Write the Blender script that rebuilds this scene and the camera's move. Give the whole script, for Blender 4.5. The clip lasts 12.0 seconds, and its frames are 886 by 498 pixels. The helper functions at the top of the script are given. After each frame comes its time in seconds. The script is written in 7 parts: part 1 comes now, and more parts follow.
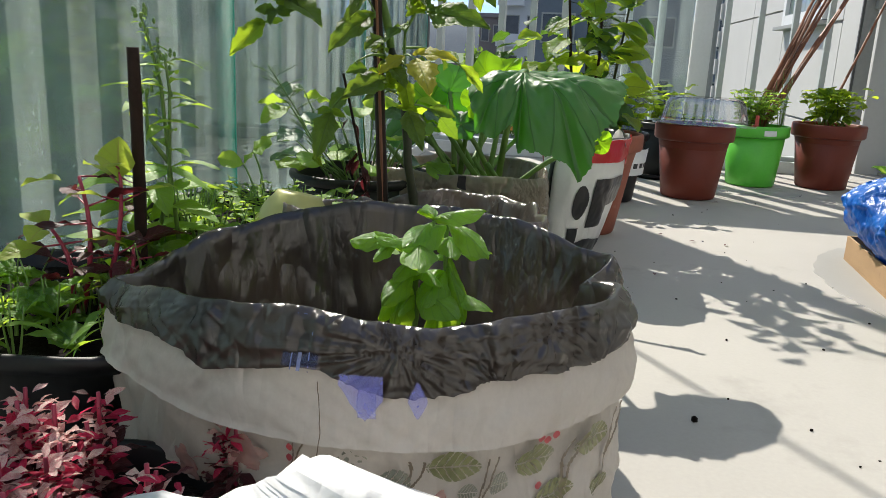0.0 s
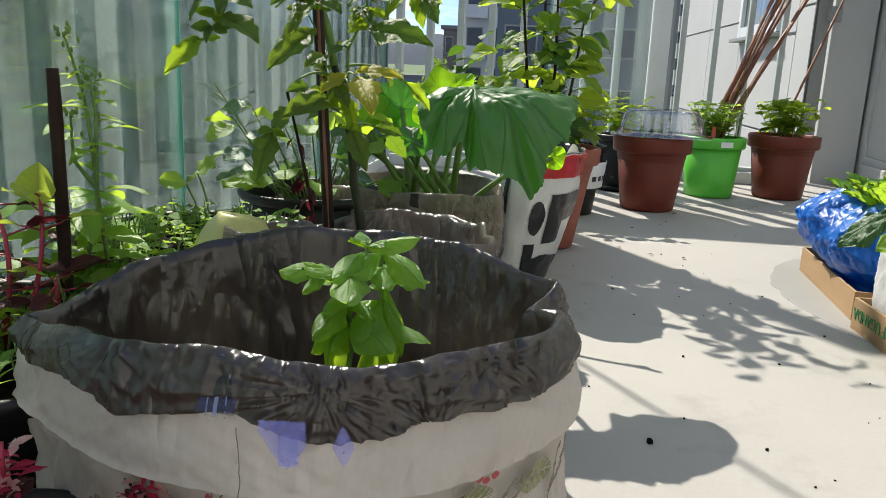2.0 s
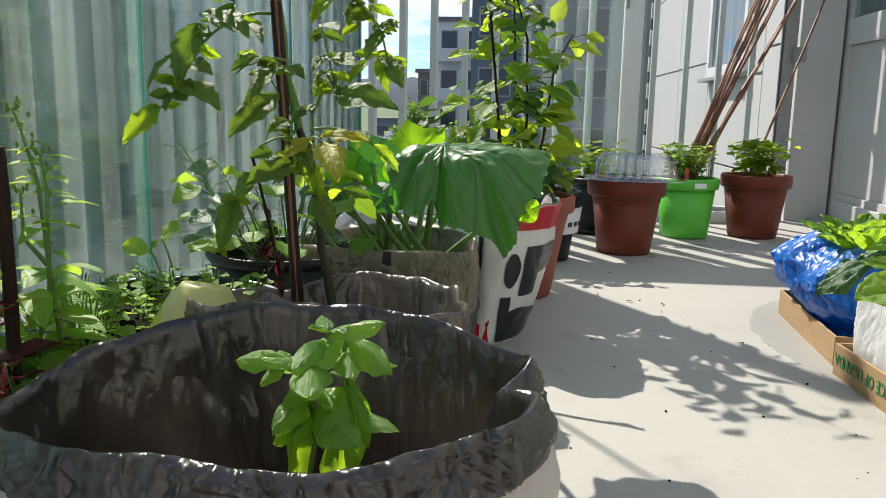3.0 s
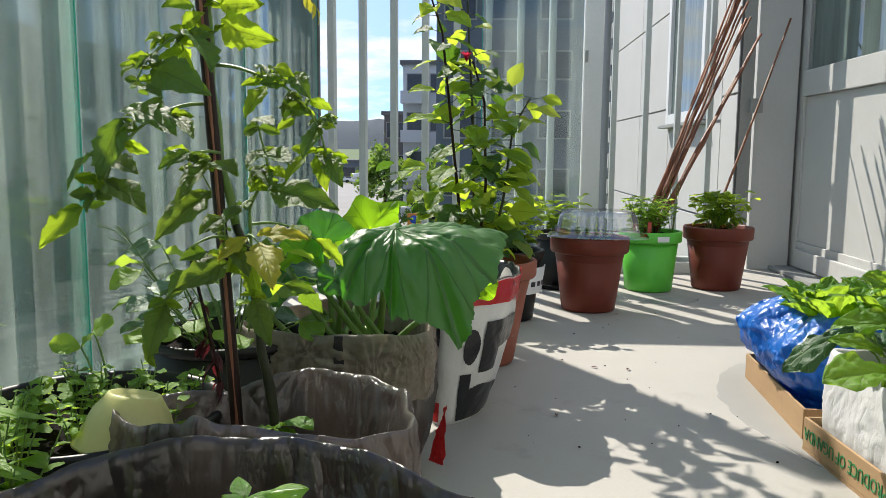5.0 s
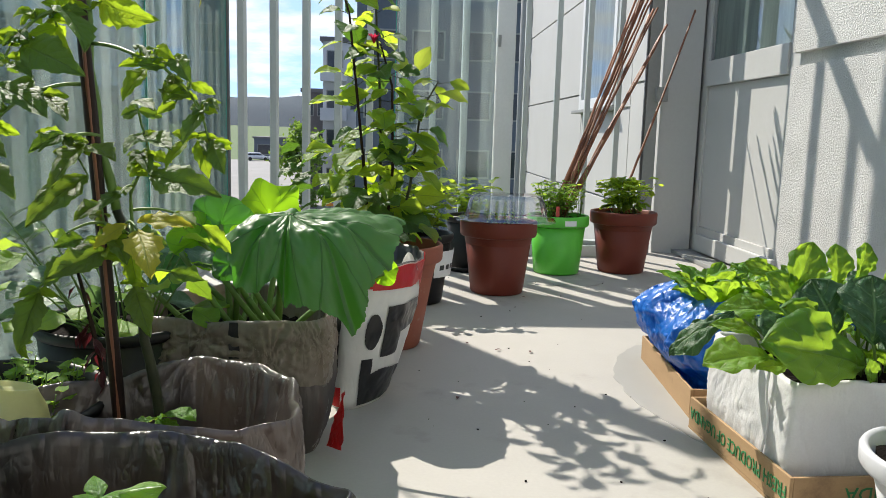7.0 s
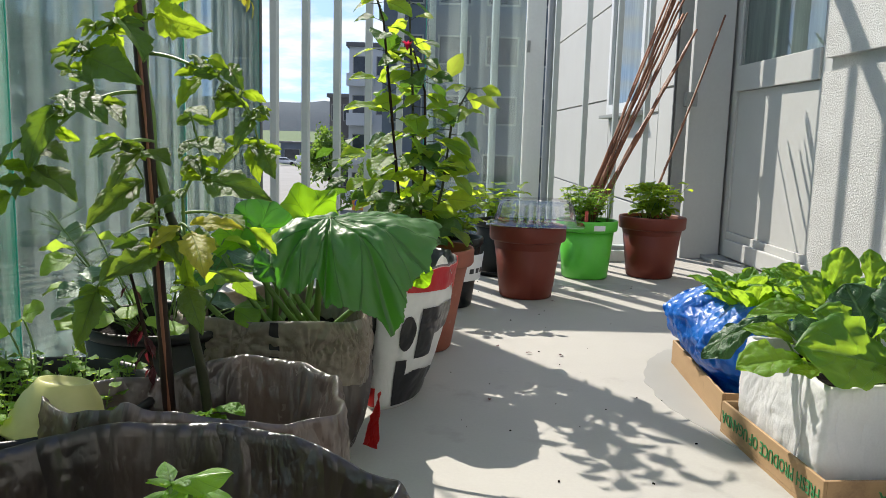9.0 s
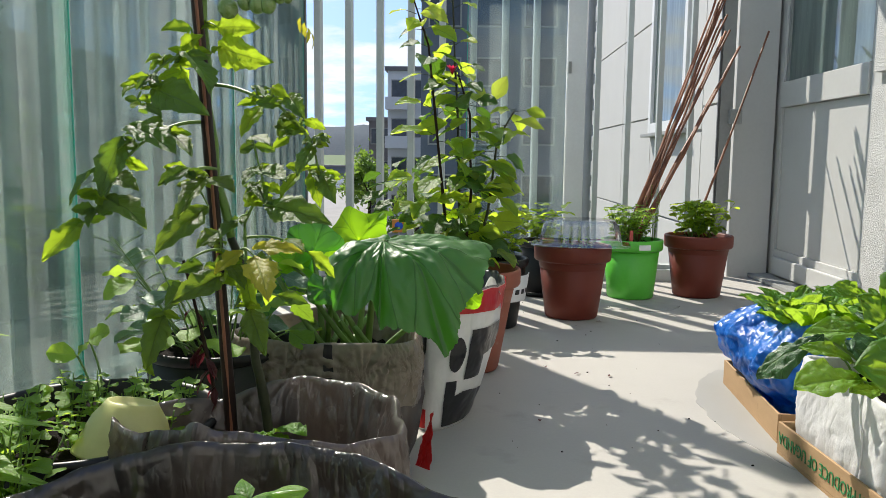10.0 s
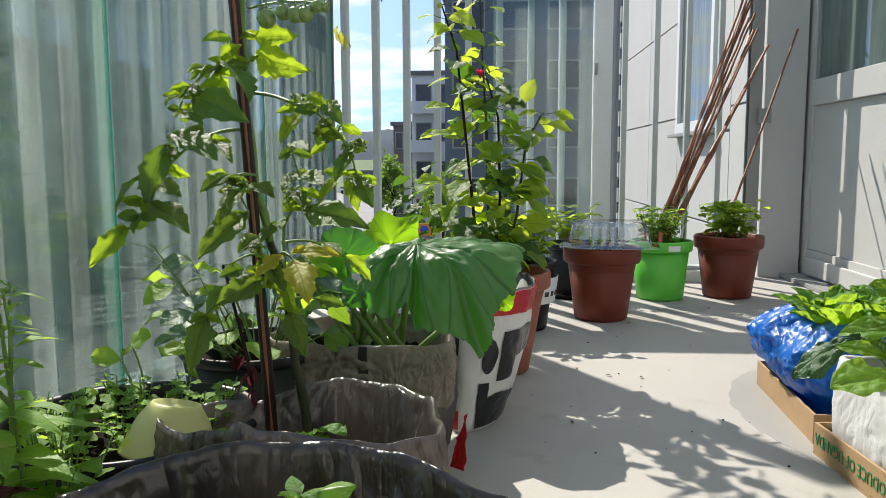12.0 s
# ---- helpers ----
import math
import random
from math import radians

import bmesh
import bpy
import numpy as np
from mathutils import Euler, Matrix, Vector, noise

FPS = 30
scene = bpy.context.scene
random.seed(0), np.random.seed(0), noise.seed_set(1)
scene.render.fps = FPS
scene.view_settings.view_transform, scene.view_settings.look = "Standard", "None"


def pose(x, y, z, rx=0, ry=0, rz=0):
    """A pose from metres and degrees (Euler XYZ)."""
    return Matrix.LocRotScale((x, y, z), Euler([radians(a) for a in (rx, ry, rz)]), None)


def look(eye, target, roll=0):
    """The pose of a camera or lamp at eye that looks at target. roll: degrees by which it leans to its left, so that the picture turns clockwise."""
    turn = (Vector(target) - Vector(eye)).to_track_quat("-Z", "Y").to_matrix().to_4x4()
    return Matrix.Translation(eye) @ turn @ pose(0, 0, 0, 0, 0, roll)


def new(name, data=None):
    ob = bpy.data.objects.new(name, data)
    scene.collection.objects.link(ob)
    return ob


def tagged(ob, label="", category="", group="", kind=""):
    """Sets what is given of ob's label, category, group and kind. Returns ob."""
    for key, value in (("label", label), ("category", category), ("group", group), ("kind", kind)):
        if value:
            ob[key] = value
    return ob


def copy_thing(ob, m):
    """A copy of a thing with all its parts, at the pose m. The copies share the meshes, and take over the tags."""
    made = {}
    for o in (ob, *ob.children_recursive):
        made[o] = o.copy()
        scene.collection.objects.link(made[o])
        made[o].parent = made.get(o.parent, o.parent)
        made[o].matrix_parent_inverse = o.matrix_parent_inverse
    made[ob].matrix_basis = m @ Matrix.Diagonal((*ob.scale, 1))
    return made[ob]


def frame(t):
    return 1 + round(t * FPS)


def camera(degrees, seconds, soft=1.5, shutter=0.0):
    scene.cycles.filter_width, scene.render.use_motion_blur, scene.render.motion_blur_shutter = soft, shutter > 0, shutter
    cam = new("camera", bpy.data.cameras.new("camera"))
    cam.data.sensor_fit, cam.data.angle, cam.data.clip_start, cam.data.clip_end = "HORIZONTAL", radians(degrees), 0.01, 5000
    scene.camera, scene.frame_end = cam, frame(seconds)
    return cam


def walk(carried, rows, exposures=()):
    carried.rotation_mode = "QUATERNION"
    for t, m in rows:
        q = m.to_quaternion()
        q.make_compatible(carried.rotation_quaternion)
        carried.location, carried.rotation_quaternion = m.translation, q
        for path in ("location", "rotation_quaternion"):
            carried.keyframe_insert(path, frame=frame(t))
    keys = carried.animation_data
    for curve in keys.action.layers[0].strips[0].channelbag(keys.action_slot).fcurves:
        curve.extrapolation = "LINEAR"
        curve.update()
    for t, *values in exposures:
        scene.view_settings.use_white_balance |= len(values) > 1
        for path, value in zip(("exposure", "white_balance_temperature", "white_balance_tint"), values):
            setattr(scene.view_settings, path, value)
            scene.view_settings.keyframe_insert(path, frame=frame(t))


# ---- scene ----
cam = camera(59.2, 12.0, soft=0.45)
PATH = [
    (0, (0.593, 0.105, 0.474), (0.284, 2.021, -0.009), 2.7),
    (0.5, (0.595, 0.113, 0.472), (0.287, 2.029, -0.012), 2.7),
    (1, (0.601, 0.122, 0.476), (0.308, 2.041, -0.003), 2.6),
    (1.5, (0.607, 0.132, 0.48), (0.351, 2.06, 0.016), 2.5),
    (2, (0.614, 0.141, 0.482), (0.385, 2.076, 0.031), 2.4),
    (2.5, (0.62, 0.158, 0.486), (0.435, 2.106, 0.071), 2.0),
    (3, (0.62, 0.177, 0.507), (0.437, 2.138, 0.159), 1.1),
    (3.5, (0.628, 0.197, 0.528), (0.461, 2.166, 0.219), 0.8),
    (5.5, (0.64, 0.26, 0.589), (0.544, 2.243, 0.348), 0.4),
    (6, (0.643, 0.265, 0.604), (0.552, 2.249, 0.36), 0.5),
    (6.5, (0.656, 0.251, 0.6), (0.67, 2.232, 0.326), 1.3),
    (7, (0.677, 0.249, 0.582), (0.776, 2.225, 0.289), 1.6),
    (7.2, (0.678, 0.246, 0.577), (0.798, 2.219, 0.277), 1.6),
    (8.8, (0.661, 0.227, 0.58), (0.724, 2.205, 0.288), 1.8),
    (9, (0.657, 0.222, 0.583), (0.693, 2.202, 0.3), 1.6),
    (9.5, (0.644, 0.216, 0.588), (0.623, 2.2, 0.337), 1.2),
    (10, (0.637, 0.208, 0.585), (0.571, 2.194, 0.354), 0.6),
    (10.5, (0.637, 0.202, 0.587), (0.534, 2.187, 0.364), 0.1),
    (11, (0.631, 0.201, 0.588), (0.504, 2.185, 0.369), -0.2),
    (11.5, (0.629, 0.201, 0.585), (0.5, 2.184, 0.365), -0.2),
    (12, (0.625, 0.194, 0.585), (0.494, 2.177, 0.363), -0.2),
]
walk(cam, [(t, look(eye, target, roll)) for t, eye, target, roll in PATH], exposures=[(0, 0.86)])
# ---- world, sun and exposure ----
SUN_TRAVEL = Vector((0.535, -0.87, -1.0)).normalized()
world = bpy.data.worlds.new("world")
scene.world = world
world.use_nodes = True
wn, wl = world.node_tree.nodes, world.node_tree.links
wn.clear()
sky = wn.new("ShaderNodeTexSky")
sky.sky_type = "NISHITA"
sky.sun_disc = False
sky.sun_elevation = radians(44.4)
sky.sun_rotation = radians(-31.6)
sky.altitude = 200
sky.dust_density = 0.3
sky.ozone_density = 3.0
w_lift = wn.new("ShaderNodeVectorMath")
w_lift.operation = "ADD"
w_lift.inputs[1].default_value = (0, 0, 0.30)
w_bg = wn.new("ShaderNodeBackground")
w_out = wn.new("ShaderNodeOutputWorld")
w_tc = wn.new("ShaderNodeTexCoord")
wl.new(w_tc.outputs["Generated"], w_lift.inputs[0])
wl.new(w_lift.outputs[0], sky.inputs["Vector"])
w_sep = wn.new("ShaderNodeSeparateXYZ")
wl.new(w_tc.outputs["Generated"], w_sep.inputs[0])
w_den = wn.new("ShaderNodeMath")
w_den.operation = "ADD"
w_den.inputs[1].default_value = 0.16
wl.new(w_sep.outputs["Z"], w_den.inputs[0])
w_div = wn.new("ShaderNodeVectorMath")
w_div.operation = "DIVIDE"
w_comb = wn.new("ShaderNodeCombineXYZ")
for k in range(3):
    wl.new(w_den.outputs[0], w_comb.inputs[k])
wl.new(w_tc.outputs["Generated"], w_div.inputs[0])
wl.new(w_comb.outputs[0], w_div.inputs[1])
w_noise = wn.new("ShaderNodeTexNoise")
w_noise.inputs["Scale"].default_value = 1.9
w_noise.inputs["Detail"].default_value = 9
w_noise.inputs["Roughness"].default_value = 0.58
wl.new(w_div.outputs[0], w_noise.inputs["Vector"])
w_ramp = wn.new("ShaderNodeValToRGB")
w_ramp.color_ramp.elements[0].position = 0.45
w_ramp.color_ramp.elements[1].position = 0.60
wl.new(w_noise.outputs["Fac"], w_ramp.inputs[0])
w_mix = wn.new("ShaderNodeMixRGB")
w_mix.inputs["Color2"].default_value = (4.5, 4.65, 4.95, 1)
wl.new(w_ramp.outputs["Color"], w_mix.inputs["Fac"])
wl.new(sky.outputs[0], w_mix.inputs["Color1"])
wl.new(w_mix.outputs[0], w_bg.inputs["Color"])
w_bg.inputs["Strength"].default_value = 0.13
wl.new(w_bg.outputs[0], w_out.inputs[0])

sun = new("sun", bpy.data.lights.new("sun", "SUN"))
sun.data.energy = 4.15
sun.data.angle = radians(0.53)
sun.data.color = (1.0, 0.93, 0.83)
sun.matrix_world = look(-SUN_TRAVEL * 30, (0, 0, 0))


# ---- materials ----
def material(name):
    m = bpy.data.materials.new(name)
    m.use_nodes = True
    m.node_tree.nodes.clear()
    return m, m.node_tree.nodes, m.node_tree.links


def node(nodes, kind, **values):
    n = nodes.new(kind)
    for key, value in values.items():
        n.inputs[key].default_value = value
    return n


def mixed(nodes, links, fac, a, b, blend="MIX"):
    """A colour mix; each of fac, a and b is a socket or a value."""
    n = nodes.new("ShaderNodeMixRGB")
    n.blend_type = blend
    for slot, value in (("Fac", fac), ("Color1", a), ("Color2", b)):
        if isinstance(value, bpy.types.NodeSocket):
            links.new(value, n.inputs[slot])
        else:
            n.inputs[slot].default_value = value if slot == "Fac" else (*value, 1)[:4]
    return n.outputs[0]


def calc(nodes, links, op, a, b=0.0, c=None):
    n = nodes.new("ShaderNodeMath")
    n.operation = op
    for k, value in enumerate((a, b) if c is None else (a, b, c)):
        if isinstance(value, bpy.types.NodeSocket):
            links.new(value, n.inputs[k])
        else:
            n.inputs[k].default_value = value
    return n.outputs[0]


def ramp(nodes, links, value, low, high):
    n = nodes.new("ShaderNodeMapRange")
    n.inputs["From Min"].default_value, n.inputs["From Max"].default_value = low, high
    links.new(value, n.inputs["Value"])
    return n.outputs["Result"]


def noise_of(nodes, links, vec, scale, detail=4.0, rough=0.55, stretch=None):
    if stretch:
        mp = nodes.new("ShaderNodeMapping")
        mp.inputs["Scale"].default_value = stretch
        links.new(vec, mp.inputs["Vector"])
        vec = mp.outputs[0]
    n = node(nodes, "ShaderNodeTexNoise", Scale=scale, Detail=detail, Roughness=rough)
    links.new(vec, n.inputs["Vector"])
    return n.outputs["Fac"]


def surface(name, dark, light, rough=0.6, broad=3.0, fine=60.0, bump=0.15, depth=0.002, metal=0.0, spec=0.5,
            stretch=None, stain=None, stain_at=(0.6, 0.72), vary=0.0, see_through=None, coat=0.0, bump_scale=None, clear=0.0, fine_creases=0.0):
    """A plain material with two scales of colour, fine relief and, where given, stains or light shining through."""
    m, n, l = material(name)
    tc = n.new("ShaderNodeTexCoord").outputs["Object"]
    a = noise_of(n, l, tc, broad, 5, 0.6, stretch)
    b = noise_of(n, l, tc, fine, 3, 0.6, stretch)
    col = mixed(n, l, ramp(n, l, a, 0.3, 0.7), dark, light)
    col = mixed(n, l, 0.35, col, mixed(n, l, ramp(n, l, b, 0.3, 0.7), dark, light))
    if stain:
        col = mixed(n, l, ramp(n, l, noise_of(n, l, tc, broad * 2.3, 7, 0.65), *stain_at), col, stain)
    if vary:
        rnd = n.new("ShaderNodeObjectInfo").outputs["Random"]
        hsv = node(n, "ShaderNodeHueSaturation")
        l.new(calc(n, l, "MULTIPLY_ADD", rnd, 2 * vary, 1 - vary), hsv.inputs["Value"])
        l.new(col, hsv.inputs["Color"])
        col = hsv.outputs[0]
    p = node(n, "ShaderNodeBsdfPrincipled", Metallic=metal)
    p.inputs["Specular IOR Level"].default_value = spec
    p.inputs["Coat Weight"].default_value = coat
    p.inputs["Coat Roughness"].default_value = 0.12
    l.new(col, p.inputs["Base Color"])
    l.new(calc(n, l, "MULTIPLY_ADD", b, 0.24, rough - 0.12), p.inputs["Roughness"])
    bn = node(n, "ShaderNodeBump", Strength=bump, Distance=depth)
    if bump_scale:
        l.new(noise_of(n, l, tc, bump_scale, 4, 0.6, stretch), bn.inputs["Height"])
    else:
        l.new(b, bn.inputs["Height"])
    for scale, deep, turn, longer, shift in ((13, 0.007, (0.3, 1.15, 0.2), 2.6, 0.0), (34, 0.013, (0.2, 1.6, 0.3), 3.4, 3.1), (44, 0.010, (-0.4, -0.7, 0.5), 4.0, 7.7), (140, 0.0016, (0.5, 0.4, -0.6), 2.2, 5.3)) if fine_creases else ():
        # flat planes of film between thin sharp folds, running in a few directions
        mp = n.new("ShaderNodeMapping")
        mp.inputs["Location"].default_value = (shift, -shift, shift)
        mp.inputs["Rotation"].default_value = turn
        mp.inputs["Scale"].default_value = (1, longer ** -0.5, 1 / longer)
        l.new(tc, mp.inputs["Vector"])
        crease = calc(n, l, "ABSOLUTE", calc(n, l, "SUBTRACT", noise_of(n, l, mp.outputs[0], scale, 1.2, 0.4), 0.5))
        where = ramp(n, l, noise_of(n, l, tc, 6 + 0.06 * scale, 2), 0.42, 0.62)
        b3 = node(n, "ShaderNodeBump", Distance=deep)
        l.new(calc(n, l, "MULTIPLY_ADD", where, fine_creases * 0.8, fine_creases * 0.2), b3.inputs["Strength"])
        l.new(crease, b3.inputs["Height"])
        l.new(bn.outputs[0], b3.inputs["Normal"])
        bn = b3
    l.new(bn.outputs[0], p.inputs["Normal"])
    out = n.new("ShaderNodeOutputMaterial")
    if see_through:
        colour, share = see_through
        t = node(n, "ShaderNodeBsdfTranslucent", Color=(*colour, 1))
        mx = node(n, "ShaderNodeMixShader", Fac=share)
        l.new(p.outputs[0], mx.inputs[1])
        l.new(t.outputs[0], mx.inputs[2])
        body = mx.outputs[0]
    else:
        body = p.outputs[0]
    if clear:
        thin = node(n, "ShaderNodeMixShader", Fac=clear)
        l.new(body, thin.inputs[1])
        l.new(n.new("ShaderNodeBsdfTransparent").outputs[0], thin.inputs[2])
        body = thin.outputs[0]
    l.new(body, out.inputs[0])
    return m


def leaf_surface(name, deep, fresh, back, share=0.42, rough=0.42, vein=(0.30, 0.42, 0.12), ribs=7.0, blotch=None, puff=0.5, gloss=0.32, forks=()):
    """A leaf: colours that vary from leaf to leaf, a midrib and side veins along its own length, light shining through."""
    m, n, l = material(name)
    uv = n.new("ShaderNodeTexCoord").outputs["UV"]
    ob = n.new("ShaderNodeTexCoord").outputs["Object"]
    sep = n.new("ShaderNodeSeparateXYZ")
    l.new(uv, sep.inputs[0])
    side = calc(n, l, "ABSOLUTE", calc(n, l, "SUBTRACT", sep.outputs[0], 0.5))
    mid = ramp(n, l, side, 0.035, 0.012)
    wave = calc(n, l, "SINE", calc(n, l, "MULTIPLY", calc(n, l, "SUBTRACT", sep.outputs[1], calc(n, l, "MULTIPLY", side, 0.55)), ribs * 6.283))
    lateral = ramp(n, l, wave, 0.90, 0.99)
    veins = calc(n, l, "MAXIMUM", mid, calc(n, l, "MULTIPLY", lateral, 0.55))
    for start, lean in forks:
        off = calc(n, l, "ABSOLUTE", calc(n, l, "SUBTRACT", side, calc(n, l, "MULTIPLY", calc(n, l, "SUBTRACT", sep.outputs[1], start), lean)))
        veins = calc(n, l, "MAXIMUM", veins, calc(n, l, "MULTIPLY", ramp(n, l, off, 0.020, 0.006), 0.75))
    rnd = n.new("ShaderNodeObjectInfo").outputs["Random"]
    grain = noise_of(n, l, ob, 45, 4)
    col = mixed(n, l, calc(n, l, "MULTIPLY_ADD", grain, 0.5, calc(n, l, "MULTIPLY_ADD", rnd, 0.8, -0.2)), deep, fresh)
    if blotch:
        col = mixed(n, l, ramp(n, l, noise_of(n, l, ob, 60, 2), 0.48, 0.60), col, blotch)
    col = mixed(n, l, calc(n, l, "MULTIPLY", veins, 0.55), col, vein)
    p = node(n, "ShaderNodeBsdfPrincipled", Roughness=rough)
    p.inputs["Specular IOR Level"].default_value = gloss
    l.new(col, p.inputs["Base Color"])
    quilt = calc(n, l, "ADD", calc(n, l, "MULTIPLY", wave, -0.10), calc(n, l, "MULTIPLY_ADD", grain, 0.6, calc(n, l, "MULTIPLY", veins, -0.9)))
    bn = node(n, "ShaderNodeBump", Strength=puff, Distance=0.003)
    l.new(quilt, bn.inputs["Height"])
    l.new(bn.outputs[0], p.inputs["Normal"])
    t = n.new("ShaderNodeBsdfTranslucent")
    l.new(mixed(n, l, calc(n, l, "MULTIPLY", veins, 0.4), mixed(n, l, rnd, back, tuple(v * 0.8 for v in back)), deep), t.inputs["Color"])
    mx = node(n, "ShaderNodeMixShader", Fac=share)
    l.new(p.outputs[0], mx.inputs[1])
    l.new(t.outputs[0], mx.inputs[2])
    out = n.new("ShaderNodeOutputMaterial")
    l.new(mx.outputs[0], out.inputs[0])
    return m


def pane_surface(name, tint, haze, streak, gloss=0.06):
    """Window glass: clear, with a thin film of dirt in streaks and a mirror-like sheen that grows towards grazing views."""
    m, n, l = material(name)
    tc = n.new("ShaderNodeTexCoord").outputs["Object"]
    clear = node(n, "ShaderNodeBsdfTransparent", Color=(*tint, 1))
    dirt = node(n, "ShaderNodeBsdfTranslucent", Color=(0.78, 0.93, 0.88, 1))
    dirt2 = node(n, "ShaderNodeBsdfDiffuse", Color=(0.56, 0.72, 0.68, 1))
    film = node(n, "ShaderNodeMixShader", Fac=0.3)
    l.new(dirt.outputs[0], film.inputs[1])
    l.new(dirt2.outputs[0], film.inputs[2])
    runs = noise_of(n, l, tc, 9, 5, 0.6, (1, 1, 0.12))
    spots = noise_of(n, l, tc, 90, 3, 0.7)
    amount = calc(n, l, "MULTIPLY_ADD", ramp(n, l, runs, 0.42, 0.75), streak, calc(n, l, "MULTIPLY_ADD", ramp(n, l, spots, 0.62, 0.8), streak, haze))
    body = n.new("ShaderNodeMixShader")
    l.new(amount, body.inputs[0])
    l.new(clear.outputs[0], body.inputs[1])
    l.new(film.outputs[0], body.inputs[2])
    shine = node(n, "ShaderNodeBsdfGlossy", Roughness=0.015)
    fr = node(n, "ShaderNodeFresnel", IOR=1.45)
    top = n.new("ShaderNodeMixShader")
    l.new(calc(n, l, "MULTIPLY_ADD", fr.outputs[0], 0.9, gloss * 0.2), top.inputs[0])
    l.new(body.outputs[0], top.inputs[1])
    l.new(shine.outputs[0], top.inputs[2])
    out = n.new("ShaderNodeOutputMaterial")
    l.new(top.outputs[0], out.inputs[0])
    return m


M = {}
M["concrete"] = surface("concrete_floor", (0.315, 0.305, 0.28), (0.395, 0.38, 0.35), 0.66, 1.6, 140, 0.16, 0.0014, stain=(0.265, 0.255, 0.23), stain_at=(0.58, 0.76))
# railing paint, brightened for the glow of sunlit glass before the side bars
M["slat"] = surface("grey_green_paint_brightened", (0.66, 0.76, 0.73), (0.76, 0.85, 0.82), 0.45, 4, 60, 0.05, 0.001, stain=(0.50, 0.58, 0.56))
# the same railing paint in a darker colour, for the end bars
M["endslat"] = surface("grey_green_paint_darker", (0.38, 0.42, 0.41), (0.47, 0.51, 0.50), 0.45, 4, 60, 0.05, 0.001, stain=(0.34, 0.37, 0.36))
M["post"] = surface("pale_painted_metal", (0.56, 0.58, 0.58), (0.66, 0.68, 0.68), 0.4, 3, 70, 0.05, 0.001)
M["darkmetal"] = surface("dark_anodised_metal", (0.045, 0.048, 0.05), (0.08, 0.085, 0.085), 0.42, 3, 70, 0.05, 0.001)
M["greymetal"] = surface("grey_window_frame", (0.22, 0.23, 0.22), (0.30, 0.31, 0.30), 0.45, 3, 60, 0.05, 0.001)
M["doorpaint"] = surface("grey_white_door_paint", (0.45, 0.455, 0.44), (0.515, 0.52, 0.505), 0.5, 2.5, 50, 0.06, 0.001, stain=(0.43, 0.43, 0.41), stain_at=(0.66, 0.8))
M["stucco"] = surface("rough_white_stucco", (0.44, 0.44, 0.425), (0.60, 0.60, 0.585), 0.85, 6, 190, 0.9, 0.006, bump_scale=150)
M["panel"] = surface("white_facade_board", (0.42, 0.425, 0.415), (0.485, 0.49, 0.48), 0.6, 1.2, 40, 0.05, 0.002, stain=(0.40, 0.40, 0.385), stain_at=(0.66, 0.82))
M["joint"] = surface("grey_joint", (0.30, 0.31, 0.31), (0.38, 0.39, 0.39), 0.7)
M["glass"] = pane_surface("dusty_green_glass", (0.86, 0.97, 0.93), 0.125, 0.25)
M["glass2"] = pane_surface("dusty_clear_glass", (0.86, 0.91, 0.92), 0.03, 0.09)
M["glass_edge"] = surface("teal_glass_edge", (0.02, 0.22, 0.18), (0.05, 0.36, 0.30), 0.2, see_through=((0.1, 0.6, 0.5), 0.4))
# strong pale haze here stands for the teal reflection in the pane
M["doorglass"] = pane_surface("dim_glass_reflection_haze", (0.20, 0.32, 0.31), 0.46, 0.32, 0.3)
M["terracotta"] = surface("red_brown_plastic", (0.120, 0.020, 0.010), (0.155, 0.029, 0.015), 0.5, 5, 120, 0.05, 0.001, spec=0.35, stain=(0.17, 0.055, 0.038), stain_at=(0.62, 0.8))
M["orangeclay"] = surface("orange_clay", (0.22, 0.060, 0.032), (0.28, 0.085, 0.050), 0.7, 6, 90, 0.15, 0.001, stain=(0.30, 0.17, 0.13))
M["greenplastic"] = surface("bright_green_plastic", (0.085, 0.44, 0.035), (0.11, 0.52, 0.05), 0.38, 4, 120, 0.04, 0.001)
M["blackplastic"] = surface("black_plastic", (0.004, 0.0042, 0.0045), (0.009, 0.0095, 0.010), 0.45, 6, 110, 0.06, 0.001, spec=0.35, stain=(0.035, 0.032, 0.03), stain_at=(0.64, 0.8))
M["greyplastic"] = surface("grey_white_plastic", (0.42, 0.43, 0.45), (0.52, 0.53, 0.55), 0.4, 5, 90, 0.05, 0.001, stain=(0.33, 0.33, 0.34))
M["yellowplastic"] = surface("pale_yellow_plastic", (0.58, 0.58, 0.24), (0.68, 0.67, 0.32), 0.35, 5, 90, 0.05, 0.001, see_through=((0.75, 0.75, 0.3), 0.3))
M["soil"] = surface("dark_potting_soil", (0.003, 0.0022, 0.0018), (0.011, 0.008, 0.006), 0.95, 18, 160, 0.8, 0.006, stain=(0.045, 0.036, 0.028), stain_at=(0.68, 0.76), spec=0.1)
M["liner"] = surface("black_plastic_film", (0.009, 0.0082, 0.0082), (0.018, 0.0158, 0.0155), 0.20, 7, 25, 0.06, 0.0015, spec=0.75, see_through=((0.56, 0.49, 0.44), 0.17), bump_scale=45, fine_creases=1.8)
M["liner_smoke"] = surface("grey_brown_plastic_film", (0.032, 0.028, 0.027), (0.060, 0.053, 0.050), 0.24, 7, 25, 0.06, 0.0015, spec=0.9, see_through=((0.58, 0.50, 0.45), 0.24), bump_scale=45, fine_creases=1.9)
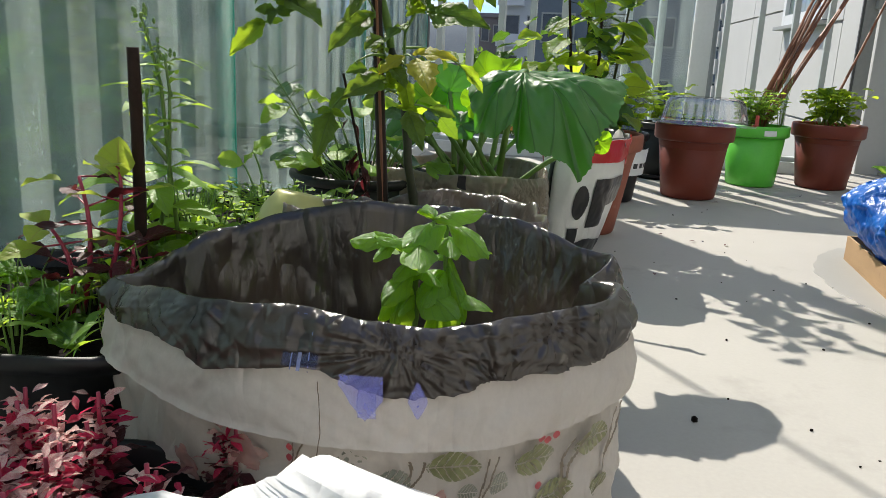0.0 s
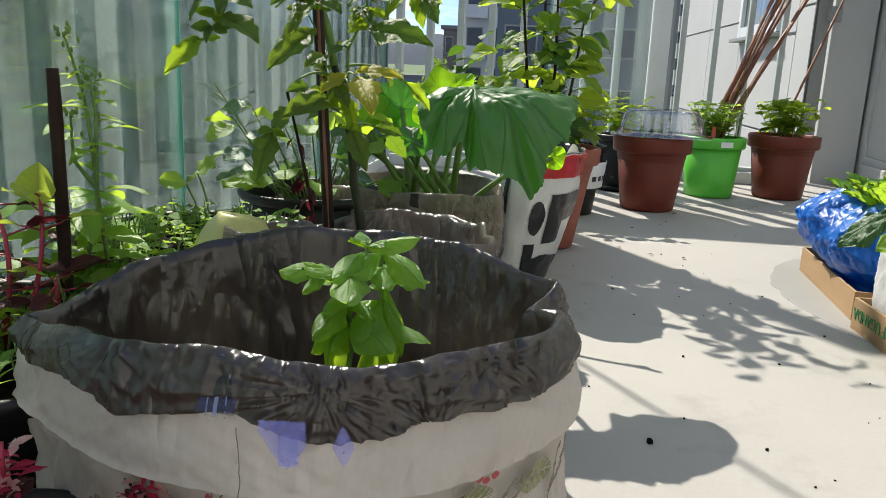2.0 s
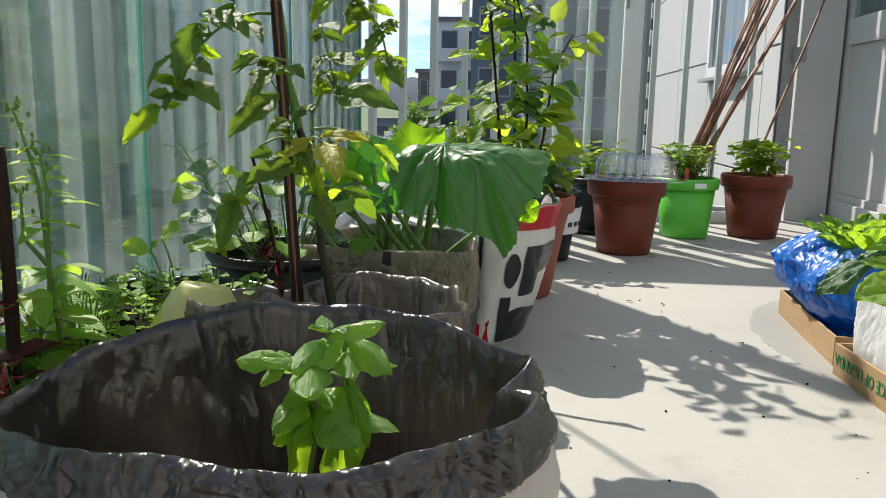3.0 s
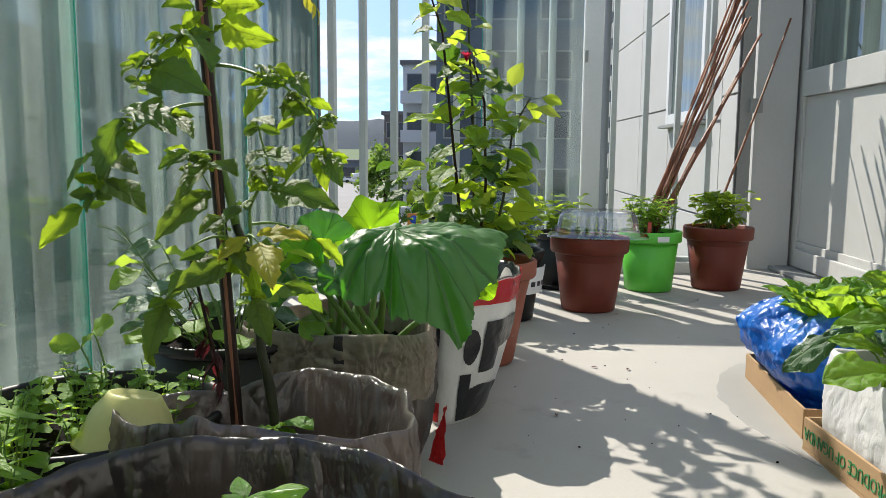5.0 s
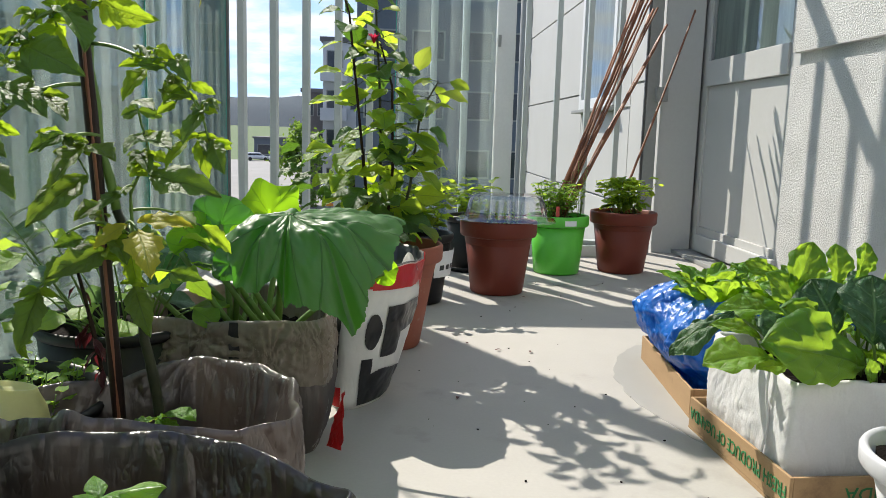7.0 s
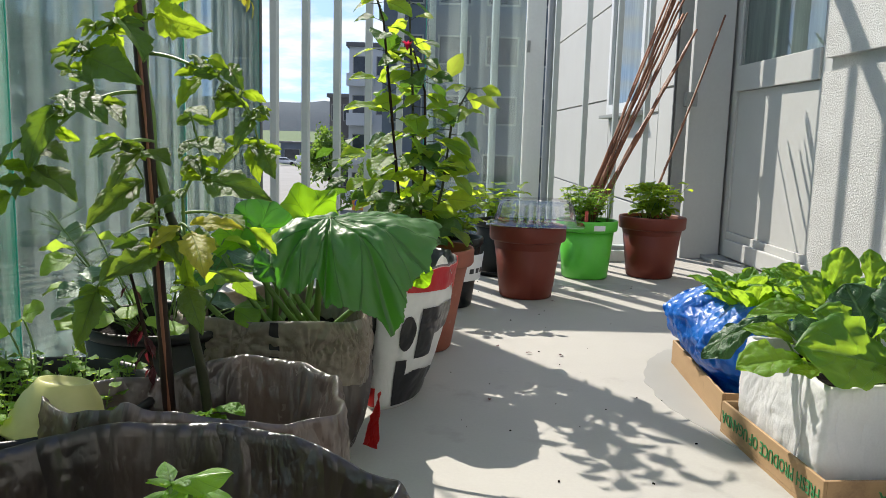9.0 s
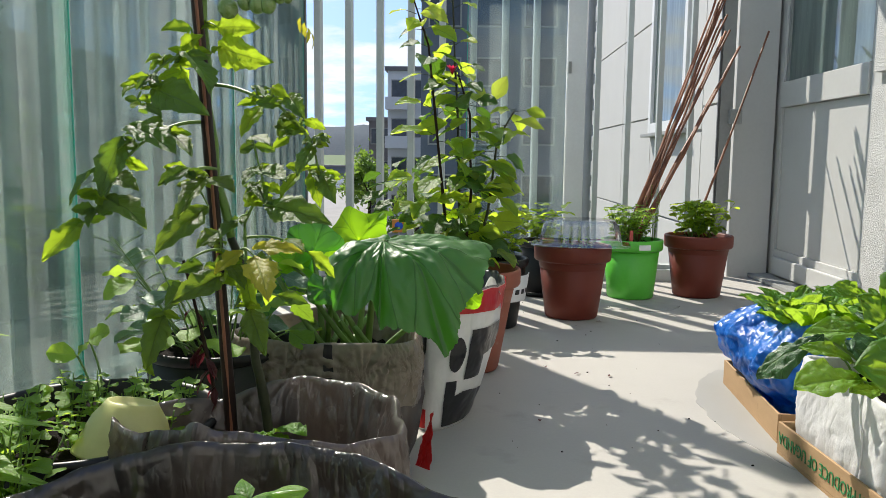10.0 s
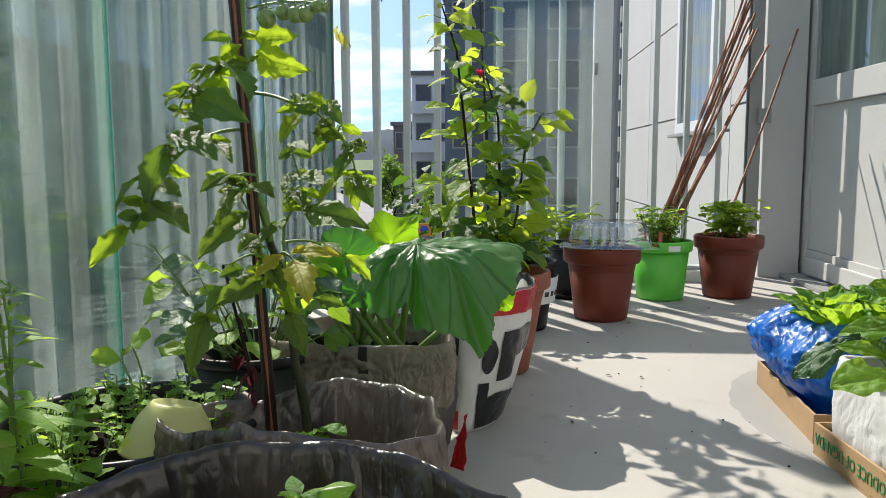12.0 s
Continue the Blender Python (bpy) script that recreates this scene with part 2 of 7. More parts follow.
M["liner_brown"] = surface("smoky_brown_plastic_film", (0.135, 0.115, 0.094), (0.27, 0.235, 0.195), 0.30, 6, 40, 0.3, 0.002, spec=0.6, see_through=((0.50, 0.42, 0.33), 0.30), bump_scale=40, fine_creases=1.6)
M["sack"] = surface("white_woven_sack", (0.55, 0.515, 0.48), (0.72, 0.675, 0.635), 0.5, 9, 260, 0.3, 0.0012, stain=(0.38, 0.345, 0.32), stain_at=(0.60, 0.85), see_through=((0.72, 0.66, 0.6), 0.40), bump_scale=210, fine_creases=1.1)
M["sackprint"] = surface("printed_white_sack", (0.53, 0.485, 0.445), (0.68, 0.635, 0.59), 0.45, 9, 260, 0.3, 0.0012, stain=(0.33, 0.28, 0.255), stain_at=(0.62, 0.80), see_through=((0.70, 0.64, 0.58), 0.36), bump_scale=210, fine_creases=1.1)
M["whitefilm"] = surface("white_plastic_film", (0.68, 0.69, 0.70), (0.80, 0.805, 0.81), 0.58, 7, 60, 0.4, 0.003, see_through=((0.75, 0.76, 0.78), 0.3), bump_scale=40, fine_creases=0.9)
M["whitewoven"] = surface("white_woven_plastic", (0.62, 0.625, 0.63), (0.76, 0.765, 0.77), 0.45, 6, 260, 0.4, 0.0012, see_through=((0.7, 0.7, 0.72), 0.2), bump_scale=300, fine_creases=1.0)
M["bluebag"] = surface("glossy_blue_plastic", (0.003, 0.085, 0.40), (0.008, 0.17, 0.60), 0.34, 8, 90, 0.2, 0.002, spec=0.5, see_through=((0.02, 0.26, 0.85), 0.28), bump_scale=260, fine_creases=1.7)
M["cardboard"] = surface("brown_cardboard", (0.30, 0.19, 0.095), (0.40, 0.26, 0.135), 0.8, 5, 120, 0.2, 0.001, stain=(0.24, 0.15, 0.08), stretch=(1, 1, 4))
M["greenink"] = surface("green_ink", (0.02, 0.16, 0.05), (0.03, 0.22, 0.07), 0.6)
M["black_ink"] = surface("black_print", (0.012, 0.012, 0.013), (0.022, 0.022, 0.024), 0.35)
M["white_ink"] = surface("white_print_film", (0.62, 0.62, 0.60), (0.72, 0.72, 0.70), 0.35, 6, 80, 0.2, 0.001, bump_scale=60, fine_creases=0.35)
M["red_ink"] = surface("red_print_film", (0.44, 0.018, 0.022), (0.60, 0.03, 0.035), 0.33, 6, 80, 0.2, 0.001, bump_scale=60, fine_creases=0.5, see_through=((0.8, 0.05, 0.04), 0.2))
M["bluetape"] = surface("blue_translucent_tape", (0.12, 0.13, 0.52), (0.24, 0.26, 0.66), 0.25, 30, 120, 0.2, 0.001, fine_creases=0.4, clear=0.52)
M["paper"] = surface("white_paper_label", (0.66, 0.66, 0.65), (0.76, 0.76, 0.75), 0.6)
M["stick"] = surface("reddish_brown_cane", (0.11, 0.034, 0.016), (0.29, 0.115, 0.052), 0.5, 14, 90, 0.4, 0.002, stretch=(1, 1, 0.2), vary=0.3)
M["bamboo_dark"] = surface("dark_stained_cane", (0.006, 0.003, 0.002), (0.028, 0.010, 0.006), 0.5, 10, 80, 0.3, 0.002, stretch=(1, 1, 0.15), spec=0.3)
M["bark"] = surface("dark_bark", (0.012, 0.007, 0.005), (0.036, 0.020, 0.013), 0.8, 20, 120, 0.6, 0.003, spec=0.2)
M["clear"] = pane_surface("clear_plastic_lid", (0.93, 0.94, 0.94), 0.05, 0.10, 1.0)
M["redmark"] = surface("red_plastic_tag", (0.40, 0.05, 0.04), (0.50, 0.07, 0.05), 0.4)
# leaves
# one tomato leaf in three copies: bright backlit, shaded dark, and in between
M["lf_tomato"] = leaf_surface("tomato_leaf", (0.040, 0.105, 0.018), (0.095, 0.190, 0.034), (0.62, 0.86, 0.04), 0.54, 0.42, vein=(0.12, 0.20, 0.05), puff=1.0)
M["lf_tomatodark"] = leaf_surface("shaded_tomato_leaf", (0.028, 0.078, 0.016), (0.065, 0.140, 0.030), (0.34, 0.56, 0.03), 0.36, 0.48, vein=(0.10, 0.16, 0.06), puff=0.8, gloss=0.5)
M["lf_tomatomid"] = leaf_surface("half_shaded_tomato_leaf", (0.040, 0.085, 0.018), (0.080, 0.150, 0.036), (0.40, 0.58, 0.04), 0.42, 0.45, vein=(0.12, 0.18, 0.06), puff=1.0, gloss=0.45)
M["lf_yellow"] = leaf_surface("yellowing_leaf", (0.30, 0.30, 0.03), (0.44, 0.42, 0.05), (0.75, 0.70, 0.06), 0.5, vein=(0.16, 0.28, 0.05))
M["lf_basil"] = leaf_surface("basil_leaf", (0.080, 0.21, 0.018), (0.16, 0.34, 0.040), (0.62, 0.92, 0.04), 0.50, 0.33, vein=(0.16, 0.32, 0.07), ribs=5, puff=0.6, gloss=0.7)
M["lf_squash"] = leaf_surface("squash_leaf", (0.026, 0.110, 0.012), (0.050, 0.165, 0.022), (0.11, 0.44, 0.015), 0.44, 0.48, vein=(0.006, 0.030, 0.004), ribs=0.0, puff=0.7, gloss=1.0, forks=((0.38, 0.62),))
M["lf_squashyoung"] = leaf_surface("young_squash_leaf", (0.06, 0.20, 0.015), (0.11, 0.28, 0.025), (0.50, 0.92, 0.02), 0.60, 0.55, vein=(0.10, 0.28, 0.03), ribs=0.0, puff=0.8, gloss=0.35, forks=((0.4, 0.6),))
M["lf_dahlia"] = leaf_surface("serrated_garden_leaf", (0.040, 0.110, 0.020), (0.10, 0.215, 0.040), (0.74, 0.95, 0.06), 0.55, 0.40, vein=(0.12, 0.22, 0.06), puff=0.8)
M["lf_dahliadark"] = leaf_surface("dark_serrated_leaf", (0.016, 0.060, 0.014), (0.045, 0.115, 0.028), (0.20, 0.42, 0.03), 0.30, 0.48, vein=(0.10, 0.20, 0.06), puff=0.8, gloss=0.5)
M["lf_spinach"] = leaf_surface("spinach_leaf", (0.038, 0.125, 0.022), (0.12, 0.28, 0.040), (0.52, 0.80, 0.05), 0.45, 0.38, vein=(0.26, 0.42, 0.13), ribs=5, puff=1.0)
M["lf_darkgreen"] = leaf_surface("dark_spinach_leaf", (0.018, 0.060, 0.028), (0.045, 0.115, 0.045), (0.16, 0.36, 0.04), 0.22, 0.36, vein=(0.20, 0.34, 0.14), ribs=5, puff=1.0)
M["lf_kale"] = leaf_surface("blue_green_leaf", (0.05, 0.12, 0.07), (0.10, 0.20, 0.12), (0.25, 0.42, 0.12), 0.3, 0.4, vein=(0.25, 0.36, 0.25))
M["lf_herb"] = leaf_surface("small_herb_leaf", (0.085, 0.22, 0.025), (0.20, 0.37, 0.055), (0.62, 0.85, 0.07), 0.48, 0.42)
M["lf_red"] = leaf_surface("red_amaranth_leaf", (0.26, 0.008, 0.040), (0.62, 0.028, 0.105), (0.95, 0.05, 0.15), 0.38, 0.38, vein=(0.68, 0.12, 0.2))
# pink leaf with red blotches, paled to carry the sun on it
M["lf_pink"] = leaf_surface("sunlit_pink_amaranth_leaf", (0.56, 0.46, 0.38), (0.82, 0.76, 0.66), (0.85, 0.45, 0.42), 0.28, 0.36, vein=(0.6, 0.12, 0.2), blotch=(0.52, 0.06, 0.13), gloss=0.5)
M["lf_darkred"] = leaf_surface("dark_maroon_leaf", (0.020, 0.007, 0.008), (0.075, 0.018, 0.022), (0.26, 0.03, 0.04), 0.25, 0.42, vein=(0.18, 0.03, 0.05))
M["lf_yellowgreen"] = leaf_surface("yellow_green_leaf", (0.26, 0.36, 0.04), (0.40, 0.50, 0.07), (0.62, 0.75, 0.08), 0.45, 0.4, vein=(0.45, 0.25, 0.12))
M["stem"] = surface("green_stem", (0.09, 0.17, 0.035), (0.16, 0.27, 0.06), 0.5, 20, 120, 0.2, 0.001, see_through=((0.3, 0.5, 0.1), 0.15))
M["stem_dark"] = surface("dark_stem", (0.014, 0.018, 0.008), (0.040, 0.048, 0.018), 0.5, 20, 120, 0.2, 0.001, spec=0.35)
M["stem_red"] = surface("crimson_stem", (0.22, 0.012, 0.04), (0.36, 0.03, 0.07), 0.45, 20, 120, 0.2, 0.001)
M["tomato_fruit"] = surface("green_tomato_skin", (0.09, 0.16, 0.035), (0.15, 0.24, 0.06), 0.28, 10, 120, 0.03, 0.001, coat=0.3)


# ---- building tools ----
BASE = {}


def thing(name, label, category, at, group=""):
    """An empty at a thing's base, under which its parts hang."""
    ob = tagged(new(name), label, category, group)
    ob.location = at
    BASE[ob] = Matrix.Translation(at).inverted()
    return ob


def mesh_from(name, bm, mat, smooth=True):
    data = bpy.data.meshes.new(name)
    bmesh.ops.recalc_face_normals(bm, faces=bm.faces[:])
    bm.to_mesh(data)
    bm.free()
    for poly in data.polygons:
        poly.use_smooth = smooth
    if mat:
        data.materials.append(mat)
    return data


def part(name, bm, mat, parent=None, label="", smooth=True, data=None, m=None):
    """One mesh object in world places, under a thing or under a part."""
    ob = new(name, data or mesh_from(name, bm, mat, smooth))
    if parent is not None:
        ob.parent = parent
        ob.matrix_parent_inverse = BASE.get(parent, Matrix())
    if m is not None:
        ob.matrix_basis = m
    return tagged(ob, label)


def structure(name, bm, mat, label, category, smooth=False):
    return tagged(part(name, bm, mat, None, smooth=smooth), label, category, "", "structure")


def box(bm, x0, y0, z0, x1, y1, z1, bevel=0.0, turn=None):
    made = bmesh.ops.create_cube(bm, size=1)["verts"]
    for v in made:
        v.co = Vector((x0 + (v.co.x + 0.5) * (x1 - x0), y0 + (v.co.y + 0.5) * (y1 - y0), z0 + (v.co.z + 0.5) * (z1 - z0)))
    if turn is not None:
        bmesh.ops.transform(bm, matrix=turn, verts=made)
    if bevel:
        edges = list({e for v in made for e in v.link_edges})
        bmesh.ops.bevel(bm, geom=edges, offset=bevel, segments=2, affect="EDGES", profile=0.6)
    return bm


def boxed(*a, **k):
    return box(bmesh.new(), *a, **k)


def lathe(profile, at=(0, 0, 0), seg=48, bm=None, wobble=0.0, capped=True):
    bm = bm or bmesh.new()
    rows = []
    for r, z in profile:
        row = []
        for k in range(seg):
            a = 2 * math.pi * k / seg
            q = r * (1 + wobble * noise.noise((3 * math.cos(a) + at[0] * 7, 3 * math.sin(a), z * 8)))
            row.append(bm.verts.new((at[0] + q * math.cos(a), at[1] + q * math.sin(a), at[2] + z)))
        rows.append(row)
    for a, b in zip(rows, rows[1:]):
        for k in range(seg):
            bm.faces.new((a[k], a[(k + 1) % seg], b[(k + 1) % seg], b[k]))
    for row, r in ((rows[0], profile[0][0]), (rows[-1], profile[-1][0])):
        if capped or r < 0.002:
            bm.faces.new(row)
    return bm


def loft(rows, bm=None, closed=True, cap=(False, False)):
    """Faces between rows of points, each row as long as the next."""
    bm = bm or bmesh.new()
    made = [[bm.verts.new(p) for p in row] for row in rows]
    n = len(made[0])
    for a, b in zip(made, made[1:]):
        for k in range(n if closed else n - 1):
            bm.faces.new((a[k], a[(k + 1) % n], b[(k + 1) % n], b[k]))
    if cap[0]:
        bm.faces.new(made[0])
    if cap[1]:
        bm.faces.new(made[-1])
    return bm


def tube(bm, points, r0, r1=None, seg=6, knots=0.0):
    """A stem or cane along points, tapering from r0 to r1, closed at both ends."""
    r1 = r0 if r1 is None else r1
    pts = [Vector(p) for p in points]
    rows = []
    for i, p in enumerate(pts):
        d = (pts[min(i + 1, len(pts) - 1)] - pts[max(i - 1, 0)]).normalized()
        side = d.cross(Vector((0.31, 0.17, 0.93)) if abs(d.z) < 0.9 else Vector((1, 0.2, 0))).normalized()
        up = d.cross(side)
        r = r0 + (r1 - r0) * i / max(1, len(pts) - 1)
        if knots and i % 4 == 2:
            r *= 1 + knots
        rows.append([p + r * (math.cos(2 * math.pi * k / seg) * side + math.sin(2 * math.pi * k / seg) * up) for k in range(seg)])
    return loft(rows, bm, cap=(True, True))


def bow(a, b, sag=0.0, side=(0, 0, 0), n=8):
    """Points from a to b with a bend."""
    a, b, side = Vector(a), Vector(b), Vector(side)
    return [a.lerp(b, i / n) + (Vector((0, 0, -sag)) + side) * math.sin(math.pi * i / n) for i in range(n + 1)]


def ring(ctrl, n):
    """A smooth closed line through control points."""
    c = [Vector(p) for p in ctrl]
    out, m = [], len(c)
    for i in range(n):
        u = i * m / n
        k, f = int(u), u - int(u)
        p0, p1, p2, p3 = c[k - 1], c[k], c[(k + 1) % m], c[(k + 2) % m]
        out.append(0.5 * (2 * p1 + (p2 - p0) * f + (2 * p0 - 5 * p1 + 4 * p2 - p3) * f * f + (3 * p1 - p0 - 3 * p2 + p3) * f**3))
    return out


def grown(points, d, z=None, sx=1.0):
    """The closed line moved outward by d from its middle, at height z where given."""
    mid = sum(points, Vector()) / len(points)
    out = []
    for p in points:
        way = Vector((p.x - mid.x, p.y - mid.y, 0))
        q = mid + way * sx + way.normalized() * d
        out.append(Vector((q.x, q.y, p.z if z is None else z)))
    return out


def crumple(points, amp, freq, seed=0.0, zamp=None):
    """Pushes points about by a few scales of noise, as film and cloth crease."""
    out = []
    for p in points:
        q = p * freq + Vector((seed, seed * 1.7, -seed))
        v = noise.turbulence_vector(q, 3, True, noise_basis="PERLIN_ORIGINAL", amplitude_scale=0.55, frequency_scale=2.1)
        out.append(p + Vector((v.x * amp, v.y * amp, v.z * (amp if zamp is None else zamp))))
    return out


def facets(p, way, amp, freq, seed):
    """Flat planes between sharp folds, as stiff film takes when it is pressed together."""
    q = Vector((p.x, p.y, p.z * 0.75)) * freq + Vector((seed * 3.1, seed, -seed))
    dist = noise.voronoi(q)[0]
    fine = noise.voronoi(q * 2.3)[0]
    return p + way * amp * ((dist[1] - dist[0]) - 0.45 + 0.45 * (fine[1] - fine[0] - 0.4))


# ---- leaves: a few meshes a kind, shared by all the leaves of that kind ----
def leaf_mesh(name, mat, width=0.5, peak=0.4, fold=0.15, droop=0.25, ripple=0.03, teeth=0.0, count=9, lobes=0.0, tip=1.0, seed=1, n=12, across=3, quilt=0.0, ribs=5):
    """A leaf along +y, one metre long, its upper face towards +z. The mesh carries a u and v along its own width and length."""
    rng = random.Random(seed)
    bm = bmesh.new()
    layer = bm.loops.layers.uv.new("UVMap")
    ph = rng.uniform(0, 6)
    rows, uvs = [], {}
    for i in range(n + 1):
        t = i / n
        body = (t / peak) ** 0.75 if t < peak else max(0.0, 1 - ((t - peak) / (1 - peak)) ** (1.5 * tip)) ** 0.8
        half = 0.5 * width * max(body, 0.02 if 0 < i < n else 0.012)
        half *= 1 + teeth * (1 if i % 2 else -1) * (0 < i < n) + lobes * math.sin(count * t * math.pi + ph) * (0.1 < t < 0.92)
        row = []
        for k in range(-across, across + 1):
            u = k / across
            x = u * half * (1 - 0.12 * fold * abs(u))
            wavy = ripple * math.sin(9 * t + 2.1 * k + ph) * abs(u) + ripple * 0.6 * math.sin(17 * t + ph * 2 - 1.3 * k) * abs(u)
            y = t * (1 - 0.20 * droop * t) + (0.02 * teeth * 10 * abs(u) * (i % 2) / n * 4)
            z = abs(u) * half * fold * 2 - droop * t * t + wavy
            if quilt:
                z += quilt * (abs(math.sin(math.pi * ribs * (t - 0.275 * abs(u)))) ** 0.6 * (1 - abs(u) ** 5) * min(1, 6 * abs(u)) + 0.8 * noise.noise(Vector((5 * u * width + ph, 7 * t, 1))))
            v = bm.verts.new((x, y, z))
            uvs[v] = (0.5 + 0.5 * u, t)
            row.append(v)
        rows.append(row)
    for a, b in zip(rows, rows[1:]):
        for k in range(2 * across):
            f = bm.faces.new((a[k], a[k + 1], b[k + 1], b[k]))
            for loop in f.loops:
                loop[layer].uv = uvs[loop.vert]
    data = bpy.data.meshes.new(name)
    bm.to_mesh(data)
    bm.free()
    for poly in data.polygons:
        poly.use_smooth = True
    data.materials.append(mat)
    return data


def leaf_kind(name, mat, kinds=3, **k):
    rng = random.Random(len(name))
    return [leaf_mesh(name, mat, seed=s + 1, **{key: (v * rng.uniform(0.82, 1.18) if key in ("width", "fold", "droop", "ripple") else v) for key, v in k.items()}) for s in range(kinds)]


def leaf_at(parent, kind, at, way, size, rng, up=(0, 0, 1), roll=0.0, name="leaf", stretch=1.0):
    """A leaf with its foot at a place, lying along way."""
    y = Vector(way).normalized()
    x = y.cross(Vector(up))
    x = x.normalized() if x.length > 1e-3 else Vector((1, 0, 0))
    z = x.cross(y)
    m = Matrix.Translation(at) @ Matrix((x, y, z)).transposed().to_4x4() @ Matrix.Rotation(roll, 4, "Y") @ Matrix.Diagonal((size * stretch, size, size, 1))
    return part(name, None, None, parent, data=rng.choice(kind), m=m)


KIND = {
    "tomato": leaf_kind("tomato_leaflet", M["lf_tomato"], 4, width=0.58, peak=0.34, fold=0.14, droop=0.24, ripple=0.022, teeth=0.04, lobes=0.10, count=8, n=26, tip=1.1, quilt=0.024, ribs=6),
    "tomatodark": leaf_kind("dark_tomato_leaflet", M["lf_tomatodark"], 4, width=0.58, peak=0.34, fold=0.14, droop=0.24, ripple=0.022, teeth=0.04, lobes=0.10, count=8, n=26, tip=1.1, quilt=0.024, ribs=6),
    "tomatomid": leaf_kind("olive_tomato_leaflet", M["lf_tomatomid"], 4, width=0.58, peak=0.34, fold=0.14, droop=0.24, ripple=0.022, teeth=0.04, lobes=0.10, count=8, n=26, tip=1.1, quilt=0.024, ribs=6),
    "yellow": leaf_kind("yellow_leaflet", M["lf_yellow"], 2, width=0.55, peak=0.36, fold=0.12, droop=0.25, ripple=0.03, teeth=0.10, lobes=0.14, count=6, n=14),
    "basil": leaf_kind("basil_leaf", M["lf_basil"], 4, width=0.56, peak=0.46, fold=-0.34, droop=0.50, ripple=0.028, teeth=0.008, n=20, across=5, quilt=0.010),
    "dahlia": leaf_kind("serrated_leaf", M["lf_dahlia"], 4, width=0.74, peak=0.40, fold=0.12, droop=0.22, ripple=0.03, teeth=0.05, n=18, tip=1.3, quilt=0.012),
    "dahliadark": leaf_kind("dark_serrated_leaf", M["lf_dahliadark"], 4, width=0.74, peak=0.40, fold=0.12, droop=0.22, ripple=0.03, teeth=0.05, n=18, tip=1.3, quilt=0.012),
    "spinach": leaf_kind("spinach_leaf", M["lf_spinach"], 4, width=0.58, peak=0.55, fold=0.16, droop=0.28, ripple=0.036, teeth=0.008, lobes=0.07, count=9, n=26, across=7, tip=1.9, quilt=0.046),
    "darkspinach": leaf_kind("dark_spinach_leaf", M["lf_darkgreen"], 3, width=0.62, peak=0.52, fold=-0.10, droop=0.30, ripple=0.036, teeth=0.008, lobes=0.06, count=9, n=26, across=7, tip=1.9, quilt=0.050),
    "kale": leaf_kind("blue_green_leaf", M["lf_kale"], 2, width=0.75, peak=0.5, fold=0.1, droop=0.2, ripple=0.05, teeth=0.04, n=12, tip=1.5),
    "herb": leaf_kind("herb_leaf", M["lf_herb"], 4, width=0.60, peak=0.5, fold=0.12, droop=0.2, ripple=0.03, teeth=0.05, n=6, across=1, tip=1.5),
    "round": leaf_kind("round_leaf", M["lf_herb"], 3, width=0.85, peak=0.5, fold=0.08, droop=0.15, ripple=0.05, teeth=0.04, n=8, across=2, tip=1.9),
    "narrow": leaf_kind("narrow_leaf", M["lf_herb"], 3, width=0.22, peak=0.5, fold=0.2, droop=0.5, ripple=0.02, n=8, across=1),
    "red": leaf_kind("red_leaf", M["lf_red"], 3, width=0.42, peak=0.42, fold=0.16, droop=0.2, ripple=0.03, n=7, across=2),
    "pink": leaf_kind("pink_leaf", M["lf_pink"], 3, width=0.45, peak=0.42, fold=0.16, droop=0.2, ripple=0.03, n=7, across=2),
    "darkred": leaf_kind("maroon_leaf", M["lf_darkred"], 3, width=0.46, peak=0.42, fold=0.14, droop=0.2, ripple=0.03, n=7, across=2),
    "yellowgreen": leaf_kind("yellow_green_leaf", M["lf_yellowgreen"], 2, width=0.62, peak=0.45, fold=0.12, droop=0.2, ripple=0.03, n=8, across=2),
}


# ---- the balcony: floor, railings, glazing, door wall ----
X_GLASS, X_SLAT, Y_END, X_DOOR, X_STUCCO = -0.15, -0.22, 4.08, 2.17, 2.10
structure("floor", boxed(-0.30, -1.4, -0.22, 2.3, 4.40, 0.0), M["concrete"], "pale grey trowelled concrete balcony floor", "floor")


def railing(label, along, fixed, spots, top, name, thin=0.045, deep=0.011, mat="slat"):
    """A railing of upright flat bars between a foot rail and a hand rail. along: 'x' or 'y'."""
    ends = (min(spots) - 0.08, max(spots) + 0.08)
    def bar(a0, a1, z0, z1, d):
        return boxed(a0, fixed - d, z0, a1, fixed + d, z1, bevel=0.003) if along == "x" else boxed(fixed - d, a0, z0, fixed + d, a1, z1, bevel=0.003)
    at = ((ends[0] + ends[1]) / 2, fixed, 0) if along == "x" else (fixed, (ends[0] + ends[1]) / 2, 0)
    rail = tagged(thing(name, label, "railing", at), kind="structure")
    part("foot_rail", bar(*ends, 0.03, 0.075, 0.03), M[mat], rail, smooth=False)
    part("hand_rail", bar(*ends, top - 0.05, top, 0.032), M[mat], rail, smooth=False)
    first = None
    for s in spots:
        m = Matrix.Translation((s, fixed, 0) if along == "x" else (fixed, s, 0))
        if first is None:
            size = (thin / 2, deep / 2) if along == "x" else (deep / 2, thin / 2)
            first = mesh_from("slat", boxed(-size[0], -size[1], 0.076, size[0], size[1], top - 0.051, bevel=0.003), M[mat], False)
        part("slat", None, None, rail, data=first, m=m)
    return rail


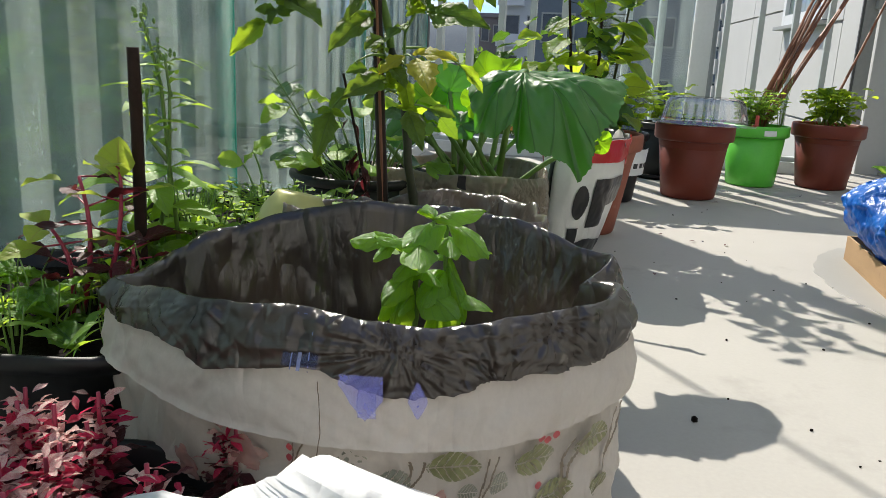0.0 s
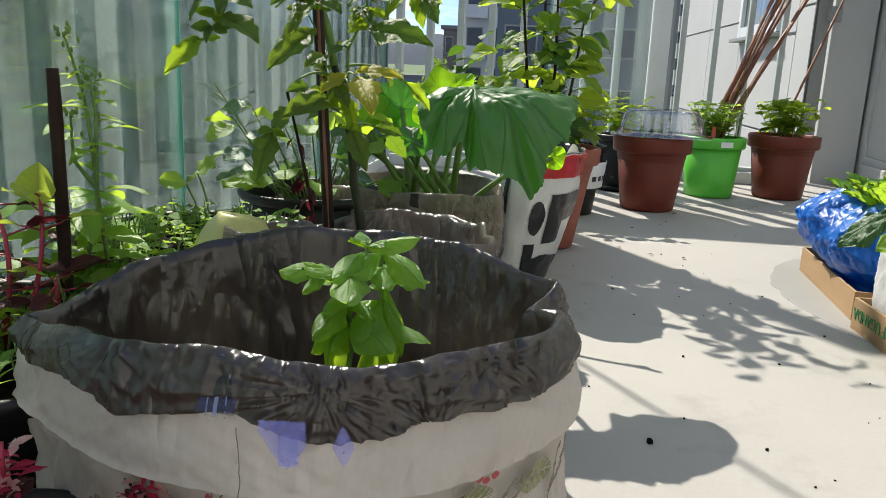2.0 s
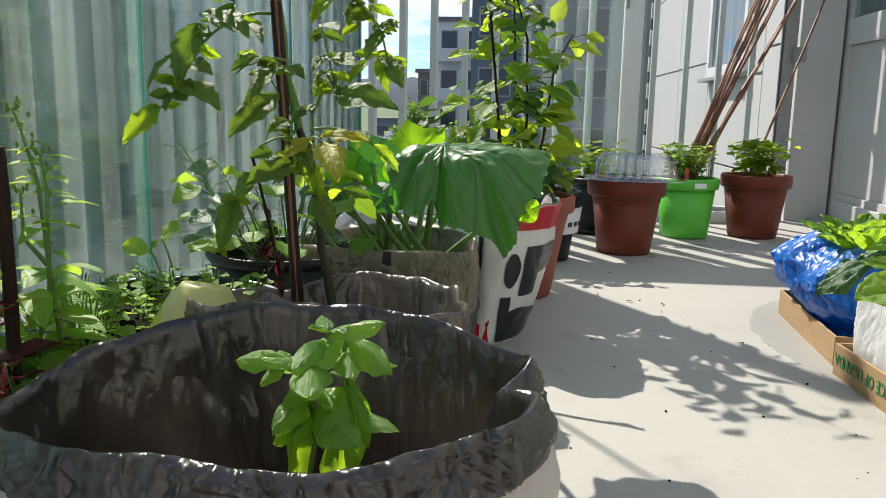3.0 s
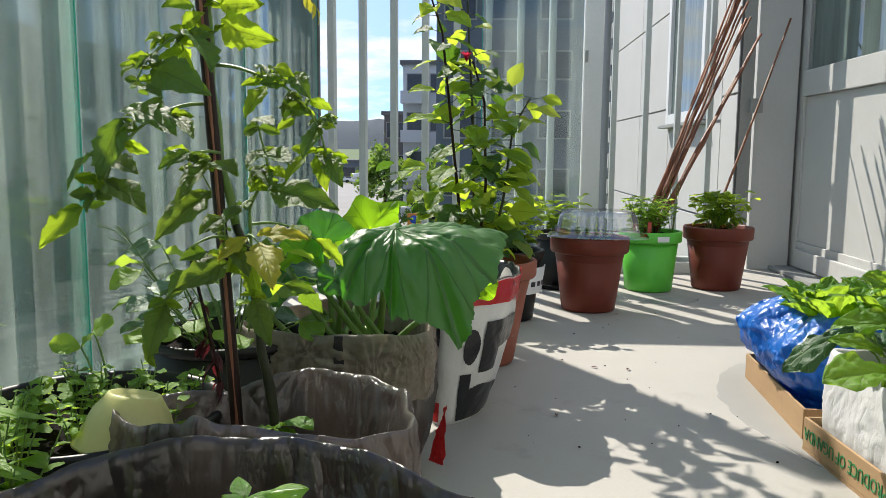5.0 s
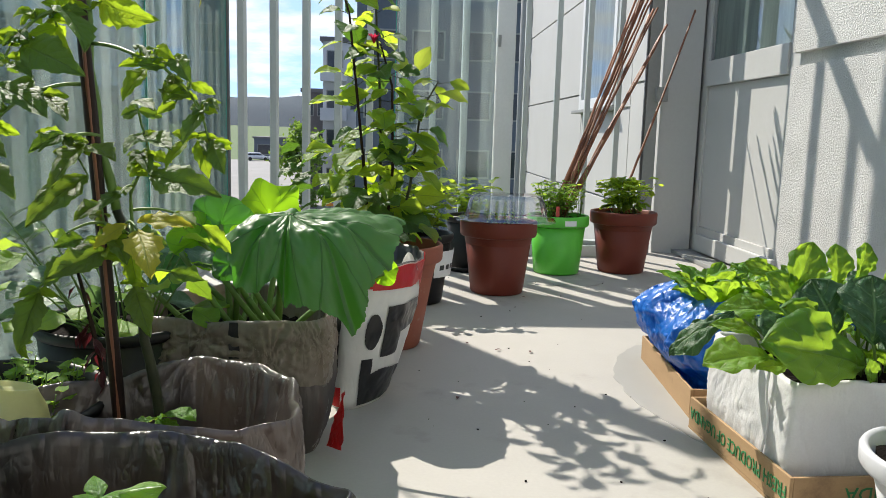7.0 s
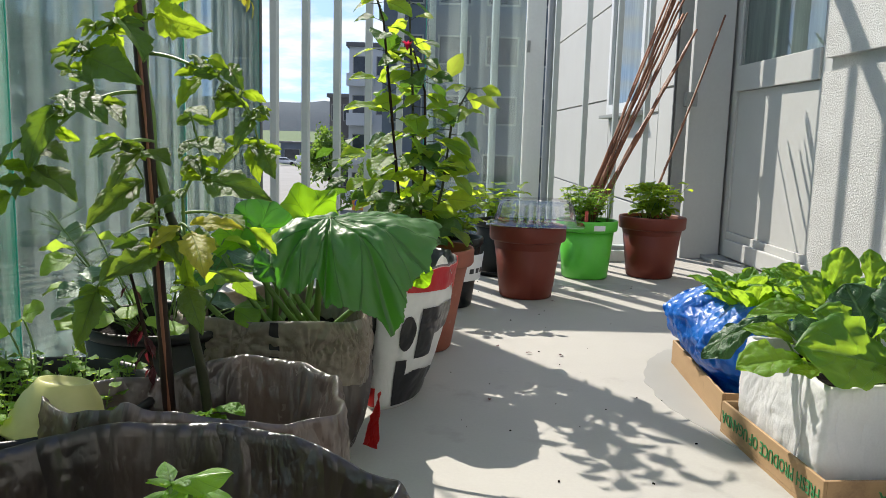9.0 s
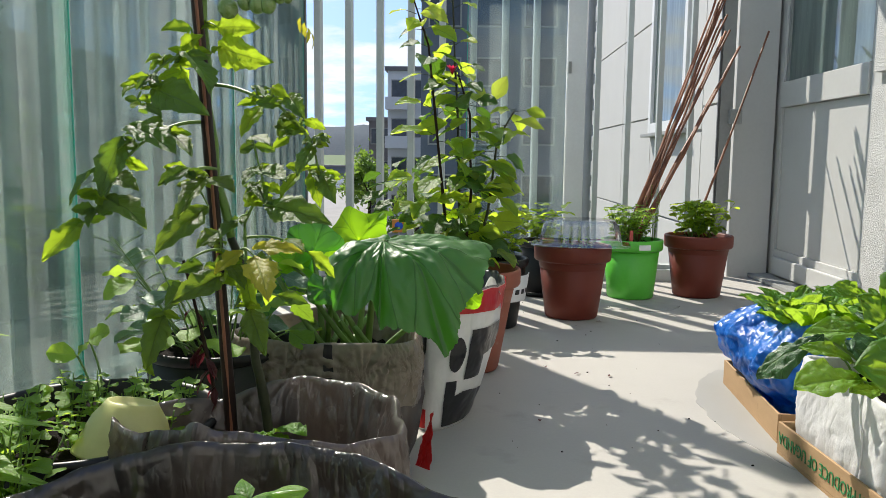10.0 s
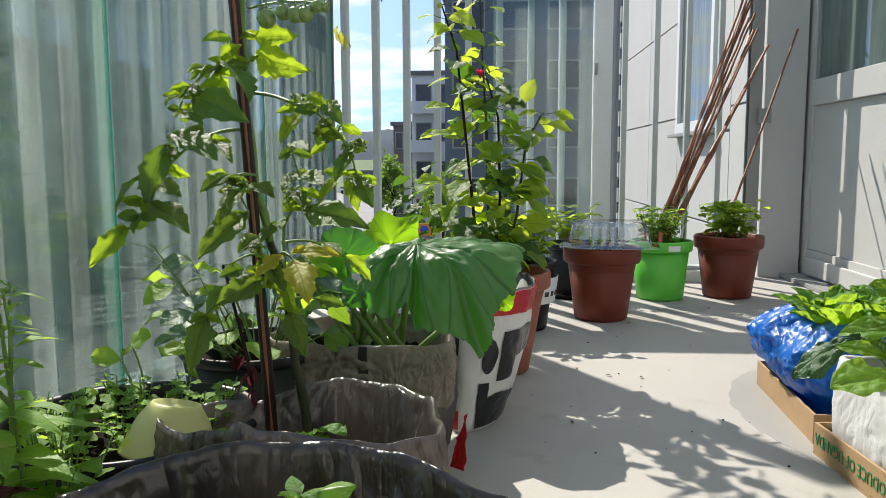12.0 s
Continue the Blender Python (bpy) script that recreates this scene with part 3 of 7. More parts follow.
railing("grey-green painted metal railing of upright flat bars behind glass", "y", X_SLAT, [-1.15 + 0.127 * k for k in range(41)], 1.32, "railing_side")
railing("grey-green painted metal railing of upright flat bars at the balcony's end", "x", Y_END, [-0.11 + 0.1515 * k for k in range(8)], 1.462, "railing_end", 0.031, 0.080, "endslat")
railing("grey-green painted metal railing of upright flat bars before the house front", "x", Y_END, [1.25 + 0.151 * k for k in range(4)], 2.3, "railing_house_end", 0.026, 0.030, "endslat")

# unseen panel, added to cast the band of shade across the floor
structure("end_head_panel", boxed(-0.16, 4.062, 1.464, 1.09, 4.098, 1.71, bevel=0.002), M["slat"], "unseen panel added above the end railing to shade the floor", "panel")


def glazing(name, label, x0, y0, x1, y1, z0, z1, mat, edge=True):
    """A pane of frameless glass with polished edges, standing in a low rail."""
    win = tagged(thing(name, label, "window", ((x0 + x1) / 2, (y0 + y1) / 2, 0)), kind="structure")
    pane = part("pane", boxed(x0, y0, z0, x1, y1, z1), mat, win, smooth=False)
    pane.visible_shadow = False
    if edge:
        if abs(x1 - x0) < abs(y1 - y0):
            part("glass_edge", boxed(x0 - 0.001, y1 + 0.0005, z0, x1 + 0.001, y1 + 0.004, z1), M["glass_edge"], win, smooth=False)
        else:
            part("glass_edge", boxed(x0 - 0.004, y0 - 0.001, z0, x0 - 0.0005, y1 + 0.001, z1), M["glass_edge"], win, smooth=False)
    return win


glazing("window_1", "tall dusty pane of frameless greenish balcony glass", -0.154, -0.9, -0.146, 0.40, 0.05, 2.6, M["glass"])
glazing("window_2", "tall dusty pane of frameless greenish balcony glass", -0.154, 0.405, -0.146, 1.735, 0.05, 2.6, M["glass"])
glazing("window_3", "tall dusty pane of frameless greenish balcony glass", -0.164, 1.70, -0.156, 2.83, 0.05, 2.6, M["glass"])
glazing("window_4", "tall dusty pane of frameless greenish balcony glass", -0.154, 2.84, -0.146, 3.90, 0.05, 2.6, M["glass"])
glazing("window_5", "dusty clear pane of glass at the balcony's end", 0.62, 4.020, 1.09, 4.027, 0.06, 2.6, M["glass2"])

post = tagged(thing("corner_post", "grey metal corner post with dark rubber seal", "post", (-0.20, 4.0, 0)), kind="structure")
part("profile", boxed(-0.245, 3.975, 0, -0.165, 4.01, 2.75, bevel=0.004), M["greymetal"], post, smooth=False)
part("seal", boxed(-0.1645, 3.98, 0.01, -0.153, 4.01, 2.75), M["darkmetal"], post, smooth=False)
post2 = tagged(thing("railing_post", "wide pale grey metal post of the end railing", "post", (1.15, 4.06, 0)), kind="structure")
part("profile", boxed(1.095, 4.03, 0, 1.185, 4.062, 2.75, bevel=0.004), M["post"], post2, smooth=False)
part("clip", boxed(1.10, 4.018, 0.995, 1.115, 4.0295, 1.05, bevel=0.002), M["greymetal"], post2, smooth=False)
structure("glass_rail", boxed(-0.14, 4.012, 0.0, 1.82, 4.045, 0.055, bevel=0.003), M["post"], "low pale metal glazing rail on the floor", "rail")
structure("glass_rail_side", boxed(-0.172, -1.2, 0.0, -0.138, 3.93, 0.05, bevel=0.003), M["post"], "low pale metal glazing rail along the side", "rail")
post3 = tagged(thing("end_post", "dark grey metal post beside the house wall", "post", (1.907, 4.19, 0)), kind="structure")
part("profile", boxed(1.876, 4.181, 0, 1.938, 4.199, 2.3, bevel=0.004), M["greymetal"], post3, smooth=False)
part("seal", boxed(1.865, 4.183, 0.01, 1.8755, 4.197, 2.3), M["darkmetal"], post3, smooth=False)
part("bracket", boxed(1.915, 4.14, 0.77, 1.972, 4.18, 0.84, bevel=0.003), M["greymetal"], post3, smooth=False)

# house wall: return beside the door, door, stucco
structure("wall_return", boxed(1.955, 4.20, -0.02, 2.155, 4.34, 2.6, bevel=0.004), M["doorpaint"], "grey-white painted wall return beside the balcony door", "wall")
structure("wall_north", boxed(2.175, 4.31, -5.0, 2.6, 4.40, 3.2), M["panel"], "white house wall beside the door", "wall")
door = tagged(thing("door_1", "closed grey-white panelled balcony door with a glazed upper half", "door", (2.19, 3.75, 0)), kind="structure")
DY0, DY1 = 3.18, 4.285
part("stile", boxed(2.170, DY1 - 0.13, 0.02, 2.215, DY1, 2.12, bevel=0.003), M["doorpaint"], door, smooth=False)
part("stile", boxed(2.170, DY0, 0.02, 2.215, DY0 + 0.13, 2.12, bevel=0.003), M["doorpaint"], door, smooth=False)
part("kick_rail", boxed(2.171, DY0 + 0.131, 0.02, 2.215, DY1 - 0.131, 0.15, bevel=0.003), M["doorpaint"], door, smooth=False)
part("kick_moulding", boxed(2.150, DY0 + 0.10, 0.03, 2.169, DY1 - 0.16, 0.115, bevel=0.006), M["doorpaint"], door, smooth=False)
part("lower_panel", boxed(2.182, DY0 + 0.131, 0.151, 2.205, DY1 - 0.131, 0.848), M["doorpaint"], door, smooth=False)
part("lock_rail", boxed(2.160, DY0 + 0.131, 0.850, 2.215, DY1 - 0.131, 0.972, bevel=0.003), M["doorpaint"], door, smooth=False)
part("top_rail", boxed(2.171, DY0 + 0.131, 1.98, 2.215, DY1 - 0.131, 2.12, bevel=0.003), M["doorpaint"], door, smooth=False)
part("pane", boxed(2.190, DY0 + 0.131, 0.973, 2.196, DY1 - 0.131, 1.979), M["doorglass"], door, "dim glass, its pale haze standing for a reflection", smooth=False)
bead = bmesh.new()
box(bead, 2.178, DY1 - 0.150, 0.975, 2.189, DY1 - 0.132, 1.978)
box(bead, 2.178, DY0 + 0.132, 0.975, 2.189, DY0 + 0.150, 1.978)
part("glazing_bead", bead, M["greymetal"], door, smooth=False)
for z0 in (0.33, 1.30):
    hinge = bmesh.new()
    for k in range(3):
        lathe([(0.0085, 0.0), (0.0095, 0.003), (0.0095, 0.049), (0.0085, 0.052)], (2.158, 4.292, z0 + 0.055 * k), 12, hinge)
    lathe([(0.004, -0.012), (0.006, -0.008), (0.006, 0.0), (0.004, 0.004)], (2.158, 4.292, z0 - 0.003), 12, hinge)
    part("hinge", hinge, M["greymetal"], door, "steel barrel hinge")
# dark strip filling the gap, in place of the shade inside it
structure("door_gap", boxed(2.172, 4.2855, 0.0, 2.30, 4.309, 2.2), M["darkmetal"], "dark strip standing for the shaded gap beside the door", "trim")
structure("room_backing", boxed(2.42, 3.0, -0.1, 2.46, 4.31, 2.3), M["joint"], "dim room wall behind the door glass", "wall")
structure("door_threshold", boxed(2.06, 3.10, 0.001, 2.30, 4.20, 0.022, bevel=0.004), M["greymetal"], "dark grey metal door threshold", "threshold")
stucco = bmesh.new()
box(stucco, X_STUCCO, -1.4, 0.0, 2.45, 3.155, 0.862)
box(stucco, X_STUCCO + 0.03, -1.4, 0.8622, 2.45, 3.150, 0.912)
box(stucco, X_STUCCO, -1.4, 0.9122, 2.45, 3.155, 3.2)
structure("wall_east", stucco, M["stucco"], "rough white stucco house wall with a horizontal groove", "wall")
# unseen wall behind the camera, white so that it fills the near sides
structure("wall_south", boxed(-0.30, -1.55, 0.0, 2.45, -1.41, 2.0), M["stucco"], "unseen plain white stucco wall at the near end, bouncing light", "wall")

# the house front that goes on past the balcony's end: boards, joints, window
front = tagged(thing("house_front", "white board-clad house front with a window beyond the balcony", "house", (2.3, 7.0, -5.2)), kind="structure")
part("wall", boxed(2.142, 4.41, -5.2, 3.4, 9.70, 5.6), M["joint"], front, "grey wall behind the boards", smooth=False)
ys = [4.42, 5.32, 6.75, 7.95, 9.69]
zs = [-5.1, -4.0, -2.9, -1.8, -0.62, 0.155, 0.93, 1.705, 2.48, 3.26, 4.4, 5.55]
for y0, y1 in zip(ys, ys[1:]):
    for z0, z1 in zip(zs, zs[1:]):
        if y0 == 5.32 and z0 < 2.0 and z1 > 0.8:
            continue
        part("board", boxed(2.118, y0 + 0.006, z0 + 0.007, 2.141, y1 - 0.006, z1 - 0.007, bevel=0.002), M["panel"], front, smooth=False)
part("board", boxed(2.118, 5.326, 0.162, 2.141, 6.744, 0.77, bevel=0.002), M["panel"], front, smooth=False)
part("board", boxed(2.118, 5.326, 2.23, 2.141, 6.744, 2.474, bevel=0.002), M["panel"], front, smooth=False)
part("board", boxed(2.118, 5.326, 0.79, 2.141, 5.62, 2.215, bevel=0.002), M["panel"], front, smooth=False)
win = part("window", boxed(2.120, 5.64, 0.80, 2.150, 6.72, 2.22, bevel=0.004), M["greymetal"], front, "grey framed window", smooth=False)
frame_bm = bmesh.new()
for a in ((5.645, 0.805, 5.72, 2.215), (6.64, 0.805, 6.715, 2.215), (5.721, 0.805, 6.639, 0.88), (5.721, 2.14, 6.639, 2.215)):
    box(frame_bm, 2.085, a[0], a[1], 2.119, a[2], a[3], bevel=0.003)
part("window_frame", frame_bm, M["post"], win, smooth=False)
part("pane", boxed(2.112, 5.722, 0.882, 2.118, 6.638, 2.138), M["doorglass"], win, smooth=False)
part("sill", boxed(2.035, 5.60, 0.772, 2.14, 6.76, 0.798, bevel=0.004), M["greymetal"], win, smooth=False)
for k in range(9):
    z = -0.2 + 0.30 * k
    part("bracket", boxed(2.085, 9.60, z, 2.116, 9.69, z + 0.17, bevel=0.004), M["panel"], front, smooth=False)
pipe = bmesh.new()
tube(pipe, [(2.06, 9.80, -5.2), (2.06, 9.80, 0.0), (2.06, 9.80, 5.6)], 0.055, seg=14)
part("downpipe", pipe, M["greymetal"], front)


# ---- pots ----
def soil_disc(at, r, z, seed):
    """A mound of crumbly soil inside a pot."""
    rows = []
    for i in range(9):
        q = r * (1 - i / 8.3)
        row = []
        for k in range(28):
            a = 2 * math.pi * k / 28
            p = Vector((at[0] + q * math.cos(a), at[1] + q * math.sin(a), z))
            p.z += 0.010 * noise.noise(p * 38 + Vector((seed, 0, 0))) + 0.006 * noise.noise(p * 90) + 0.008 * i / 8
            row.append(p)
        rows.append(row)
    return loft(rows, cap=(False, True))


def pot(name, label, at, h, r_top, r_base, mat, soil_drop=0.03, lip=0.055, lip_out=0.010, group="", seed=0, saucer=False, seg=56):
    """A tapered plant pot with a thick collar, a hollow inside and soil."""
    p = thing(name, label, "plant pot", at, group)
    z0 = h - lip
    rc = r_base + (r_top - lip_out - r_base) * z0 / h
    body = [(r_base - 0.012, 0.0), (r_base - 0.004, 0.002), (r_base, 0.008), (rc, z0)]
    inner = [(r_top - 0.012, h - 0.004), (r_top - 0.016, z0), (r_base - 0.01, 0.02), (0.001, 0.02)]
    part("body", lathe([(0.001, 0.003)] + body + [(rc - 0.004, z0 + 0.001)], at, seg, capped=False), mat, p)
    part("collar", lathe([(rc - 0.006, z0 + 0.0015), (rc + 0.002, z0 + 0.0015), (r_top - 0.004, z0 + 0.004), (r_top, z0 + 0.010), (r_top + 0.001, h - 0.006),
                          (r_top - 0.002, h - 0.001), (r_top - 0.006, h), (r_top - 0.010, h - 0.002)] + inner, at, seg, capped=False), mat, p)
    part("soil", soil_disc(at, r_top - 0.020, at[2] + h - soil_drop, seed), M["soil"], p)
    if saucer:
        part("saucer", lathe([(0.001, -0.003), (r_base + 0.02, -0.003), (r_base + 0.035, 0.018), (r_base + 0.030, 0.018), (r_base + 0.016, 0.0015), (0.001, 0.0015)], (at[0], at[1], at[2]), seg), mat, p)
    return p


dome_pot = pot("plant_pot", "red-brown plastic pot under a clear ribbed plastic lid", (1.025, 3.115, 0), 0.272, 0.142, 0.098, M["terracotta"], 0.02, 0.062, group="pots at the balcony end", seed=1)
green_pot = pot("plant_pot", "bright green plastic pot with a small white label", (1.335, 3.56, 0), 0.252, 0.131, 0.098, M["greenplastic"], 0.02, 0.05, group="pots at the balcony end", seed=2)
red_pot = pot("plant_pot", "red-brown plastic pot full of leafy greens", (1.635, 3.62, 0), 0.268, 0.144, 0.100, M["terracotta"], 0.02, 0.058, group="pots at the balcony end", seed=3)
black_pot = pot("plant_pot", "black plastic pot with a torn white label", (0.715, 2.93, 0), 0.243, 0.132, 0.096, M["blackplastic"], 0.02, 0.03, 0.006, group="pots at the balcony end", seed=4)
saucer_pot = pot("plant_pot", "black plastic pot standing in a saucer", (0.965, 3.60, 0.003), 0.235, 0.115, 0.088, M["blackplastic"], 0.02, 0.03, 0.006, group="pots at the balcony end", seed=5, saucer=True)
clay_pot = pot("plant_pot", "orange clay pot of a tall flowering plant behind a printed bag", (0.632, 2.36, 0), 0.285, 0.150, 0.092, M["orangeclay"], 0.05, 0.05, seed=7)
grey_pot = pot("plant_pot", "grey-white plastic pot with a wide rounded rim", (1.435, 1.205, 0), 0.172, 0.128, 0.082, M["greyplastic"], 0.018, 0.035, 0.012, seed=8)
tub = pot("tub", "wide black plastic tub of seedlings by the glass", (0.105, 1.245, 0), 0.225, 0.185, 0.150, M["blackplastic"], 0.03, 0.02, 0.006, seed=9)
back_tub = pot("tub", "round black plastic pot of beans and greens by the glass", (0.165, 1.665, 0), 0.235, 0.150, 0.118, M["blackplastic"], 0.03, 0.022, 0.006, seed=10)

# label on the green pot, curved to its collar
def curved_label(at, r, z0, z1, a0, a1, tilt=0.0):
    rows = []
    for z in (z0, z1):
        rows.append([Vector((at[0] + (r + tilt * (z - z0)) * math.cos(a), at[1] + (r + tilt * (z - z0)) * math.sin(a), z)) for a in [a0 + (a1 - a0) * k / 8 for k in range(9)]])
    inner = [[p + (Vector((at[0], at[1], p.z)) - p).normalized() * 0.0008 for p in row] for row in rows]
    bm = loft([rows[0], rows[1], inner[1], inner[0], rows[0]], closed=False)
    return bm


part("label", curved_label((1.335, 3.56), 0.1335, 0.215, 0.237, radians(-88), radians(-66)), M["paper"], green_pot, "small white paper label")
part("label", curved_label((0.715, 2.93), 0.1235, 0.10, 0.19, radians(-60), radians(5), 0.13), M["paper"], black_pot, "torn white paper label")
for k in range(3):
    a0 = radians(-50 + 14 * k)
    part("bar", curved_label((0.715, 2.93), 0.1275, 0.125, 0.142, a0, a0 + radians(9), 0.13), M["black_ink"], black_pot, "dark bar of print")
part("plant_tag", boxed(1.303, 3.452, 0.235, 1.318, 3.455, 0.295, bevel=0.0005), M["redmark"], green_pot, "red plastic plant tag", smooth=False)

# clear ribbed lid on the pot
lid = thing("clear_lid", "clear ribbed plastic propagator lid resting on a pot", "lid", (1.045, 3.10, 0.273))
def lid_ring(half_x, half_y, z, rib=0.0, n=120):
    out = []
    turn = radians(-8)
    for k in range(n):
        a = 2 * math.pi * k / n
        c, s = math.cos(a), math.sin(a)
        q = (abs(c) ** 5 + abs(s) ** 5) ** (-1 / 5)
        q *= 1 + rib * (1 if (k // 2) % 2 else -1)
        x, y = half_x * q * c, half_y * q * s
        out.append(Vector((1.05 + x * math.cos(turn) - y * math.sin(turn), 3.10 + x * math.sin(turn) + y * math.cos(turn), z)))
    return out
lid_bm = loft([lid_ring(0.180, 0.130, 0.274), lid_ring(0.180, 0.130, 0.277), lid_ring(0.152, 0.112, 0.279), lid_ring(0.148, 0.108, 0.29, 0.012), lid_ring(0.136, 0.10, 0.345, 0.014),
               lid_ring(0.126, 0.092, 0.362, 0.004), lid_ring(0.108, 0.078, 0.368), lid_ring(0.05, 0.04, 0.367)], cap=(False, True))
lid_ob = part("cover", lid_bm, M["clear"], lid)
lid_ob.visible_shadow = False

# pale yellow bowl tipped over in the tub
bowl = thing("bowl", "pale yellow plastic bowl turned upside down in the tub", "bowl", (0.188, 1.155, 0.20))
prof = [(0.001, 0.084), (0.036, 0.084), (0.039, 0.091), (0.044, 0.091), (0.048, 0.084), (0.064, 0.062), (0.077, 0.028), (0.084, 0.0), (0.088, -0.002), (0.087, 0.002), (0.074, 0.030), (0.060, 0.060), (0.046, 0.079), (0.001, 0.081)]
part("shell", lathe(prof, (0, 0, 0), 48), M["yellowplastic"], bowl, m=Matrix.Translation((0.200, 1.155, 0.207)) @ Matrix.Scale(0.72, 4) @ Matrix.Rotation(radians(8), 4, "Y") @ Matrix.Rotation(radians(-10), 4, "X"))

# ---- long trough of seedlings by the glass, and the pot of red amaranth ----
trough = thing("trough", "long black plastic trough planter full of seedlings", "planter", (0.06, 0.83, 0))
TURN_T = Matrix.Translation((0.055, 0.835, 0)) @ Matrix.Rotation(radians(8), 4, "Z")
def trough_ring(hx, hy, z, n=64):
    out = []
    for k in range(n):
        a = 2 * math.pi * k / n
        c, s = math.cos(a), math.sin(a)
        q = (abs(c) ** 9 + abs(s) ** 9) ** (-1 / 9)
        out.append(TURN_T @ Vector((hx * q * c, hy * q * s, z)))
    return out
part("body", loft([trough_ring(0.11, 0.14, 0.0), trough_ring(0.135, 0.165, 0.185), trough_ring(0.148, 0.178, 0.187), trough_ring(0.150, 0.180, 0.202), trough_ring(0.146, 0.176, 0.205),
                   trough_ring(0.138, 0.168, 0.202), trough_ring(0.128, 0.158, 0.10)], cap=(True, False)), M["blackplastic"], trough)
soil_rows = [[p + Vector((0, 0, 0.012 * noise.noise(p * 40))) for p in trough_ring(0.133 * s, 0.163 * s, 0.185)] for s in (1, 0.85, 0.7, 0.5, 0.3, 0.1)]
part("soil", loft(soil_rows, cap=(False, True)), M["soil"], trough)
amaranth_pot = pot("planter", "dark plastic planter crowded with red amaranth", (0.265, 0.525, 0), 0.15, 0.13, 0.10, M["blackplastic"], 0.02, 0.02, 0.005, seed=12)


# ---- grow bags ----
def creased(p, way, amp, freq, seed):
    """Sharp little folds in film: ridges of noise, deeper where two scales meet."""
    q = Vector((p.x, p.y, p.z * 0.8)) * freq + Vector((seed, -seed, seed * 0.7))
    r = 1 - 2 * abs(noise.noise(q)) - 0.8 * abs(noise.noise(q * 2.3 + Vector((5, 1, 2)))) - 0.5 * abs(noise.noise(q * 4.9))
    return p + way * amp * r


def folds(s, z, seed):
    """Height of the fine sharp folds at a spot s along the rim and z up it, about -1 to 1: some along the rim, some slanting."""
    def ridge(u, v, w):
        return 1 - 2.6 * abs(noise.noise(Vector((u, v, w + seed))))
    def some(u, v, w):
        return max(0.0, min(1.0, 0.45 + 2.6 * noise.noise(Vector((u, v, w + seed)))))
    level = ridge(s * 9 + 2 * noise.noise(Vector((s * 14, z * 20, seed))), z * 85 + 0.8 * s * 30, 0.0) * some(s * 11, z * 16, 3.0)
    slant = ridge((s + 0.9 * z) * 62, (z - s) * 11, 7.0) * some(s * 9, z * 12, 11.0)
    other = ridge((s - 1.3 * z) * 80, (z + s) * 12, 17.0) * some(s * 8 + 4, z * 12, 19.0)
    return 0.55 * level + 0.35 * slant + 0.25 * other


def along(rim):
    """The way along a closed line up to each of its points."""
    out, total = [], 0.0
    for a, b in zip(rim, rim[1:] + rim[:1]):
        out.append(total)
        total += (b - a).length
    return out


def film_wall(rim, inner_z, cuff_z, seed, depth_in=0.02, cuff_out=0.012, wave=0.010, amp=0.006, fold=0.0034, gather=None):
    """A plastic liner: down the inside, over the rim and down the outside as a cuff with an uneven hem."""
    mid = sum(rim, Vector()) / len(rim)
    ways = [Vector((p.x - mid.x, p.y - mid.y, 0)).normalized() for p in rim]
    far = along(rim)
    def pulled(a, z):
        """Folds that fan out from a spot where the film is gathered."""
        total = 0.0
        for s0, z0, strength, reach in gather or ():
            du, dv = a - s0, (z - z0) * 1.4
            if abs(du) < 0.25:
                total += strength * math.exp(-((du * du + dv * dv) / reach)) * (1 - 2.6 * abs(noise.noise(Vector((math.atan2(dv, du) * 4.5, s0 * 9, seed)))))
        return total
    edge = []
    for p, w in zip(rim, ways):
        q = p + Vector((0, 0, 0.009 * noise.noise(p * 15 + Vector((seed, 0, 0))) + 0.0015 * noise.noise(p * 47)))
        edge.append(creased(q, w, amp * 0.35, 14, seed))
    rows = []
    for k in range(27):
        f = 1 - k / 26.5
        row = [Vector((p.x, p.y, p.z + (inner_z - p.z) * f)) for p in grown(edge, -depth_in * (0.15 + 1.1 * f))]
        rows.append([creased(facets(p, w, amp * 0.8 * min(1, 3 * f), 7, seed + 2), w, amp * 0.15 * min(1, 4 * f), 15, seed + 2) + w * 0.25 * fold * min(1, 0.3 + 6 * f) * (folds(a, p.z, seed) + 1.15 * pulled(a, p.z)) for p, w, a in zip(row, ways, far)])
    rows.append([p + Vector((0, 0, 0.001)) for p in edge])
    rows.append([p + w * 0.0022 + Vector((0, 0, 0.0012)) for p, w in zip(edge, ways)])
    for k in range(1, 27):
        f = k / 26
        row = []
        for p in grown(edge, 0.003 + cuff_out * min(1, 1.6 * f) ** 0.8):
            hem = cuff_z + wave * noise.noise(Vector((p.x * 13, p.y * 13, seed))) + 0.25 * wave * noise.noise(Vector((p.x * 40, p.y * 40, seed)))
            row.append(Vector((p.x, p.y, p.z + (hem - p.z) * f)))
        rows.append([creased(facets(p, w, amp * 0.45 * min(1, 3 * f), 17, seed + 5), w, amp * 0.20 * min(1, 3 * f), 34, seed + 5) + w * fold * min(1, 0.3 + 6 * f) * (folds(a, p.z, seed + 3) + pulled(a, p.z)) for p, w, a in zip(row, ways, far)])
    return loft(rows)


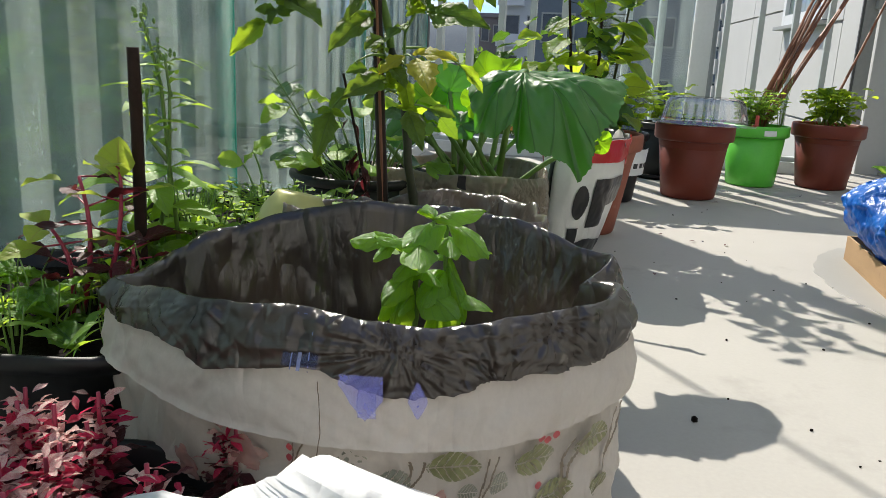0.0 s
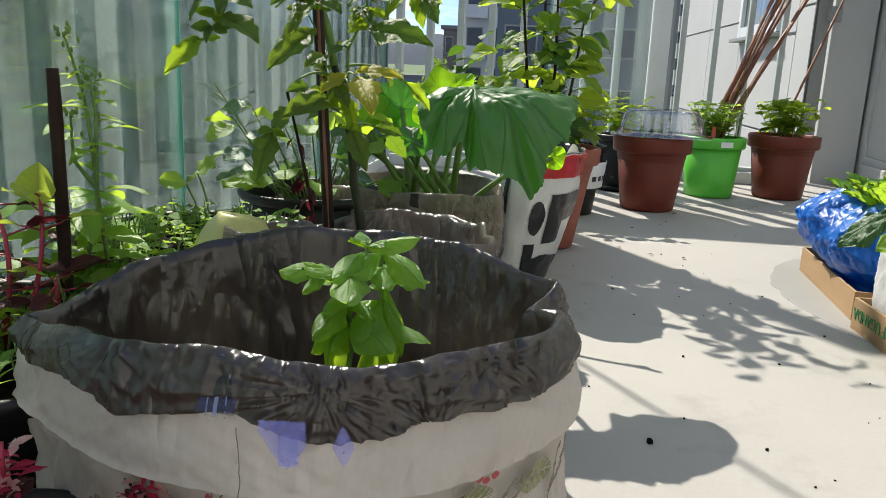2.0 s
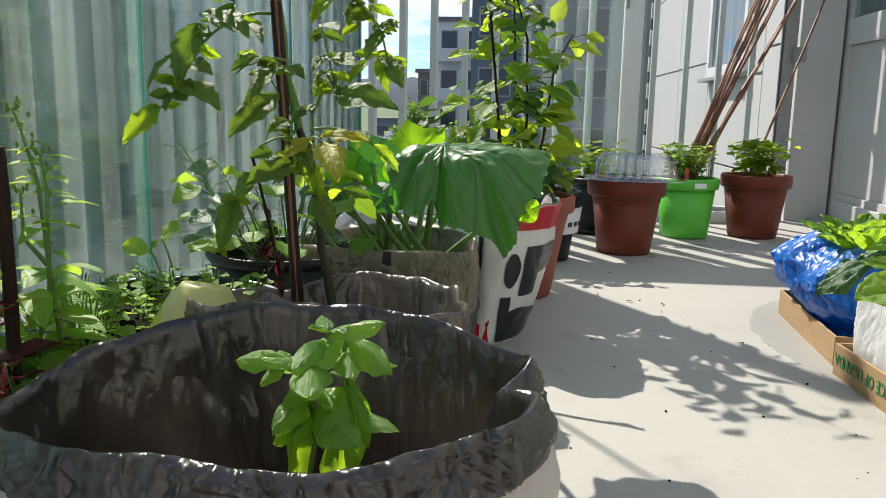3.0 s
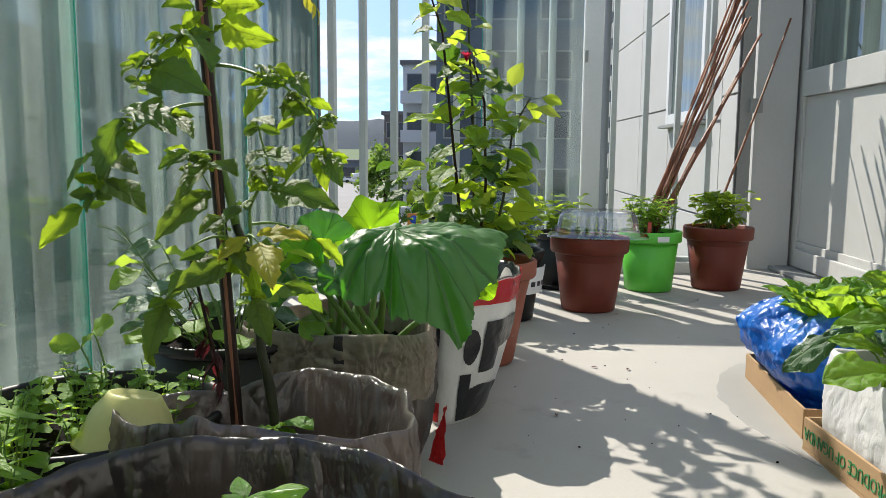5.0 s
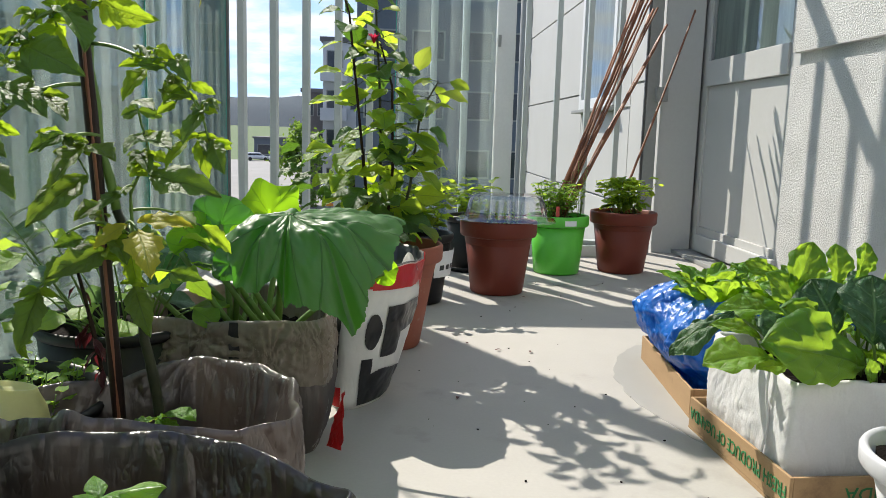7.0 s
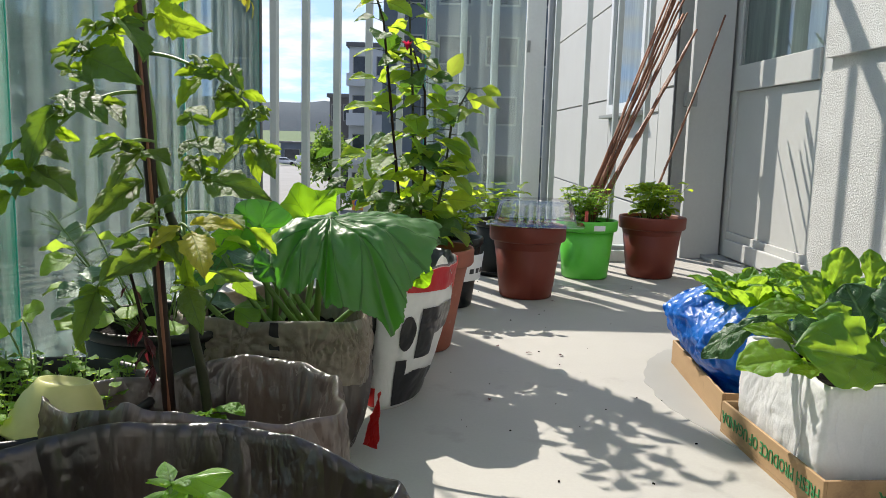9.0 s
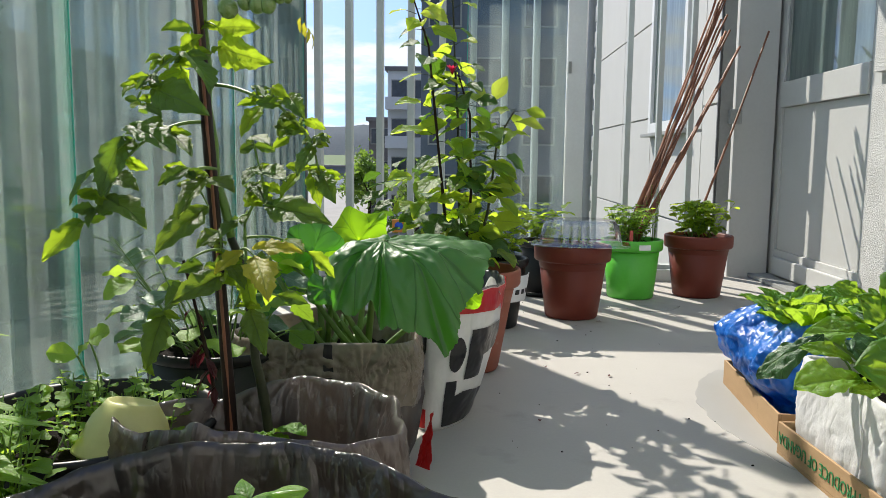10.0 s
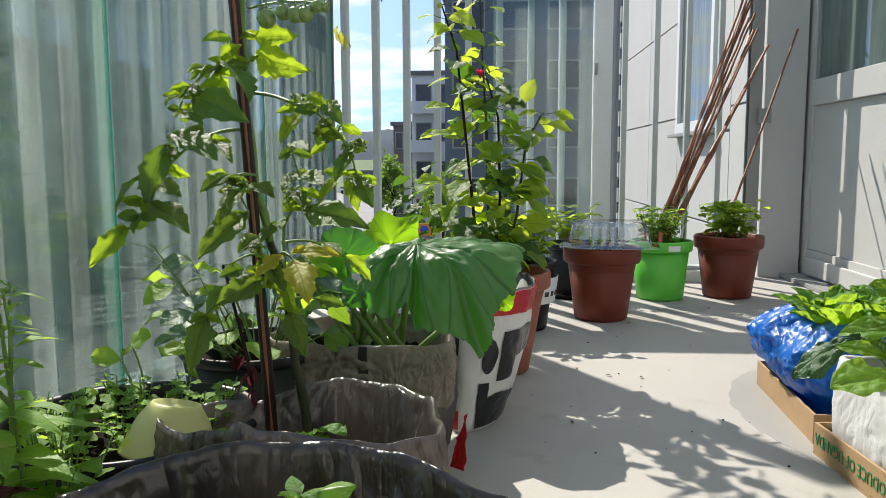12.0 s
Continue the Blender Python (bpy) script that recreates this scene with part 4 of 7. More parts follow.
def sack_wall(rim, z_top, z_foot, out_top, out_foot, seed, amp=0.008, rows_n=9, bulge=0.01):
    rows, far = [], None
    for i in range(rows_n):
        f = i / (rows_n - 1)
        row = [Vector((p.x, p.y, z_top + (z_foot - z_top) * f)) for p in grown(rim, out_top + (out_foot - out_top) * f + bulge * math.sin(math.pi * f))]
        row = crumple(row, amp * (0.35 if f > 0.98 else 1), 13, seed, 0.0 if f in (0.0, 1.0) else amp * 0.3)
        mid = sum(row, Vector()) / len(row)
        far = far or along(rim)
        row = [p + Vector((p.x - mid.x, p.y - mid.y, 0)).normalized() * 0.0042 * folds(p.z * 0.9 + a * 0.15, a * 0.5, seed) for p, a in zip(row, far)]
        rows.append([creased(facets(p, Vector((p.x - mid.x, p.y - mid.y, 0)).normalized(), amp * 0.35, 9, seed), Vector((p.x - mid.x, p.y - mid.y, 0)).normalized(), amp * 0.22, 20, seed) for p in row])
    return loft(rows)


def soil_in(rim, z, seed, shrink=0.03):
    rows = []
    for s in (1.0, 0.8, 0.6, 0.4, 0.2, 0.03):
        rows.append([p + Vector((0, 0, 0.012 * noise.noise(p * 30) + 0.008 * noise.noise(p * 80))) for p in grown(rim, -shrink * s, z, s)])
    return loft(rows, cap=(False, True))


# nearest bag: white woven sack with flowers printed on it, cuffed with black film
front_bag = thing("grow_bag", "white floral woven grow bag with cuffed black plastic liner", "grow bag", (0.42, 0.80, 0), "grow bags")
RIM1 = ring([(0.222, 0.705, 0.272), (0.225, 0.815, 0.281), (0.300, 0.882, 0.307), (0.40, 0.905, 0.318), (0.52, 0.898, 0.314), (0.622, 0.838, 0.297), (0.636, 0.742, 0.291),
             (0.566, 0.643, 0.290), (0.478, 0.604, 0.297), (0.365, 0.610, 0.293), (0.268, 0.660, 0.281)], 960)
# the pinched corners of the bag: two ears drawn out, and a fold turned inward beside one of them
for k0, width, way in ((0, 16, Vector((-0.012, -0.002, 0.0))), (436, 13, Vector((0.012, 0.004, 0.004))), (476, 15, Vector((-0.026, -0.004, -0.010)))):
    for d in range(-60, 61):
        RIM1[(k0 + d) % 960] = RIM1[(k0 + d) % 960] + way * math.exp(-((d / width) ** 2))
GATHERS = ((159.5, 0.278, 1.6, 0.0085), (146, 0.250, 0.8, 0.0050), (137, 0.285, 0.9, 0.0060), (130, 0.245, 1.0, 0.0040), (186, 0.292, 0.5, 0.0050), (22, 0.27, 0.7, 0.009), (50, 0.20, 0.8, 0.012), (94, 0.24, 0.8, 0.008))
part("liner", film_wall(RIM1, 0.14, 0.253, 1.0, 0.03, 0.013, 0.012, 0.007, 0.0034, [(along(RIM1)[int(k / 220 * 960)], z, w, r) for k, z, w, r in GATHERS]), M["liner"], front_bag, "creased glossy black plastic liner")
part("folded_edge", sack_wall(RIM1, 0.256, 0.205, 0.0095, 0.020, 2.0, 0.005, 19, 0.002), M["sack"], front_bag, "plain white folded-over sack edge")
part("sack", sack_wall(RIM1, 0.212, 0.0, 0.006, -0.004, 3.0, 0.010, 30, 0.010), M["sackprint"], front_bag, "white woven sack printed with flowers")
part("soil", soil_in(RIM1, 0.15, 1), M["soil"], front_bag)


def patch(rim, k0, k1, z0, z1, out_a, out_b, shape, seed, amp, nu=30, nv=24, lift=0.0022):
    """A thin print or tape that follows a bag's side. shape(u, v) tells whether a spot is covered."""
    bm = bmesh.new()
    n = len(rim)
    ringed = {}
    def spot(i, j):
        u, v = i / nu, j / nv
        f = (k0 + (k1 - k0) * u) * n / 220
        k = int(math.floor(f))
        p = rim[k % n].lerp(rim[(k + 1) % n], f - k)
        mid = sum(rim, Vector()) / n
        way = Vector((p.x - mid.x, p.y - mid.y, 0)).normalized()
        q = p + way * (out_a + (out_b - out_a) * v)
        q.z = z0 + (z1 - z0) * v
        q = creased(facets(crumple([q], amp, 13, seed, 0)[0], way, amp * 0.35, 9, seed), way, amp * 0.22, 20, seed) + way * lift
        return q
    for i in range(nu):
        for j in range(nv):
            if shape((i + 0.5) / nu, (j + 0.5) / nv):
                vs = []
                for a, b in ((i, j), (i + 1, j), (i + 1, j + 1), (i, j + 1)):
                    if (a, b) not in ringed:
                        ringed[a, b] = bm.verts.new(spot(a, b))
                    vs.append(ringed[a, b])
                bm.faces.new(vs)
    return bm


def leaf_shape(u, v):
    return abs(v - 0.5) < 0.46 * math.sin(math.pi * u) ** 0.8


def disc_shape(u, v):
    return (u - 0.5) ** 2 + (v - 0.5) ** 2 < 0.23


M["print_olive"] = surface("olive_print", (0.10, 0.11, 0.035), (0.22, 0.22, 0.09), 0.45, 40, 200, 0.1, 0.001, clear=0.12)
M["print_grey"] = surface("grey_green_print", (0.15, 0.16, 0.12), (0.26, 0.26, 0.20), 0.45, 40, 200, 0.1, 0.001, clear=0.25)
M["print_rose"] = surface("dusky_rose_print", (0.36, 0.15, 0.13), (0.52, 0.32, 0.28), 0.45, 40, 200, 0.1, 0.001, clear=0.35)
M["print_red"] = surface("berry_red_print", (0.28, 0.03, 0.04), (0.38, 0.06, 0.07), 0.45, 30, 200, 0.1, 0.001)
M["print_line"] = surface("brown_line_print", (0.10, 0.075, 0.05), (0.17, 0.13, 0.09), 0.45, 30, 200, 0.1, 0.001)


def veined(u, v):
    """A leaf with its veins left bare."""
    if not leaf_shape(u, v):
        return False
    across = abs(v - 0.5)
    return across > 0.025 and math.sin((u - 0.45 * across) * 44) < 0.86


def petal_shape(u, v):
    r = math.hypot(u - 0.5, v - 0.5)
    return r < 0.40 + 0.07 * math.sin(5 * math.atan2(v - 0.5, u - 0.5) + 1)


def sprig_shape(u, v):
    """A thin bent stem with a side twig."""
    return abs(u - 0.42 - 0.22 * (v - 0.3) ** 2) < 0.03 or (v > 0.45 and abs(u - 0.40 - 0.8 * (v - 0.45)) < 0.035)


def specks_shape(u, v):
    return noise.noise(Vector((u * 9, v * 7, 3))) > 0.24 and petal_shape(u, v)


def on_sack(k0, k1, z0, z1, mat, shape, label, n=46):
    bm = patch(RIM1, k0, k1, z0, z1, 0.006 - 0.018 * (0.2 - z0) / 0.2 + 0.009, 0.006 - 0.018 * (0.2 - z1) / 0.2 + 0.009, shape, 3.0, 0.010, n, n, 0.0035)
    part("print", bm, M[mat], front_bag, label)


for k0, k1, z0, z1, mat in ((157, 148.5, 0.176, 0.204, "print_olive"), (143, 136, 0.168, 0.196, "print_olive"), (139.5, 132.5, 0.135, 0.160, "print_olive"), (151.6, 148.2, 0.158, 0.176, "print_grey"), (146.8, 143.4, 0.160, 0.180, "print_grey"),
                            (163, 158, 0.150, 0.190, "print_grey"), (172, 165, 0.11, 0.14, "print_olive"), (133, 126, 0.165, 0.195, "print_olive"), (160, 152, 0.07, 0.10, "print_olive"), (145, 138, 0.07, 0.105, "print_grey"), (129, 122, 0.10, 0.14, "print_olive"), (184, 178, 0.14, 0.165, "print_grey")):
    on_sack(k0, k1, z0, z1, mat, veined, "printed veined leaf")
for k0, k1, z0, z1 in ((181, 175.5, 0.165, 0.202), (156.5, 152, 0.135, 0.172), (151, 147, 0.125, 0.160), (168, 163, 0.05, 0.095), (141, 136, 0.085, 0.125), (192, 187, 0.13, 0.17)):
    on_sack(k0, k1, z0, z1, "print_rose", petal_shape, "printed rose petal")
for k0, k1, z0, z1 in ((150, 145, 0.10, 0.195), (138, 130, 0.10, 0.19), (162, 156, 0.10, 0.195), (174, 170, 0.16, 0.20), (128, 122, 0.12, 0.20)):
    on_sack(k0, k1, z0, z1, "print_line", sprig_shape, "printed brown twig", 40)
for k0, k1, z0, z1 in ((168.5, 163.5, 0.182, 0.203), (137.5, 134, 0.115, 0.135), (145, 141, 0.125, 0.15)):
    on_sack(k0, k1, z0, z1, "print_grey", specks_shape, "printed sprig of tiny flowers")
for k, z in ((173, 0.193), (173.2, 0.184), (172.1, 0.180), (173.0, 0.170), (139.5, 0.196), (138.6, 0.194), (139, 0.157), (137.6, 0.197)):
    on_sack(k, k - 0.9, z, z + 0.006, "print_red", disc_shape, "printed red berry", 10)


def on_fold(k0, k1, z0, z1, mat, shape, label, lift=0.0050, n=80):
    bm = patch(RIM1, k0, k1, z0, z1, 0.0205, 0.0155, shape, 2.0, 0.005, n, n, lift)
    part("seam" if mat == "print_line" else "tape", bm, M[mat], front_bag, label)


# a thin brown strip puts the shade of a fold into colour
for k in (168.6,):
    on_fold(k, k + 0.10, 0.197, 0.252, "print_line", lambda u, v: True, "fold line in the sack, drawn as a thin dark strip", 0.0040)
on_fold(166.4, 161.6, 0.230, 0.262, "bluetape", lambda u, v: v > abs(u - 0.62) * 1.25, "scrap of blue translucent tape", 0.0095)
on_fold(164.2, 162.3, 0.233, 0.254, "bluetape", lambda u, v: True, "scrap of blue translucent tape", 0.0105)
on_fold(158.8, 156.3, 0.234, 0.258, "bluetape", lambda u, v: abs(u - 0.5) + abs(v - 0.5) < 0.55, "scrap of blue translucent tape", 0.0095)
M["bandprint"] = surface("pale_blue_print", (0.10, 0.13, 0.30), (0.30, 0.34, 0.52), 0.3, 60, 200, 0.1, 0.001, clear=0.25)
M["bandfilm"] = surface("dark_blue_film_print", (0.012, 0.022, 0.085), (0.03, 0.05, 0.16), 0.22, 60, 200, 0.1, 0.001, clear=0.45)
part("print", patch(RIM1, 168.6, 172.8, 0.262, 0.296, 0.0185, 0.006, lambda u, v: noise.noise(Vector((u * 3, v * 5, 4))) > -0.3, 4.0, 0.004, 24, 40, lift=0.0045), M["bandfilm"], front_bag, "dark blue band printed on the film")
for k0, k1 in ((170.5, 170.95), (171.6, 171.75), (169.5, 169.65)):
    part("print", patch(RIM1, k0, k1, 0.260, 0.297, 0.0190, 0.006, lambda u, v: noise.noise(Vector((k0 * 5, v * 14, 1))) > -0.25, 4.0, 0.004, 6, 60, lift=0.0055), M["bandprint"], front_bag, "faint blue print on the film")

# second bag: the tomato's
tomato_bag = thing("grow_bag", "grow bag lined with creased dark plastic film, tomato in it", "grow bag", (0.37, 1.16, 0), "grow bags")
RIM2 = ring([(0.197, 1.150, 0.262), (0.216, 1.200, 0.256), (0.250, 1.240, 0.250), (0.310, 1.262, 0.252), (0.370, 1.282, 0.266), (0.400, 1.300, 0.272), (0.440, 1.288, 0.268), (0.485, 1.258, 0.270), (0.528, 1.205, 0.274), (0.545, 1.165, 0.281),
             (0.552, 1.110, 0.280), (0.566, 1.045, 0.284), (0.548, 1.018, 0.285), (0.495, 1.000, 0.285), (0.434, 1.000, 0.287), (0.378, 0.998, 0.296), (0.353, 0.995, 0.306), (0.328, 1.008, 0.289), (0.290, 1.030, 0.279), (0.240, 1.075, 0.270), (0.205, 1.120, 0.266)], 640)
part("liner", film_wall(RIM2, 0.13, 0.10, 5.0, 0.030, 0.010, 0.02, 0.008, 0.0030, [(along(RIM2)[int(k / 220 * 640)], z, w, r) for k, z, w, r in ((30, 0.24, 1.0, 0.008), (52, 0.27, 1.4, 0.010), (98, 0.27, 1.6, 0.006), (118, 0.27, 1.2, 0.005), (168, 0.30, 1.6, 0.007), (190, 0.25, 1.6, 0.010))]), M["liner_smoke"], tomato_bag, "creased dark smoky plastic liner")
part("sack", sack_wall(RIM2, 0.15, 0.0, 0.006, -0.02, 6.0, 0.008), M["liner_smoke"], tomato_bag)
part("soil", soil_in(RIM2, 0.14, 2), M["soil"], tomato_bag)
# third bag: the squash's, smoky brown film with a dark strip of tape
squash_bag = thing("grow_bag", "grow bag wrapped in smoky brown film, squash plant in it", "grow bag", (0.36, 1.72, 0), "grow bags")
RIM3 = ring([(0.19, 1.66, 0.250), (0.20, 1.80, 0.248), (0.30, 1.88, 0.252), (0.44, 1.87, 0.256), (0.525, 1.78, 0.252), (0.540, 1.64, 0.252), (0.505, 1.580, 0.253), (0.38, 1.575, 0.251), (0.26, 1.585, 0.254)], 560)
part("liner", film_wall(RIM3, 0.16, 0.135, 7.0, 0.015, 0.008, 0.014, 0.009, 0.0042, [(along(RIM3)[int(k / 220 * 560)], z, w, r) for k, z, w, r in ((140, 0.20, 1.4, 0.006), (150, 0.24, 1.4, 0.006), (160, 0.19, 1.4, 0.008), (180, 0.22, 1.4, 0.008), (196, 0.2, 1.2, 0.01))]), M["liner_brown"], squash_bag, "smoky brown plastic film")
part("sack", sack_wall(RIM3, 0.17, 0.0, 0.006, -0.02, 8.0, 0.010), M["liner_smoke"], squash_bag)
part("soil", soil_in(RIM3, 0.195, 3), M["soil"], squash_bag)
part("tape", patch(RIM3, 168.7, 171.7, 0.150, 0.252, 0.011, 0.006, lambda u, v: True, 7.0, 0.005, lift=0.006), M["black_ink"], squash_bag, "dark strip of tape")

scrap = []
for i in range(17):
    f = i / 16
    row = [Vector((0.546 + 0.026 * u * (1.1 - 0.5 * f) + 0.016 * f, 1.605 - 0.02 * u, 0.012 + 0.115 * f * (0.6 + 0.4 * u))) for u in [k / 14 for k in range(15)]]
    scrap.append([facets(p, Vector((0.4, -0.9, 0)), 0.018, 30, 2) for p in row])
scrap_bm = loft(scrap, closed=False)
bmesh.ops.solidify(scrap_bm, geom=scrap_bm.faces[:], thickness=0.0015)
part("red_corner", scrap_bm, M["red_ink"], squash_bag, "crumpled red printed corner of the bag", smooth=False)

# printed soil bag standing in front of the clay pot
soil_bag = thing("soil_bag", "crumpled soil bag printed white, black and red, standing on the floor", "bag", (0.60, 1.98, 0))
FOOT = [(0.540, 1.835), (0.590, 1.850), (0.635, 1.925), (0.650, 2.06), (0.61, 2.14), (0.54, 2.14), (0.51, 2.04), (0.515, 1.91)]
HEAD = [(0.560, 1.835), (0.625, 1.812), (0.700, 1.870), (0.722, 2.03), (0.69, 2.14), (0.62, 2.15), (0.55, 2.06), (0.535, 1.93)]
foot_r, head_r = ring([(x, y, 0) for x, y in FOOT], 96), ring([(x, y, 0.31) for x, y in HEAD], 96)
def bag_spot(k, f, out=0.0):
    a, b = foot_r[int(k) % 96].lerp(foot_r[(int(k) + 1) % 96], k - int(k)), head_r[int(k) % 96].lerp(head_r[(int(k) + 1) % 96], k - int(k))
    p = a.lerp(b, f)
    mid = Vector((0.61, 2.0, p.z))
    way = (p - mid).normalized()
    p = p + way * (0.012 * math.sin(math.pi * min(1, f)) + out)
    if f > 0.9:
        p.z += 0.012 * noise.noise(Vector((p.x * 30, p.y * 30, 2)))
    return facets(crumple([p], 0.005 * (0.2 + f), 14, 11, 0.002 * f)[0], way, 0.006, 13, 3)
rows = [[bag_spot(k, f) for k in range(96)] for f in [i / 16 for i in range(17)]]
part("film", loft(rows, cap=(True, False)), M["white_ink"], soil_bag, "creased white printed film")
top = [rows[-1]]
for q, z in ((0.04, 0.003), (0.07, -0.004), (0.12, -0.030), (0.4, -0.044), (0.7, -0.036), (0.97, -0.040)):
    top.append([facets(p + (Vector((0.63, 1.99, p.z)) - p) * q + Vector((0, 0, z)), Vector((0, 0, 1)), 0.012 * min(1, 3 * q), 22, 4) for p in rows[-1]])
part("top", loft(top, cap=(False, True)), M["black_ink"], soil_bag, "dark film folded down into the mouth")
flap = [[facets(Vector((0.668 + 0.040 * u, 1.872 + 0.030 * v, 0.296 + 0.040 * math.sin(math.pi * u) * (1 - 0.7 * v))), Vector((0.2, -0.7, 0.6)), 0.012, 40, 3) for u in [k / 14 for k in range(15)]] for v in [k / 10 for k in range(11)]]
flap_bm = loft(flap, closed=False)
bmesh.ops.solidify(flap_bm, geom=flap_bm.faces[:], thickness=0.0012)
part("flap", flap_bm, M["white_ink"], soil_bag, "crumpled white scrap of film at the mouth", smooth=False)


def bag_print(k0, k1, f0, f1, mat, shape, label, nu=44, nv=44):
    bm = bmesh.new()
    made = {}
    for i in range(nu):
        for j in range(nv):
            if shape((i + 0.5) / nu, (j + 0.5) / nv):
                vs = []
                for a, b in ((i, j), (i + 1, j), (i + 1, j + 1), (i, j + 1)):
                    if (a, b) not in made:
                        made[a, b] = bm.verts.new(bag_spot(k0 + (k1 - k0) * a / nu, f0 + (f1 - f0) * b / nv, 0.003))
                    vs.append(made[a, b])
                bm.faces.new(vs)
    return part("print", bm, M[mat], soil_bag, label)


bag_print(-4, 40, 0.80, 0.997, "red_ink", lambda u, v: v > 0.22 + 0.03 * math.sin(9 * u) or u > 0.75, "red printed band", 60, 20)
bag_print(10, 16.2, 0.42, 0.68, "black_ink", disc_shape, "black printed dot")
bag_print(17, 29.5, 0.36, 0.74, "black_ink", lambda u, v: (u < 0.50 and v < 0.8) or (v > 0.42 and v < 0.95), "black printed shape")
bag_print(10, 28, 0.02, 0.36, "black_ink", lambda u, v: u < 0.24 or v < 0.74 - 0.30 * abs(u - 0.5), "black printed shape")
bag_print(-3, 0, 0.30, 0.85, "black_ink", lambda u, v: True, "black printed stripe")
bag_print(-4, 2, 0.02, 0.16, "red_ink", lambda u, v: True, "red printed stripe")

# crumpled white carrier bag nearest the camera's start
white_bag = thing("plastic_bag", "crumpled white plastic bag standing on the floor", "bag", (0.44, 0.40, 0))
wb_rows = []
for i in range(17):
    f = i / 16
    r = (0.115 - 0.02 * f) * (1 - max(0, f - 0.75) ** 2 * 12)
    wb_rows.append(crumple([Vector((0.440 + 1.95 * r * math.cos(a), 0.42 + 0.62 * r * math.sin(a), 0.262 * f ** 0.9 + 0.022 * f * math.cos(a + 0.2))) for a in [2 * math.pi * k / 110 for k in range(110)]], 0.020 if f > 0.05 else 0.002, 17, 21, 0.012 * f))
wb_rows = [[facets(p, Vector((p.x - 0.44, p.y - 0.42, 0.03)).normalized(), 0.022 if i > 1 else 0.0, 22, 6) for p in row] for i, row in enumerate(wb_rows)]
part("film", loft(wb_rows, cap=(True, True)), M["whitefilm"], white_bag)

# ---- cardboard trays with bags of greens by the house wall ----
def tray(label, x0, y0, x1, y1, h, turn_deg):
    t = thing("cardboard_tray", label, "box", ((x0 + x1) / 2, (y0 + y1) / 2, 0), "cardboard trays")
    turn = Matrix.Translation(((x0 + x1) / 2, (y0 + y1) / 2, 0)) @ Matrix.Rotation(radians(turn_deg), 4, "Z") @ Matrix.Translation((-(x0 + x1) / 2, -(y0 + y1) / 2, 0))
    w = 0.006
    part("base", boxed(x0, y0, 0.0, x1, y1, 0.006, turn=turn), M["cardboard"], t, smooth=False)
    for a in ((x0, y0, x0 + w, y1), (x1 - w, y0, x1, y1), (x0 + w, y0, x1 - w, y0 + w), (x0 + w, y1 - w, x1 - w, y1)):
        part("side", boxed(a[0], a[1], 0.0062, a[2], a[3], h, bevel=0.0015, turn=turn), M["cardboard"], t, smooth=False)
    return t, turn


tray_a, turn_a = tray("low brown cardboard tray with green lettering, a white bag in it", 1.275, 1.385, 1.80, 1.765, 0.066, 3)
tray_b, turn_b = tray("low brown cardboard tray, a blue bag of greens in it", 1.300, 1.785, 1.80, 2.23, 0.064, -4)


def lettering(words, size, m, parent, mat):
    cu = bpy.data.curves.new("lettering", "FONT")
    cu.body, cu.size, cu.extrude, cu.resolution_u = words, size, 0.0006, 2
    cu.align_x = "CENTER"
    ob = new("lettering", cu)
    dg = bpy.context.evaluated_depsgraph_get()
    data = bpy.data.meshes.new_from_object(ob.evaluated_get(dg))
    bpy.data.objects.remove(ob)
    data.materials.append(mat)
    return part("lettering", None, None, parent, data=data, m=m)


# the trays' sides carry the words upside down
lettering("FRESH PRODUCE OF UGANDA", 0.034, turn_a @ Matrix.Translation((1.2742, 1.575, 0.048)) @ Matrix(((0, 0, -1, 0), (1, 0, 0, 0), (0, -1, 0, 0), (0, 0, 0, 1))) @ Matrix.Diagonal((0.78, 1, 1, 1)), tray_a, M["greenink"])
lettering("UGANDA", 0.034, turn_a @ Matrix.Translation((1.44, 1.3842, 0.048)) @ Matrix(((-1, 0, 0, 0), (0, 0, -1, 0), (0, -1, 0, 0), (0, 0, 0, 1))), tray_a, M["greenink"])


def soft_box(x0, y0, x1, y1, h, power, seed, amp, taper=0.0, n=140, rows_n=14, dip=0.0, inside=0.10):
    """A bag with squarish sides that stands open at the top."""
    cx, cy = (x0 + x1) / 2, (y0 + y1) / 2
    def line(s, z):
        out = []
        for k in range(n):
            a = 2 * math.pi * k / n
            c, d = math.cos(a), math.sin(a)
            q = (abs(c) ** power + abs(d) ** power) ** (-1 / power)
            out.append(Vector((cx + (x1 - x0) / 2 * s * q * c, cy + (y1 - y0) / 2 * s * q * d, z)))
        return out
    rows = []
    for i in range(rows_n):
        f = i / (rows_n - 1)
        row = line(1 + taper * f + 0.02 * math.sin(math.pi * f), 0.007 + (h - 0.007) * f)
        row = [p + Vector((0, 0, dip * f * noise.noise(Vector((p.x * 9, p.y * 9, seed))))) for p in row]
        rows.append(crumple(row, amp * (0.2 + 0.8 * f), 11, seed, amp * 0.5 * f))
    top = rows[-1]
    mid = sum(top, Vector()) / n
    rows.append([p + (mid - p) * 0.02 + Vector((0, 0, 0.004)) for p in top])
    rows.append([p + (mid - p) * 0.045 - Vector((0, 0, 0.004)) for p in top])
    rows.append([p + (mid - p) * 0.06 - Vector((0, 0, inside * 0.6)) for p in top])
    return rows, mid


